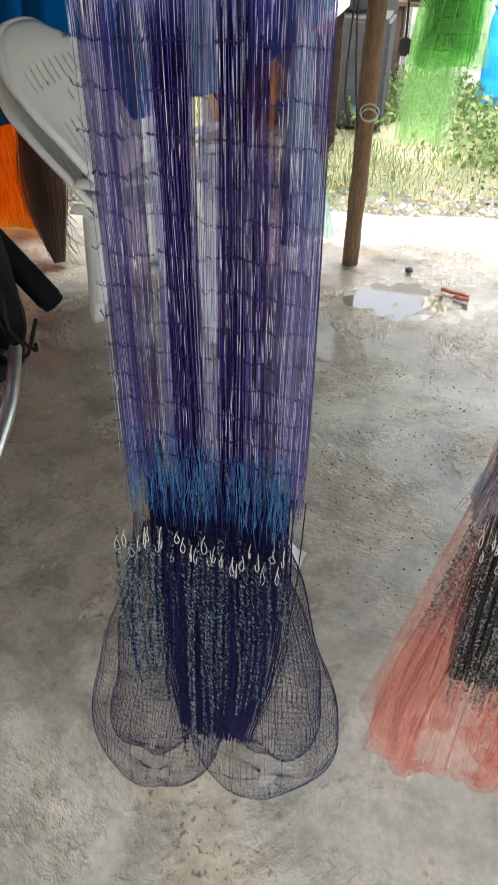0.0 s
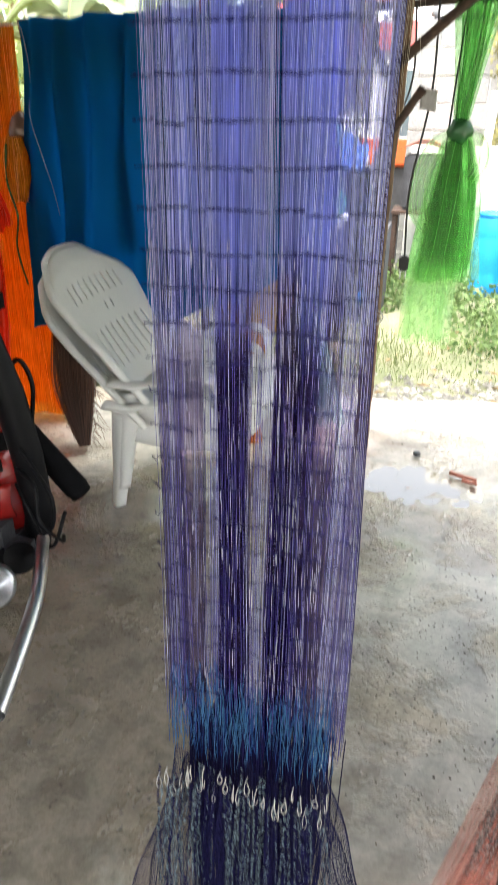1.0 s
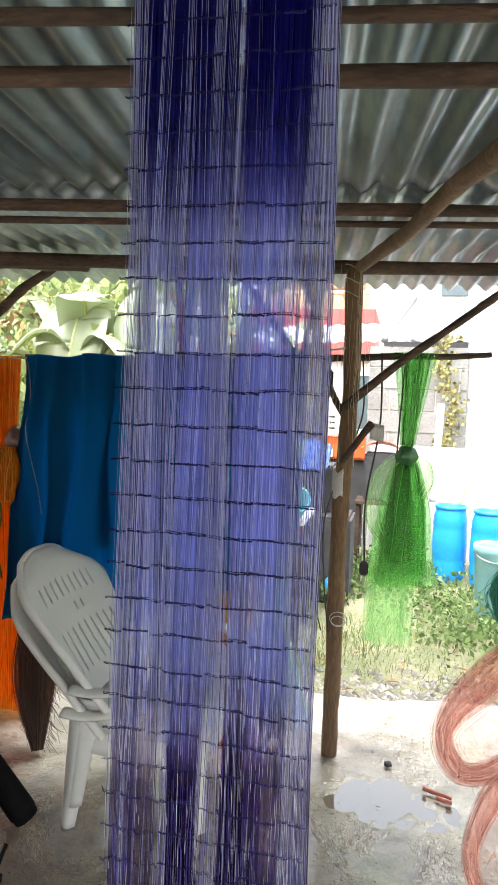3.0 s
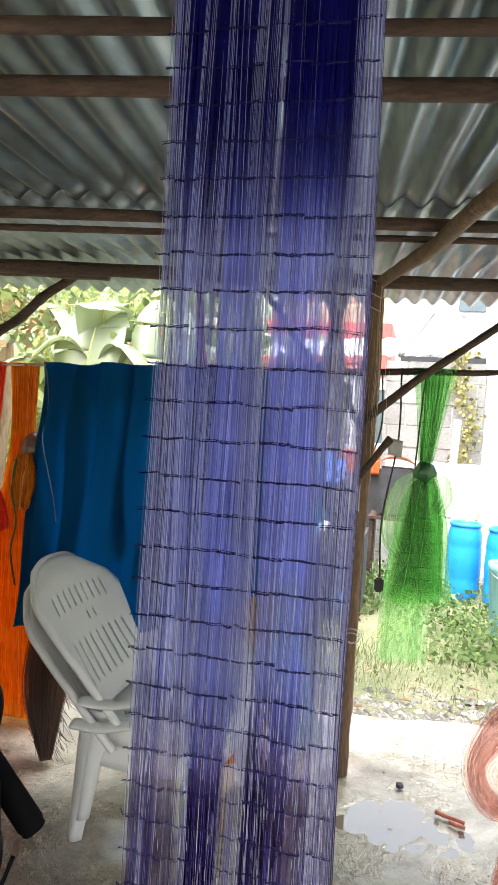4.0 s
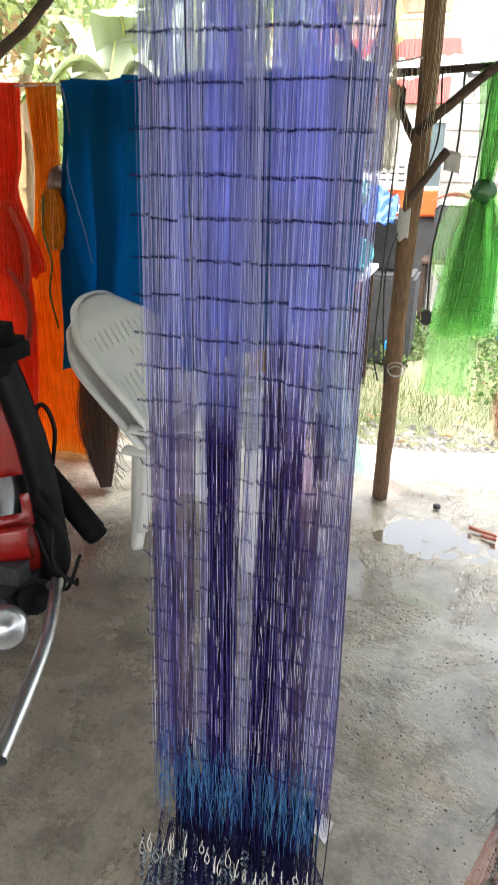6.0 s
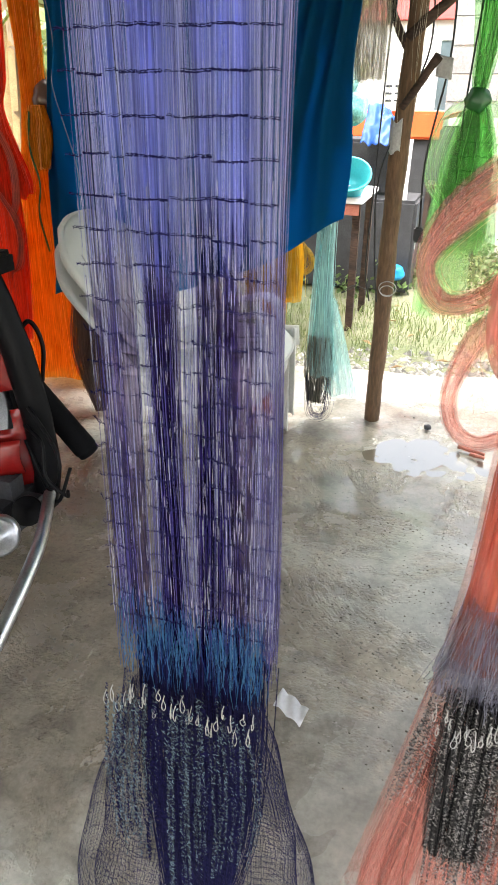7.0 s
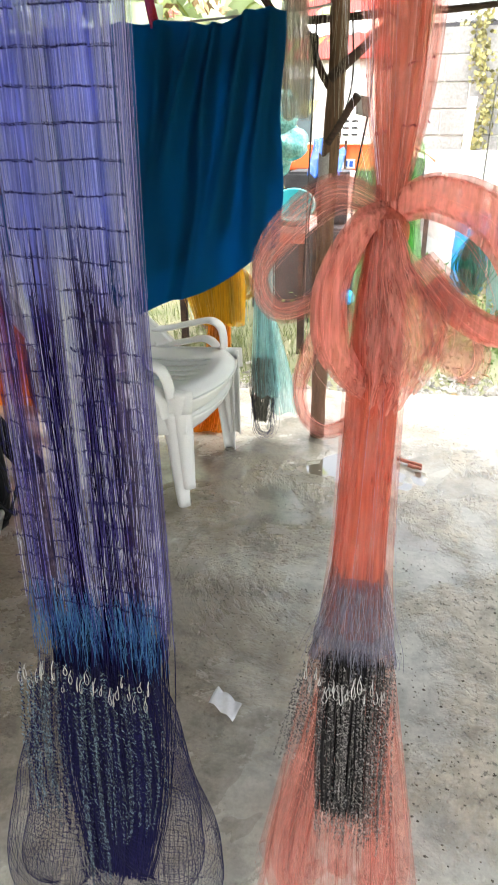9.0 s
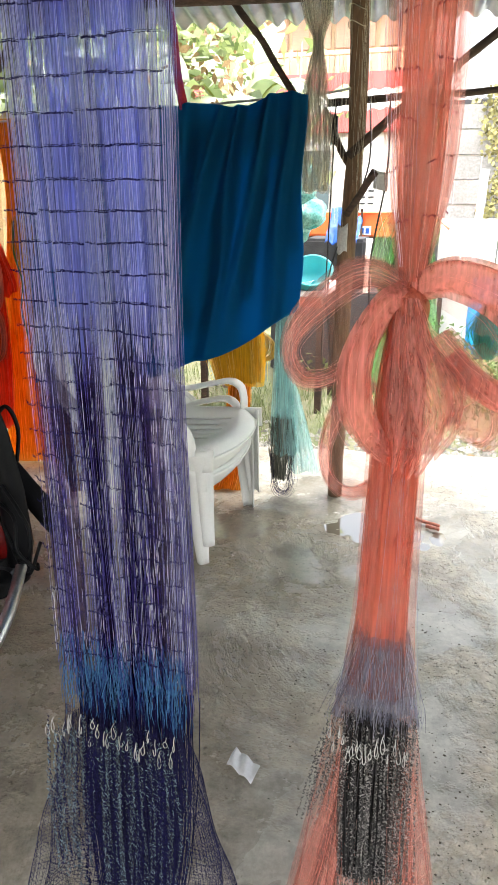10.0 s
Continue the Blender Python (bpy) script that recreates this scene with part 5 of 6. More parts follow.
def build_side_nets():
    s = hanging_net("scarlet_fishing_net", "scarlet red fishing net hung over the line with a knot halfway", [(-1.56, 2.77, 1.52), (-1.56, 2.76, 1.25), (-1.555, 2.74, 1.12), (-1.54, 2.70, 0.9), (-1.53, 2.70, 0.82)], [0.075, 0.06, 0.04, 0.12, 0.115], [0.03, 0.03, 0.03, 0.05, 0.05], 130, M_SCARLET_THREAD, M_SCARLET_FILM, 5, 0.0007)
    hanging_net("", "", [(-1.55, 2.70, 1.1), (-1.54, 2.68, 0.8), (-1.53, 2.67, 0.5), (-1.54, 2.67, 0.22)], [0.05, 0.085, 0.07, 0.05], [0.03, 0.04, 0.04, 0.03], 100, M_SCARLET_THREAD, M_SCARLET_FILM, 6, 0.0007, 1, s)
    for i, (pts, seed) in enumerate((([(-1.5, 2.66, 1.08), (-1.44, 2.65, 0.95), (-1.45, 2.65, 0.8), (-1.5, 2.66, 0.74)], 7), ([(-1.53, 2.65, 0.85), (-1.45, 2.64, 0.72), (-1.46, 2.64, 0.58), (-1.53, 2.65, 0.5)], 8))):
        strands("loop", bundle(pts, [0.01, 0.014, 0.014, 0.01], [0.008] * 4, 60, 30, seed, 0.2), 0.0009, M_SCARLET_THREAD, s)
    hanging_net("orange_fishing_net", "orange fishing net hanging from the line down to the floor", [(-1.40, 2.79, 1.52), (-1.40, 2.79, 1.2), (-1.42, 2.80, 0.8), (-1.43, 2.80, 0.4), (-1.43, 2.79, 0.03)], [0.065, 0.055, 0.105, 0.16, 0.18], [0.03, 0.03, 0.04, 0.05, 0.06], 140, M_ORANGE_THREAD, M_ORANGE_FILM, 9, 0.0007)
    t = hanging_net("brown_fishing_net", "dark brown bundled fishing net with a bristly foot", [(-1.285, 2.80, 1.53), (-1.28, 2.81, 1.3), (-1.26, 2.81, 0.9), (-1.20, 2.74, 0.5), (-1.14, 2.60, 0.25), (-1.07, 2.50, 0.02)], [0.035, 0.025, 0.04, 0.075, 0.082, 0.018], [0.02, 0.02, 0.03, 0.05, 0.06, 0.02], 420, M_BROWN_THREAD, None, 10, 0.0011)
    rng = np.random.default_rng(3)
    bris = []
    for i in range(260):
        u = rng.uniform()
        p = np.array([-1.19 + 0.09 * u + rng.uniform(-0.05, 0.07), 2.73 - 0.2 * u + rng.uniform(-0.05, 0.04), 0.48 - 0.40 * u])
        d = np.array([rng.normal(0.03, 0.03), rng.normal(0, 0.02), -rng.uniform(0.03, 0.09)])
        bris.append([p, p + d * 0.5 + rng.normal(0, 0.006, 3), p + d])
    strands("bristle", np.array(bris), 0.0009, M_BROWN_THREAD, t)
    knot_ball(t, (-1.33, 2.76, 1.17), 0.05, M_BROWN_THREAD, 1.0, 1.2)
    b = thing("orange_net_bundle", "orange tied net bundle hanging beside the scarlet net", "fishing net", "hanging nets")
    hanging_net("", "", [(-1.33, 2.69, 1.15), (-1.325, 2.68, 1.05), (-1.33, 2.68, 0.93)], [0.03, 0.055, 0.03], [0.02, 0.03, 0.02], 120, M_ORANGE_THREAD, M_ORANGE_FILM, 11, 0.001, 1, b)
    g = thing("hanging_rope", "thin dark green rope hanging by the orange net", "rope")
    wire("rope", [(-1.345, 2.66, 1.13), (-1.36, 2.66, 1.0), (-1.335, 2.66, 0.88), (-1.355, 2.66, 0.76), (-1.33, 2.66, 0.62)], 0.004, M_GREEN_DARK, g)


def build_front_nets():
    hanging_net("yellow_fishing_net", "golden yellow fishing net looped up under the blue cloth", [(-0.49, 2.84, 1.5), (-0.49, 2.84, 1.0), (-0.46, 2.83, 0.68), (-0.43, 2.82, 0.47)], [0.08, 0.09, 0.125, 0.10], [0.03, 0.03, 0.04, 0.03], 240, M_YELLOW_THREAD, M_YELLOW_FILM, 21, 0.0009)
    y = thing("yellow_net_coil", "coils of pale yellow netting hanging beside the orange net", "fishing net", "hanging nets")
    for i in range(5):
        cx, cz, r = -0.46 + 0.028 * i, 0.66 - 0.025 * (i % 3), 0.05 + 0.006 * (i % 2)
        a = np.linspace(0, 6.4, 30)
        strands("coil", bundle(np.stack([cx + r * np.sin(a), 2.90 + 0.01 * np.cos(a * 2) + 0.0 * a, cz - 1.9 * r * (1 - np.cos(a)) * 0.5 + 0.02], 1), [0.012] * 30, [0.01] * 30, 34, 40, 60 + i, 0.2), 0.0008, M_YELLOW_THREAD, y)
    o = hanging_net("orange_net_sack", "orange net hanging to the floor behind the chairs", [(-0.45, 2.93, 1.4), (-0.45, 2.92, 0.8), (-0.45, 2.88, 0.4), (-0.47, 2.80, 0.12), (-0.49, 2.77, 0.01)], [0.05, 0.045, 0.05, 0.075, 0.085], [0.03, 0.03, 0.03, 0.05, 0.06], 200, M_ORANGE_THREAD, M_ORANGE_FILM, 22, 0.0009)
    hanging_net("scarlet_net_end", "frayed scarlet net end hanging under the cloth", [(-0.40, 2.86, 1.3), (-0.395, 2.86, 0.9), (-0.375, 2.85, 0.66), (-0.355, 2.85, 0.55)], [0.02, 0.02, 0.025, 0.02], [0.015] * 4, 90, M_SCARLET_THREAD, None, 23, 0.0009)
    t = hanging_net("aqua_fishing_net", "pale aqua fishing net with a dark weighted foot", [(-0.215, 2.765, 1.5), (-0.215, 2.765, 1.0), (-0.22, 2.76, 0.6), (-0.215, 2.755, 0.35), (-0.205, 2.75, 0.2)], [0.03, 0.03, 0.036, 0.05, 0.055], [0.02, 0.02, 0.025, 0.03, 0.035], 150, M_AQUA_THREAD, M_AQUA_FILM, 24, 0.0006)
    strands("lead_line", bundle([(-0.222, 2.745, 0.36), (-0.222, 2.742, 0.2), (-0.225, 2.742, 0.08)], [0.045, 0.05, 0.032], [0.03, 0.03, 0.02], 110, 20, 25, 0.25), 0.0012, thread("dark_green_cord", (0.02, 0.035, 0.03), 0.1, pale=(0.25, 0.24, 0.18)), t)
    strands("foot_loop", bundle([(-0.255, 2.74, 0.2), (-0.245, 2.74, 0.05), (-0.21, 2.74, 0.02), (-0.18, 2.74, 0.06), (-0.175, 2.74, 0.2)], [0.018] * 5, [0.014] * 5, 26, 30, 26, 0.5), 0.0005, M_NAVY, t)
    hanging_net("", "", [(-0.19, 2.77, 0.5), (-0.16, 2.77, 0.3), (-0.13, 2.77, 0.12)], [0.02, 0.045, 0.06], [0.02, 0.03, 0.03], 60, M_AQUA_THREAD, M_AQUA_FILM, 27, 0.0005, 1, t)
    p = hanging_net("pale_fishing_net", "colourless nylon fishing net twisted and hung from the eave pole", [(-0.13, 2.79, 1.92), (-0.12, 2.78, 1.80), (-0.115, 2.77, 1.72), (-0.12, 2.77, 1.58), (-0.115, 2.77, 1.38), (-0.11, 2.77, 1.24)], [0.065, 0.045, 0.018, 0.045, 0.06, 0.05], [0.03, 0.03, 0.015, 0.03, 0.03, 0.03], 120, M_PALE_THREAD, M_PALE_FILM, 28, 0.0005)
    rng = np.random.default_rng(12)
    loose = []
    for i in range(26):
        x = rng.uniform(-0.07, 0.07)
        y0 = 2.77 + rng.uniform(-0.02, 0.03)
        z0, z1 = rng.uniform(1.6, 1.9), rng.uniform(1.05, 1.5)
        w = rng.normal(0, 0.006, 6).cumsum()
        loose.append(np.stack([x + w, np.full(6, y0), np.linspace(z0, z1, 6)], 1))
    strands("loose_thread", np.array(loose), 0.0006, M_PALE_THREAD, p)
    for z in np.linspace(1.78, 1.88, 3):
        a = np.linspace(0, 6.3, 30)
        strands("lashing", np.stack([0.012 + 0.036 * np.cos(a), 2.83 + 0.036 * np.sin(a), z + 0.01 * np.sin(2 * a)], 1)[None], 0.002, M_PALE_THREAD, p)
    for nm, a, b, seed in (("hanging_stick", (-0.47, 2.80, 1.93), (-0.195, 2.775, 1.56), 31), ("corner_brace", (-1.75, 2.86, 1.56), (-1.20, 2.80, 1.88), 32)):
        tagged(log(nm, a, b, 0.013 if seed == 31 else 0.022, 0.012 if seed == 31 else 0.018, seed=seed, bend=0.006), "slanting brown wooden stick tied under the eave pole", "stick")
    r = thing("red_rag", "narrow red and blue cloth strip hanging behind the purple net", "cloth")
    sheet("strip", lambda u, v: (-0.66 + 0.03 * u + 0.05 * v + 0.006 * math.sin(7 * v), 2.70 + 0.01 * math.sin(5 * u + 4 * v), 1.88 - 0.36 * v), 8, 20, mat("rag", (0.35, 0.02, 0.03), 0.9, tint=(0.05, 0.04, 0.3), scale=12), r, thick=0.002)


# ---- the motorbike ----
def build_motorbike():
    t = thing("motorbike", "red and black motorbike parked on the concrete floor", "motorbike", at=pose(-0.06, 0.0, 0.0))

    def edge_at(z):
        return float(np.interp(z, [0.05, 0.2, 0.378, 0.561, 0.717, 0.86], [-0.745, -0.713, -0.723, -0.754, -0.802, -0.862]))

    def shield(u, v):
        z = 0.14 + 0.68 * v
        return (edge_at(z) - 0.07 - 0.36 * u, 1.74 - 0.10 * math.sin(3.14 * min(1, u * 1.2)) + 0.02 * v, z)

    sheet("red_panel", shield, 20, 24, M_REDPAINT, t, thick=0.006, holes=lambda u, v: 0.06 + 0.25 * (0.45 - v) < u < 0.30 and 0.30 < v < 0.45)

    def border(u, v):
        z = 0.06 + 0.79 * v
        w = float(np.interp(v, [0.0, 0.12, 0.5, 0.85, 1.0], [0.03, 0.085, 0.09, 0.085, 0.06]))
        a = 3.14 * u
        return (edge_at(z) - w * (1 - math.cos(a)) * 0.5, 1.752 - 0.045 * math.sin(a), z + 0.012 * math.cos(a))

    sheet("black_edging", border, 16, 40, M_BLACK, t, thick=0.004)
    sheet("lower_stripe", lambda u, v: (-0.79 - 0.28 * u, 1.685 - 0.05 * math.sin(3.14 * u) - 0.015 * math.sin(3.14 * v), 0.215 + 0.105 * v - 0.03 * u), 12, 6, M_REDPAINT, t, thick=0.01)
    sheet("maker_bar", lambda u, v: (-0.845 - 0.05 * u, 1.664 - 0.02 * u, 0.50 + 0.010 * v), 4, 2, M_WHITE, t, "small white bar")
    bm = box(bmesh.new(), -1.15, -0.775, 1.62, 1.80, 0.745, 0.875, 0.045)
    part("seat", bm, M_RUBBER, t)
    bm = box(bmesh.new(), -1.0, -0.74, 1.56, 1.74, 0.035, 0.21, 0.06)
    part("engine", bm, M_DARK, t)
    # stubby black silencer
    a, b = Vector((-0.85, 1.83, 0.44)), Vector((-0.675, 1.86, 0.20))
    k = resample([tuple(a), tuple(a.lerp(b, 0.5)), tuple(a.lerp(b, 0.86)), tuple(a.lerp(b, 0.95)), tuple(b)], 24)
    v, f = tube_arrays(k[None], np.interp(np.linspace(0, 1, 24), [0, 0.6, 0.62, 0.84, 0.92, 0.97, 1], [0.036, 0.038, 0.034, 0.034, 0.029, 0.018, 0.001])[None], 16)
    raw("silencer", v, f, M_RUBBER, t)
    wire("brake_hose", [(-0.86, 1.80, 0.55), (-0.82, 1.84, 0.62), (-0.79, 1.85, 0.55), (-0.80, 1.84, 0.44)], 0.007, M_BLACK, t)
    # steel tube and foot rest along the side
    wire("side_tube", [(-0.49, 1.10, 0.145), (-0.545, 1.30, 0.16), (-0.60, 1.46, 0.17), (-0.70, 1.66, 0.17)], 0.018, M_STEEL, t, sides=12)
    bm = bmesh.new()
    lathe(bm, [(0.0, 0.010), (0.012, 0.010), (0.014, 0.006), (0.034, 0.006), (0.038, 0.003), (0.042, 0.003), (0.044, 0.0), (0.044, -0.03)], 32)
    bmesh.ops.transform(bm, matrix=pose(-0.74, 1.60, 0.14, 0, 62, -55), verts=bm.verts)
    part("clutch_cover", bm, M_BLACK, t)
    bm = bmesh.new()
    lathe(bm, [(0.0, 0.014), (0.022, 0.014), (0.026, 0.004), (0.046, 0.008), (0.054, 0.0), (0.056, -0.02), (0.05, -0.05)], 32)
    bmesh.ops.transform(bm, matrix=pose(-0.70, 1.42, 0.18, 0, 70, -60), verts=bm.verts)
    part("steel_cover", bm, M_STEEL, t, "dull silver engine cover")
    for pts in ([(-0.76, 1.70, 0.42), (-0.70, 1.68, 0.36), (-0.655, 1.66, 0.30), (-0.66, 1.65, 0.22), (-0.72, 1.66, 0.17)], [(-0.78, 1.70, 0.36), (-0.71, 1.67, 0.33), (-0.69, 1.64, 0.24), (-0.63, 1.64, 0.19), (-0.61, 1.62, 0.22)], [(-0.80, 1.72, 0.30), (-0.73, 1.68, 0.20), (-0.66, 1.64, 0.165), (-0.62, 1.66, 0.27)]):
        wire("hose", pts, 0.0055, M_BLACK, t, sides=8)
    for nm, y in (("front_wheel", 0.55), ("rear_wheel", 1.72)):
        bm = bmesh.new()
        lathe(bm, [(0.20, -0.035), (0.25, -0.045), (0.28, -0.025), (0.29, 0.0), (0.28, 0.025), (0.25, 0.045), (0.20, 0.035)], 40)
        bmesh.ops.transform(bm, matrix=pose(-1.02, y, 0.29, 0, 90, 0), verts=bm.verts)
        w = part(nm, bm, M_RUBBER, t)
        bm = bmesh.new()
        lathe(bm, [(0.0, 0.02), (0.05, 0.03), (0.06, 0.012), (0.19, 0.012), (0.205, 0.03), (0.205, -0.03), (0.19, -0.012), (0.0, -0.02)], 40)
        bmesh.ops.transform(bm, matrix=pose(-1.02, y, 0.29, 0, 90, 0), verts=bm.verts)
        part("rim", bm, M_STEEL, w)
    boxed("frame_spine", (-1.06, -0.98, 0.7, 1.7, 0.55, 0.62), M_BLACK, t, bevel=0.02)
    wire("fork", [(-1.02, 0.55, 0.29), (-1.02, 0.75, 0.9)], 0.02, M_STEEL, t, m=6, sides=10)


# ---- loose things on the floor ----
def build_floor_bits():
    p = thing("paper_scrap", "crumpled scrap of white paper on the floor", "paper")
    sheet("sheet", lambda u, v: (0.030 + 0.07 * u + 0.01 * v, 1.270 - 0.04 * u + 0.045 * v, 0.006 + 0.010 * abs(math.sin(6 * u + 2 * v)) + 0.004 * v), 10, 6, M_PAPER, p, thick=0.0008)
    s = thing("red_stick", "short reddish broken stick lying by the puddle", "stick")
    for a, b in (((0.355, 2.665, 0.012), (0.45, 2.625, 0.012)), ((0.40, 2.62, 0.01), (0.45, 2.60, 0.01))):
        v, f = log_mesh(a, b, 0.008, 0.006, 0.001, 4, 6, 8)
        raw("piece", v, f, M_BRICKRED, s)
    d = thing("dark_pebble", "small dark stone on the damp floor", "stone")
    knot_ball(d, (0.228, 2.80, 0.01), 0.016, M_DARK, 3.0, 0.6)
    rng = np.random.default_rng(5)
    verts, faces = [], []

    def chip(x, y, z, r):
        n0 = len(verts)
        a0 = rng.uniform(0, 6.28)
        for k in range(5):
            a = a0 + k * 1.257
            rr = r * rng.uniform(0.6, 1.2)
            verts.append((x + rr * math.cos(a), y + rr * 0.8 * math.sin(a), z))
        verts.append((x + rng.normal(0, r * 0.2), y, z + r * rng.uniform(0.5, 0.9)))
        faces.extend((n0 + k, n0 + (k + 1) % 5, n0 + 5) for k in range(5))

    for i in range(2400):
        q = rng.uniform()
        if q < 0.5:
            x, y = rng.normal(0.30, 0.22), rng.normal(1.85, 0.18)
        elif q < 0.8:
            x, y = rng.normal(0.55, 0.25), rng.normal(1.3, 0.2)
        else:
            x, y = rng.uniform(-1.2, 1.2), rng.uniform(0.7, 3.0)
        if y < 3.2:
            chip(x, y, 0.0, abs(rng.normal(0.0012, 0.0012)) + 0.0008)
    ob = tagged(raw("floor_grit", verts, faces, M_GRIT, smooth=False), "dark grit and crumbs scattered over the concrete", "grit", kind="stuff")
    verts, faces = [], []
    for i in range(2600):
        x = rng.uniform(-1.9, 2.3)
        y = floor_edge(x) + abs(rng.normal(0.12, 0.16))
        chip(x, y, ground_height(x, y) + 0.002 if y > 3.45 else -0.05, abs(rng.normal(0.012, 0.008)) + 0.004)
    tagged(raw("gravel", verts, faces, M_PEBBLE, smooth=False), "loose pale gravel along the broken edge of the slab", "gravel", kind="stuff")
    verts, faces = [], []
    for i in range(40):
        x, y = rng.uniform(-0.2, 1.3), rng.uniform(3.5, 4.8)
        z = ground_height(x, y) + 0.02
        a = rng.uniform(0, 6.28)
        l = rng.uniform(0.02, 0.05)
        n0 = len(verts)
        dx, dy = math.cos(a), math.sin(a)
        verts += [(x, y, z), (x + l * dx - 0.3 * l * dy, y + l * dy + 0.3 * l * dx, z + 0.012), (x + 2 * l * dx, y + 2 * l * dy, z + 0.004), (x + l * dx + 0.3 * l * dy, y + l * dy - 0.3 * l * dx, z + 0.012)]
        faces += [(n0, n0 + 1, n0 + 2), (n0, n0 + 2, n0 + 3)]
    tagged(raw("fallen_leaves", verts, faces, M_DRYLEAF, smooth=False), "dry brown fallen leaves among the weeds", "leaves", kind="stuff")


# ---- the yard ----
def build_grass():
    rng = np.random.default_rng(7)
    verts, faces = [], []
    for i in range(26000):
        x = rng.uniform(-3.2, 3.4)
        y = floor_edge(x) + 0.15 + abs(rng.normal(0, 1.4))
        if y > 6.6:
            continue
        dens = noise.noise(Vector((x * 1.3, y * 1.3, 5)))
        if dens < rng.uniform(-0.35, 0.3) and y < 5.4:
            continue
        h = rng.uniform(0.015, 0.065) * (1 + 0.7 * max(0, y - 4.0)) * (1.2 if x < 0.2 else 0.8)
        a = rng.uniform(0, 6.28)
        w = rng.uniform(0.001, 0.0032)
        lean = rng.uniform(0.2, 0.9) * h
        b = rng.uniform(0, 6.28)
        z = ground_height(x, y) - 0.005
        n0 = len(verts)
        cx, sy = math.cos(a) * w, math.sin(a) * w
        lx, ly = math.cos(b) * lean, math.sin(b) * lean
        verts += [(x - cx, y - sy, z), (x + cx, y + sy, z), (x + cx * 0.8 + lx * 0.4, y + sy * 0.8 + ly * 0.4, z + h * 0.65), (x - cx * 0.8 + lx * 0.4, y - sy * 0.8 + ly * 0.4, z + h * 0.65), (x + lx, y + ly, z + h)]
        faces += [(n0, n0 + 1, n0 + 2, n0 + 3), (n0 + 3, n0 + 2, n0 + 4)]
    tagged(raw("grass", verts, faces, M_GRASS, smooth=False), "patchy green weeds and grass in the yard", "grass", kind="stuff")
    verts, faces = [], []
    for i in range(5200):
        cl = rng.integers(0, 9)
        cx, cy = [(0.55, 5.2), (0.9, 4.9), (0.35, 5.8), (1.2, 5.4), (-0.1, 5.6), (-0.4, 5.2), (0.75, 4.5), (0.1, 6.2), (1.5, 4.7)][cl]
        x, y = rng.normal(cx, 0.2), rng.normal(cy, 0.2)
        z = ground_height(x, y) + abs(rng.normal(0.06, 0.07))
        r = rng.uniform(0.012, 0.03)
        n0 = len(verts)
        d = rng.normal(0, 1, (2, 3))
        p = d[0] / np.linalg.norm(d[0]) * r
        q = np.cross(p, d[1])
        q = q / (np.linalg.norm(q) + 1e-9) * r * 0.6
        c = np.array([x, y, z])
        verts += [tuple(c - p), tuple(c + q), tuple(c + p), tuple(c - q)]
        faces.append((n0, n0 + 1, n0 + 2, n0 + 3))
    tagged(raw("weeds", verts, faces, M_VINE, smooth=False), "low leafy weeds round the blue barrels", "weeds", kind="stuff")


def leaf_mesh(base, tip, width, droop, seed, folds=0.25, m=18, gaps=True):
    """A banana leaf: a long blade folded along its rib, its edge torn."""
    rng = np.random.default_rng(seed)
    base, tip = np.array(base, float), np.array(tip, float)
    mid = (base + tip) / 2 + np.array([0, 0, droop])
    rib = resample([base, mid, tip], m)
    tan = np.gradient(rib, axis=0)
    side = np.cross(tan, np.array([0, 0, 1.0]))
    side /= np.linalg.norm(side, axis=1, keepdims=True) + 1e-9
    up = np.cross(side, tan)
    up /= np.linalg.norm(up, axis=1, keepdims=True) + 1e-9
    verts, faces = [], []
    for s in (-1, 1):
        j = 0
        while j < m - 1:
            k = min(m - 1, j + int(rng.integers(4, 13)))
            tw = rng.uniform(-0.35, 0.1)
            n0 = len(verts)
            for i in range(j, k + 1):
                w = width * math.sin(math.pi * (0.08 + 0.9 * i / (m - 1))) ** 0.6
                shift = tan[i] * (0.6 * (k - i) / max(1, k - j) if gaps else 0)
                verts.append(tuple(rib[i]))
                verts.append(tuple(rib[i] + side[i] * s * w * 0.55 + up[i] * (folds * w * 0.4) + shift * 0.5))
                verts.append(tuple(rib[i] + side[i] * s * w + up[i] * (folds + tw) * w * 0.6 + shift))
            for i in range(k - j):
                for q in range(2):
                    a = n0 + i * 3 + q
                    faces.append((a, a + 1, a + 4, a + 3))
            j = k
    return verts, faces


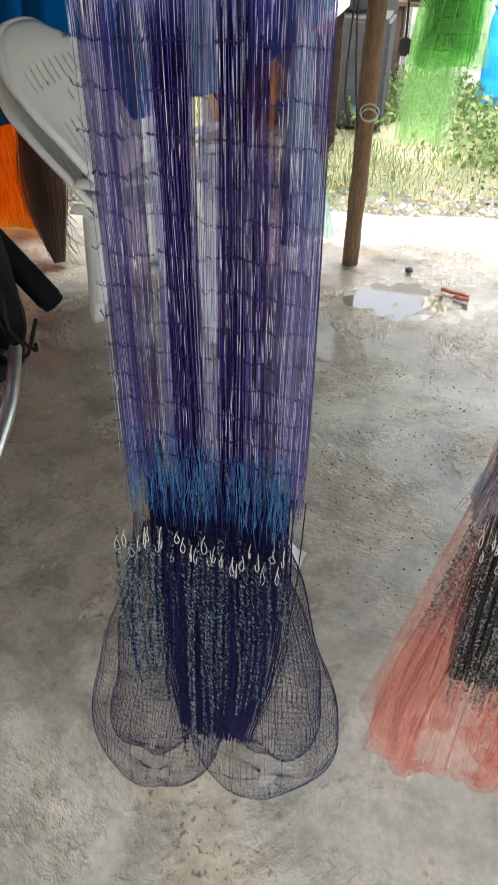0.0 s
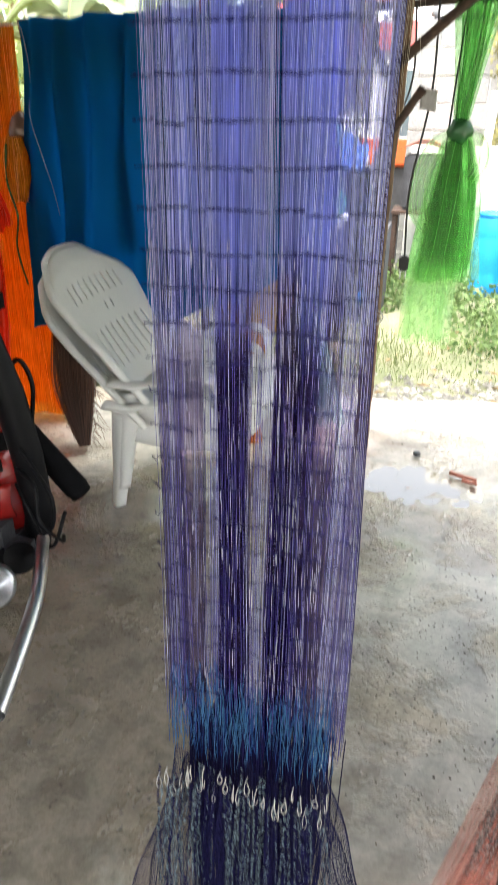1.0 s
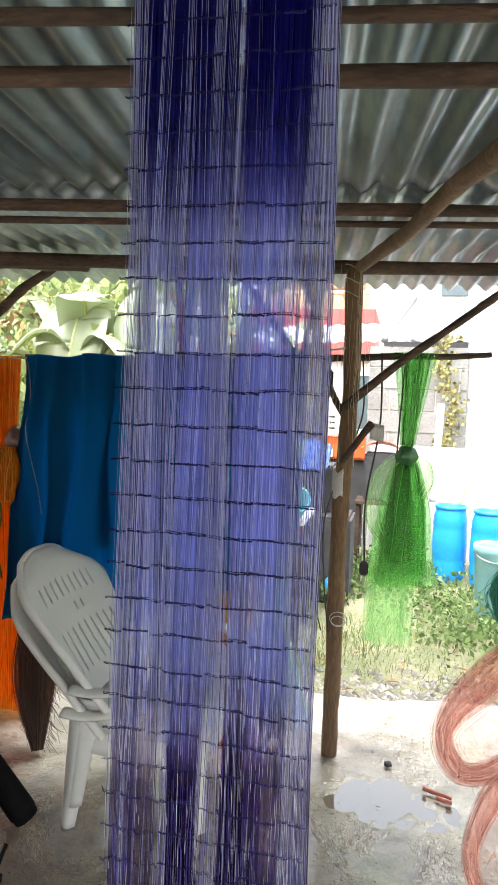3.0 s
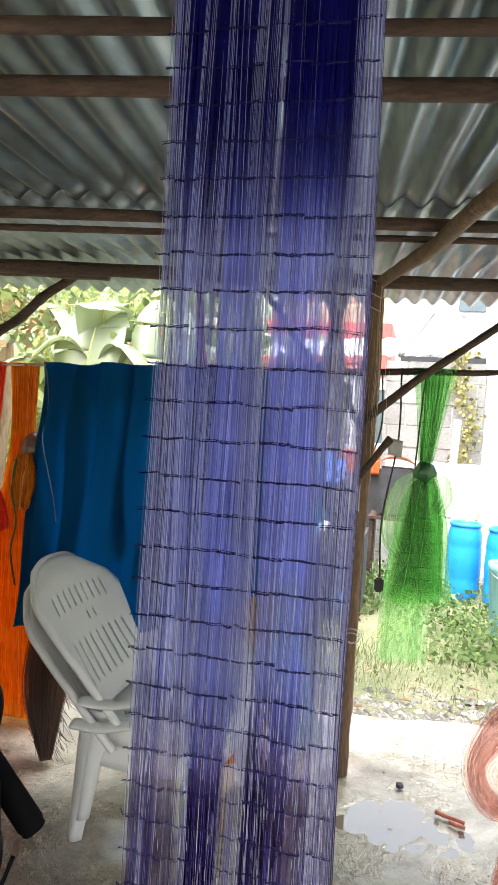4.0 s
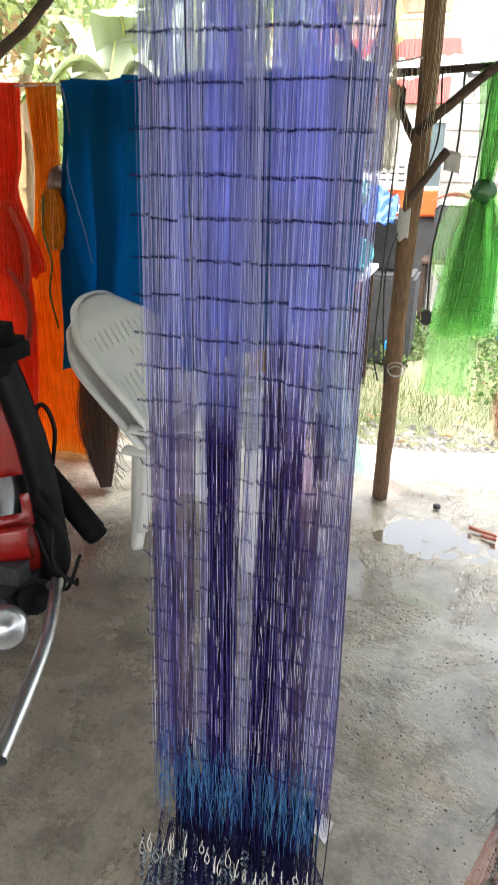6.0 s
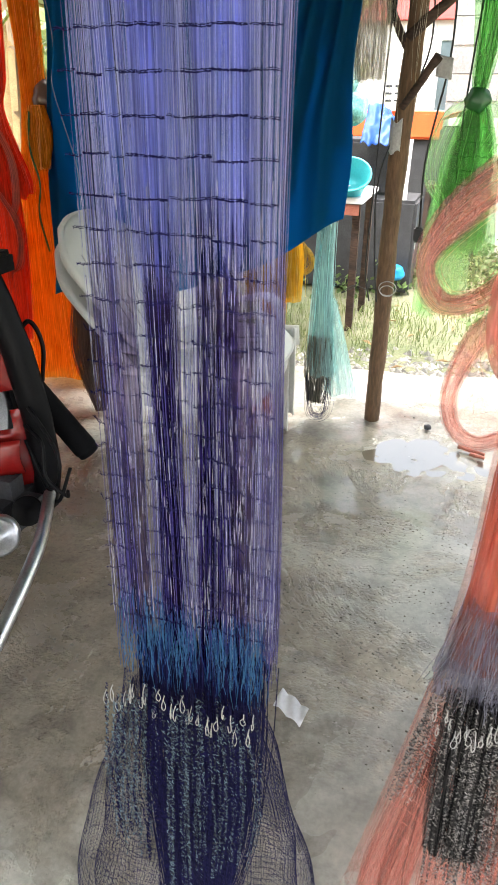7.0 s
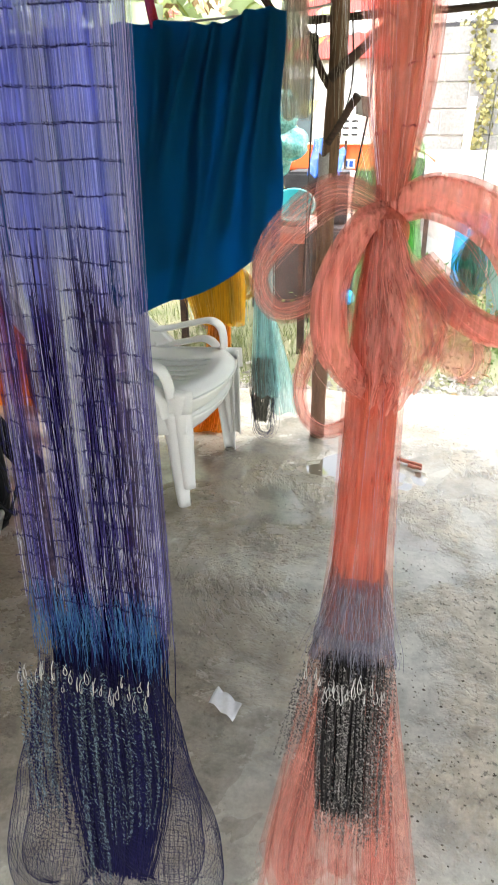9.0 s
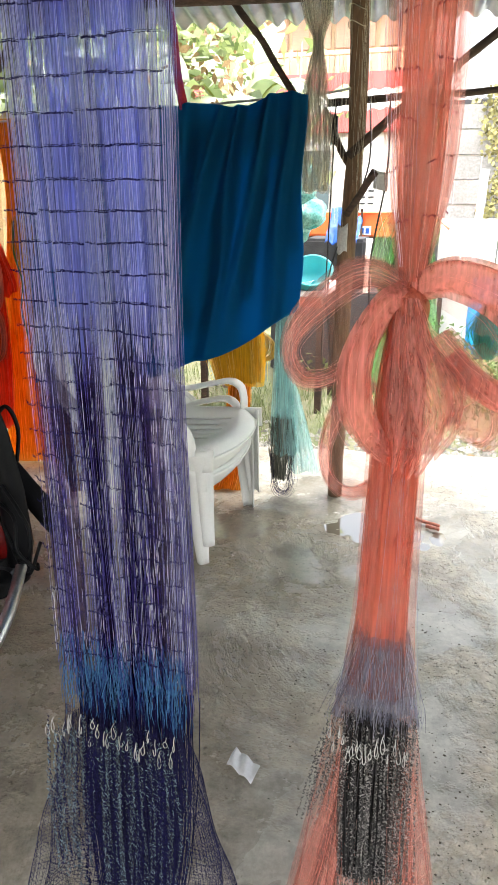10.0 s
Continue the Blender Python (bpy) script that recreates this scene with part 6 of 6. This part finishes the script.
def build_banana(at, leaves, seed, height, label):
    t = thing("banana_plant", label, "banana plant", "banana plants", at=pose(*at))
    v, f = log_mesh((0, 0, -0.02), (0.06, 0.02, height), 0.09, 0.06, 0.02, seed, 14, 18)
    raw("trunk", v, f, M_DRYSTALK, t)
    for i, (base, tip, w, droop) in enumerate(leaves):
        v, f = leaf_mesh(base, tip, w * 0.85, droop, seed * 10 + i, m=30)
        lf = raw("leaf", v, f, M_LEAF, t)
        s = lf.modifiers.new("thickness", "SOLIDIFY")
        s.thickness = 0.002
        rib = resample([base, ((base[0] + tip[0]) / 2, (base[1] + tip[1]) / 2, (base[2] + tip[2]) / 2 + droop - 0.008), tip], 16)
        strands("leaf_rib", rib[None], np.linspace(0.012, 0.003, 16)[None], M_RIB, lf, sides=6)
    for i in range(3):
        v, f = leaf_mesh((0.02, 0, height * 0.9), (0.25 * math.cos(i * 2.1 + seed), 0.2 * math.sin(i * 2.1 + seed), height * 0.35), 0.06, 0.12, seed * 7 + i, 0.6)
        raw("dry_leaf", v, f, M_DRYLEAF, t, "hanging withered brown leaf")
    return t


def build_plants():
    build_banana((-1.95, 4.1, -0.06), [((0.05, 0, 1.75), (0.75, -0.15, 1.75), 0.24, 0.22), ((0.05, 0, 1.75), (-0.65, -0.1, 1.85), 0.22, 0.25), ((0.05, 0, 1.7), (0.35, -0.35, 1.35), 0.22, 0.25), ((0.05, 0, 1.8), (0.5, 0.4, 2.25), 0.2, 0.2), ((0.05, 0, 1.8), (-0.4, 0.3, 2.3), 0.2, 0.15), ((0, 0, 1.6), (-0.5, -0.3, 1.3), 0.18, 0.2)], 3, 1.75, "banana plant with broad torn pale green leaves")
    build_banana((-1.05, 4.6, -0.06), [((0.05, 0, 1.6), (0.6, -0.2, 1.75), 0.2, 0.22), ((0.05, 0, 1.65), (-0.45, -0.3, 1.7), 0.24, 0.28), ((0.05, 0, 1.6), (0.05, -0.5, 1.5), 0.25, 0.25), ((0.05, 0, 1.7), (0.2, 0.4, 2.3), 0.2, 0.1), ((0.05, 0, 1.7), (-0.5, 0.2, 2.25), 0.2, 0.1), ((0, 0, 1.5), (0.3, -0.1, 1.2), 0.14, 0.1)], 4, 1.6, "banana plant with broad torn pale green leaves")
    build_banana((-1.5, 3.75, -0.06), [((0.0, 0, 1.45), (0.45, -0.25, 1.5), 0.2, 0.25), ((0.0, 0, 1.45), (-0.4, -0.25, 1.55), 0.2, 0.25), ((0.0, 0, 1.5), (0.6, 0.2, 1.95), 0.2, 0.15), ((0.0, 0, 1.5), (-0.5, 0.2, 2.0), 0.18, 0.15), ((0.0, 0, 1.5), (0.1, -0.3, 1.9), 0.18, 0.2), ((0.0, -0.05, 1.98), (-0.03, -0.28, 1.32), 0.27, 0.06), ((0.35, 0.0, 2.0), (0.42, -0.22, 1.4), 0.2, 0.05)], 6, 1.45, "banana plant with a withered stalk and torn leaves")
    build_banana((-2.9, 4.8, -0.06), [((0.05, 0, 1.9), (0.7, -0.3, 1.9), 0.22, 0.22), ((0.05, 0, 1.9), (-0.5, -0.3, 1.9), 0.22, 0.22), ((0.05, 0, 1.9), (0.3, 0.2, 2.6), 0.2, 0.1), ((0.05, 0, 1.8), (0.2, -0.5, 1.6), 0.2, 0.2)], 5, 1.85, "banana plant with broad torn pale green leaves")
    t = thing("young_banana_shoot", "young pale green shoot with upright blades by the white wall", "plant")
    for i, (tip, w) in enumerate((((0.12, 0.0, 0.62), 0.05), ((-0.05, 0.05, 0.55), 0.045), ((0.2, 0.05, 0.4), 0.04), ((-0.14, 0.0, 0.3), 0.035), ((0.05, -0.1, 0.42), 0.04))):
        v, f = leaf_mesh((0.68, 6.3, 0.15), (0.68 + tip[0], 6.3 + tip[1], 0.15 + tip[2]), w, 0.02, 50 + i, 0.4, 12, False)
        raw("blade", v, f, M_LEAF, t)
    rng = np.random.default_rng(17)
    verts, faces = [], []
    for i in range(420):
        z = rng.uniform(0.9, 2.0)
        x = 0.59 + 0.06 * math.sin(z * 6) + rng.normal(0, 0.055)
        y = 6.52 - abs(rng.normal(0, 0.04))
        r = rng.uniform(0.012, 0.026)
        n0 = len(verts)
        a, b = rng.uniform(0, 6.28), rng.uniform(-0.6, 0.6)
        p = np.array([math.cos(a) * r, b * r, math.sin(a) * r])
        q = np.array([-math.sin(a) * r * 0.7, b * r, math.cos(a) * r * 0.7])
        c = np.array([x, y, z])
        verts += [tuple(c - p), tuple(c + q), tuple(c + p), tuple(c - q)]
        faces.append((n0, n0 + 1, n0 + 2, n0 + 3))
    tagged(raw("climbing_vine", verts, faces, M_DRYVINE, smooth=False), "half withered creeper climbing the block wall", "vine", kind="stuff")


def build_thicket():
    """Far greenery behind the banana plants, and a tangle of vine among them."""
    rng = np.random.default_rng(23)
    for name, label, material, n in (("leaf_tangle", "tangle of pale vine leaves over the banana plants", M_FARLEAF, 2600), ("withered_tangle", "withered brown leaves caught in the banana plants", M_DRYLEAF, 500)):
        verts, faces = [], []
        for i in range(n):
            cx = rng.uniform(-2.8, -0.75)
            c = np.array([cx, rng.normal(3.95, 0.15), rng.normal(1.98 + 0.12 * math.sin(cx * 5), 0.13) - (0.2 if material is M_DRYLEAF else 0)])
            r = rng.uniform(0.015, 0.045)
            d = rng.normal(0, 1, (2, 3))
            p = d[0] / np.linalg.norm(d[0]) * r
            q = np.cross(p, d[1])
            q = q / (np.linalg.norm(q) + 1e-9) * r * 0.5
            n0 = len(verts)
            verts += [tuple(c - p), tuple(c + q), tuple(c + p), tuple(c - q)]
            faces.append((n0, n0 + 1, n0 + 2, n0 + 3))
        tagged(raw(name, verts, faces, material, smooth=False), label, "vine", kind="stuff")
    verts, faces = [], []
    for i in range(9000):
        cl = rng.integers(0, 14)
        cx, cy, cz = -7.5 + 0.42 * cl, 7.2 + 0.8 * math.sin(cl * 2.2), 1.3 + 0.7 * math.sin(cl * 1.7)
        c = np.array([rng.normal(cx, 0.55), rng.normal(cy, 0.5), abs(rng.normal(cz, 0.8))])
        r = rng.uniform(0.05, 0.16)
        d = rng.normal(0, 1, (2, 3))
        p = d[0] / np.linalg.norm(d[0]) * r
        q = np.cross(p, d[1])
        q = q / (np.linalg.norm(q) + 1e-9) * r * 0.45
        n0 = len(verts)
        verts += [tuple(c - p), tuple(c + q), tuple(c + p), tuple(c - q)]
        faces.append((n0, n0 + 1, n0 + 2, n0 + 3))
    tagged(raw("thicket", verts, faces, M_FARLEAF, smooth=False), "pale sunlit thicket of leaves beyond the yard", "bushes", kind="stuff")


def build_barrels():
    def barrel(x, y, r, h, material, label):
        t = thing("plastic_barrel", label, "barrel", "blue barrels", at=pose(x, y, -0.06))
        bm = bmesh.new()
        lathe(bm, [(0.0, 0.0), (r * 0.9, 0.0), (r * 0.97, h * 0.05), (r, h * 0.25), (r * 0.97, h * 0.28), (r, h * 0.31), (r * 1.03, h * 0.5), (r, h * 0.68), (r * 0.97, h * 0.71), (r, h * 0.74), (r * 0.97, h * 0.86), (r * 0.88, h * 0.93), (r * 0.86, h * 0.97), (r * 0.8, h * 0.97), (r * 0.78, h * 0.4), (0, h * 0.4)])
        part("body", bm, material, t)
        bm = bmesh.new()
        lathe(bm, [(r * 0.86, h * 0.955), (r * 0.93, h * 0.96), (r * 0.94, h * 0.99), (r * 0.9, h), (r * 0.8, h), (r * 0.8, h * 0.96)])
        part("rim", bm, material, t)

    barrel(0.64, 6.0, 0.135, 0.62, M_BARREL, "blue plastic barrel standing among weeds")
    barrel(0.93, 5.85, 0.14, 0.62, M_BARREL, "blue plastic barrel standing among weeds")
    barrel(1.1, 5.1, 0.15, 0.48, M_BARREL, "blue plastic barrel beside a pale bucket")
    t = thing("pale_bucket", "pale grey-blue plastic bucket among weeds", "bucket", at=pose(0.85, 5.0, -0.06))
    bm = bmesh.new()
    lathe(bm, [(0.0, 0.02), (0.085, 0.0), (0.092, 0.02), (0.118, 0.46), (0.128, 0.47), (0.128, 0.51), (0.118, 0.52), (0.112, 0.5), (0.09, 0.05), (0, 0.04)])
    part("body", bm, M_BUCKET, t)
    wire("handle", [(-0.125, 0, 0.48), (-0.09, -0.09, 0.44), (0, -0.13, 0.42), (0.09, -0.09, 0.44), (0.125, 0, 0.48)], 0.004, M_STEEL, t)


def build_buildings():
    t = thing("apartment_building", "white and red building with a cream balcony storey across the yard", "building", at=None)
    boxed("wall", (-5.2, 1.2, 12.0, 14.0, -0.1, 2.05), M_WHITE, t, bevel=0)
    boxed("red_fascia", (-5.2, -0.30, 11.9, 14.0, 2.054, 2.9), M_REDWALL, t, bevel=0.01)
    boxed("upper_wall", (-5.2, -0.42, 12.4, 14.0, 2.904, 3.99), M_CREAM, t, bevel=0)
    for i in range(29):
        x = -5.1 + 0.16 * i
        boxed("baluster", (x, x + 0.03, 11.98, 12.03, 2.9, 3.15), M_CREAM, t, bevel=0)
    boxed("balcony_rail", (-5.2, -0.42, 11.96, 12.05, 3.154, 3.22), M_CREAM, t, bevel=0.01)
    for i in range(13):
        x = -5.0 + 0.35 * i
        boxed("louvre", (x, x + 0.28, 12.33, 12.396, 3.3, 3.95), M_LOUVRE, t, bevel=0.01)
    boxed("red_roof", (-5.4, -0.30, 11.6, 14.2, 4.0, 4.25), M_REDWALL, t, bevel=0.02)
    for i, x in enumerate((-4.6, -2.7, -0.6)):
        w = boxed("window", (x, x + 0.9, 11.95, 11.996, 0.9, 1.8), M_WINDOW, t, bevel=0)
        boxed("window_frame", (x - 0.06, x + 0.96, 11.93, 11.948, 1.8, 1.87), M_WHITE, w, bevel=0)
        boxed("window_frame", (x - 0.06, x + 0.96, 11.93, 11.948, 0.83, 0.9), M_WHITE, w, bevel=0)
    a = thing("white_awning", "white sheet-metal awning sloping down over the yard", "awning", at=None)
    sheet("sheet", lambda u, v: (-3.6 + 4.2 * u, 9.0 + 1.2 * v, 1.98 + 0.18 * u + 0.35 * v + 0.012 * math.sin(u * 160)), 160, 4, M_WHITE, a, thick=0.004)
    for x in (-3.4, -1.6, 0.3):
        wire("prop", [(x, 9.05, -0.08), (x, 9.05, 2.0 + 0.04 * (x + 3.6))], 0.03, M_STEEL, a, m=4, sides=8)
    g = thing("grey_house", "low house with a grey sheet roof and dark eaves", "house", at=None)
    boxed("wall", (0.25, 3.5, 7.9, 10.0, -0.1, 1.95), M_BLOCK, g, bevel=0)
    sheet("roof", lambda u, v: (0.02 + 0.30 * v + 3.6 * u, 7.3 + 2.2 * v, 2.0 + 0.72 * v + 0.012 * math.sin(u * 200)), 200, 6, M_GREYROOF, g, thick=0.006)
    boxed("eave_board", (0.0, 3.6, 7.28, 7.33, 1.93, 1.985), M_DARK, g, bevel=0.004)
    log("barge_board", (0.0, 7.3, 2.0), (0.30, 9.5, 2.74), 0.035, 0.035, M_GREYROOF, g, bend=0.0, seed=3)
    boxed("upper_wall", (0.5, 3.5, 9.4, 10.0, 1.954, 3.6), M_WHITE, g, bevel=0)
    boxed("small_window", (0.62, 0.95, 9.37, 9.396, 2.75, 3.1), M_WINDOW, g, bevel=0.004)
    b = thing("block_wall", "grey concrete block wall with a creeper", "wall", kind="structure")
    z = -0.06
    row = 0
    while z < 1.75:
        x = -0.1 - (0.2 if row % 2 else 0)
        while x < 0.76:
            boxed("block", (max(x, -0.1), min(x + 0.39, 0.765), 6.56 + 0.004 * (row % 2), 6.7, z, z + 0.185), M_BLOCK, b, bevel=0.006)
            x += 0.4
        z += 0.195
        row += 1
    boxed("mortar_core", (-0.1, 0.765, 6.575, 6.69, -0.06, 1.74), M_WALL, b, bevel=0)
    w = boxed("wall_white", (0.77, 4.5, 6.6, 6.8, -0.1, 2.25), M_WHITE, bevel=0.01)
    tagged(w, "bright white painted garden wall", "wall", kind="structure")
    lw = boxed("wall_low", (-0.05, 0.766, 6.42, 6.5, -0.1, 1.0), M_WHITE, bevel=0.01)
    tagged(lw, "low white painted wall before the block wall", "wall", kind="structure")
    p = thing("plastic_gutter", "length of grey-white gutter leaning by the wall", "gutter")
    log("pipe", (0.50, 6.2, 0.55), (0.53, 6.25, 1.38), 0.03, 0.034, M_WHITE, p, bend=0.0, seed=5)
    q = thing("white_pipe", "upright white plastic pipe in the weeds", "pipe")
    log("pipe", (-0.215, 5.1, -0.06), (-0.20, 5.1, 0.92), 0.026, 0.026, M_WHITE, q, bend=0.0, seed=6)


def build_yard_things():
    t = thing("market_table", "low table covered in plastic with household things", "table")
    boxed("tabletop", (-1.15, -0.30, 4.05, 4.6, 0.66, 0.69), M_PAPER, t)
    boxed("table_skirt", (-1.13, -0.32, 4.06, 4.07, 0.60, 0.655), M_BRICKRED, t, "red and white checked edge", bevel=0.002)
    for x in (-1.1, -0.36):
        for y in (4.1, 4.54):
            boxed("leg", (x, x + 0.04, y, y + 0.04, -0.07, 0.659), M_LOG, t)
    b = thing("turquoise_basin", "round turquoise plastic basin leaning on the table", "basin", at=pose(-0.41, 4.18, 0.72, 38, 8, 0))
    bm = bmesh.new()
    lathe(bm, [(0.0, 0.006), (0.08, 0.0), (0.09, 0.01), (0.115, 0.10), (0.125, 0.104), (0.125, 0.11), (0.112, 0.11), (0.086, 0.016), (0, 0.014)])
    part("body", bm, M_TEAL, b)
    b2 = thing("white_basin", "white plastic basin on the table", "basin", at=pose(-0.50, 4.15, 0.69))
    bm = bmesh.new()
    lathe(bm, [(0.0, 0.004), (0.07, 0.0), (0.10, 0.045), (0.108, 0.05), (0.1, 0.05), (0.068, 0.01), (0, 0.01)])
    part("body", bm, M_PAPER, b2)
    g = thing("teal_net_bag", "clear plastic bag stuffed with teal netting, hanging", "bag")
    for k, (cx, cz, r) in enumerate(((-0.46, 1.26, 0.115), (-0.41, 1.12, 0.10), (-0.47, 1.04, 0.08))):
        bm = bmesh.new()
        bmesh.ops.create_icosphere(bm, subdivisions=4, radius=r)
        for v in bm.verts:
            v.co *= 1 + 0.22 * noise.noise(v.co * 14 + Vector((k, 0, 0))) + 0.08 * noise.noise(v.co * 45)
            v.co += Vector((cx, 4.0, cz))
        for f in bm.faces:
            f.smooth = True
        part("bulge", bm, M_TEALNET, g)
    wire("tie", [(-0.48, 4.0, 1.33), (-0.475, 4.0, 1.5), (-0.46, 4.02, 1.95)], 0.004, M_TWINE, g)
    p = thing("blue_tarpaulin", "crumpled blue tarpaulin over stacked goods", "tarpaulin")
    sheet("sheet", lambda u, v: (-0.50 + 0.22 * u, 5.0 + 0.25 * v + 0.02 * math.sin(9 * u), 0.89 + 0.18 * v + 0.05 * math.sin(3 * u + 1) * v + 0.03 * noise.noise(Vector((u * 6, v * 6, 0)))), 24, 16, M_TARP, p, thick=0.002)
    s = thing("goods_stack", "dark stacked boxes and clutter under the tarpaulin", "boxes")
    boxed("box", (-0.9, -0.1, 5.05, 5.5, -0.06, 0.55), M_DARK, s, bevel=0.02)
    boxed("box", (-0.7, -0.25, 5.25, 5.6, 0.554, 0.9), M_DARK, s, bevel=0.02)
    o = thing("orange_stall", "orange painted stall counter with a lettered white panel", "stall")
    boxed("counter", (-1.3, 0.02, 7.0, 7.3, 0.80, 1.02), M_ORANGE, o, bevel=0.02)
    boxed("base", (-1.28, 0.0, 7.05, 7.28, -0.07, 0.796), M_DARK, o, bevel=0.01)
    boxed("panel", (-0.66, -0.44, 6.985, 6.996, 0.82, 0.90), M_WHITE, o, bevel=0)
    for i in range(4):
        boxed("letter_bar", (-0.64 + 0.05 * i, -0.607 + 0.05 * i, 6.978, 6.983, 0.835, 0.885), M_TARP, o, bevel=0)
    n = thing("notice_board", "white notice with dark lines of writing", "sign")
    boxed("board", (-0.66, -0.40, 6.94, 6.955, 1.06, 1.26), M_WHITE, n, bevel=0)
    boxed("stick", (-0.54, -0.52, 6.957, 6.975, 0.80, 1.06), M_LOG, n, bevel=0)
    for r in range(3):
        for k in range(3):
            boxed("writing_bar", (-0.64 + 0.08 * k, -0.585 + 0.08 * k, 6.934, 6.938, 1.21 - 0.055 * r, 1.225 - 0.055 * r), M_DARK, n, bevel=0)
    u = thing("orange_cover", "orange plastic cover on dark crates by the wall", "cover")
    sheet("cover", lambda a, b: (-0.12 + 0.42 * a, 6.0 + 0.3 * b, 0.98 + 0.10 * math.sin(3.14 * a) * math.sin(1.57 + b) - 0.05 * a), 16, 8, M_ORANGE, u, thick=0.004)
    boxed("crate", (-0.08, 0.22, 6.02, 6.25, 0.55, 0.95), M_DARK, u, bevel=0.02)
    boxed("table_top", (-0.14, 0.30, 5.98, 6.32, 0.52, 0.546), M_LOG, u, bevel=0.004)
    for lx, ly in ((-0.13, 6.0), (0.26, 6.0), (-0.13, 6.28), (0.26, 6.28)):
        boxed("table_leg", (lx, lx + 0.03, ly, ly + 0.03, -0.08, 0.518), M_LOG, u, bevel=0.003)
    bb = thing("blue_bag", "small blue plastic bag in the weeds", "bag")
    knot_ball(bb, (-0.2, 5.0, 0.09), 0.07, M_BARREL, 6.0, 0.8)
    gn = thing("green_net_ball", "bundle of bright green netting hanging behind the coral net", "fishing net", "hanging nets")
    strands("strand", bundle([(0.524, 2.2, 0.94), (0.528, 2.2, 0.865), (0.524, 2.2, 0.785)], [0.015, 0.052, 0.02], [0.015, 0.04, 0.02], 160, 18, 71, 0.35), 0.0012, M_TEALTHREAD, gn)
    wire("cord", [(0.524, 2.2, 0.94), (0.527, 2.2, 1.3), (0.54, 2.2, 1.92)], 0.002, M_TWINE, gn)


M_GREEN_DARK = thread("dark_green_cord", (0.02, 0.11, 0.03), 0.2, gloss=0.02)
M_GRIT = mat("grit", (0.15, 0.13, 0.10), 0.95, vary=0.4, random=0.5)
M_DRYSTALK = mat("banana_stalk", (0.42, 0.30, 0.2), 0.9, vary=0.35, scale=10, fine=60, stretch=(1, 1, 0.2), bump=0.5)
M_FARLEAF = thread("far_leaf", (0.2, 0.3, 0.08), 0.5, 0.5, 0.4, pale=(0.45, 0.52, 0.2))
M_RIB = mat("leaf_rib", (0.45, 0.5, 0.18), 0.6, vary=0.15)
M_DRYVINE = mat("dry_vine_leaf", (0.26, 0.24, 0.09), 0.8, vary=0.3, random=0.6)
M_LOUVRE = mat("orange_louvre", (0.66, 0.47, 0.34), 0.7, vary=0.15, stretch=(1, 1, 12))
M_WINDOW = mat("window_glass", (0.12, 0.16, 0.18), 0.1, vary=0.2)
M_TEALNET = mat("teal_netting", (0.05, 0.28, 0.26), 0.25, vary=0.5, scale=18, fine=90, tint=(0.25, 0.5, 0.46))
M_TEALTHREAD = thread("teal_thread", (0.05, 0.42, 0.3), 0.4)

build_green_net()
build_side_nets()
build_front_nets()
build_motorbike()
build_floor_bits()
build_grass()
build_plants()
build_thicket()
build_barrels()
build_buildings()
build_yard_things()
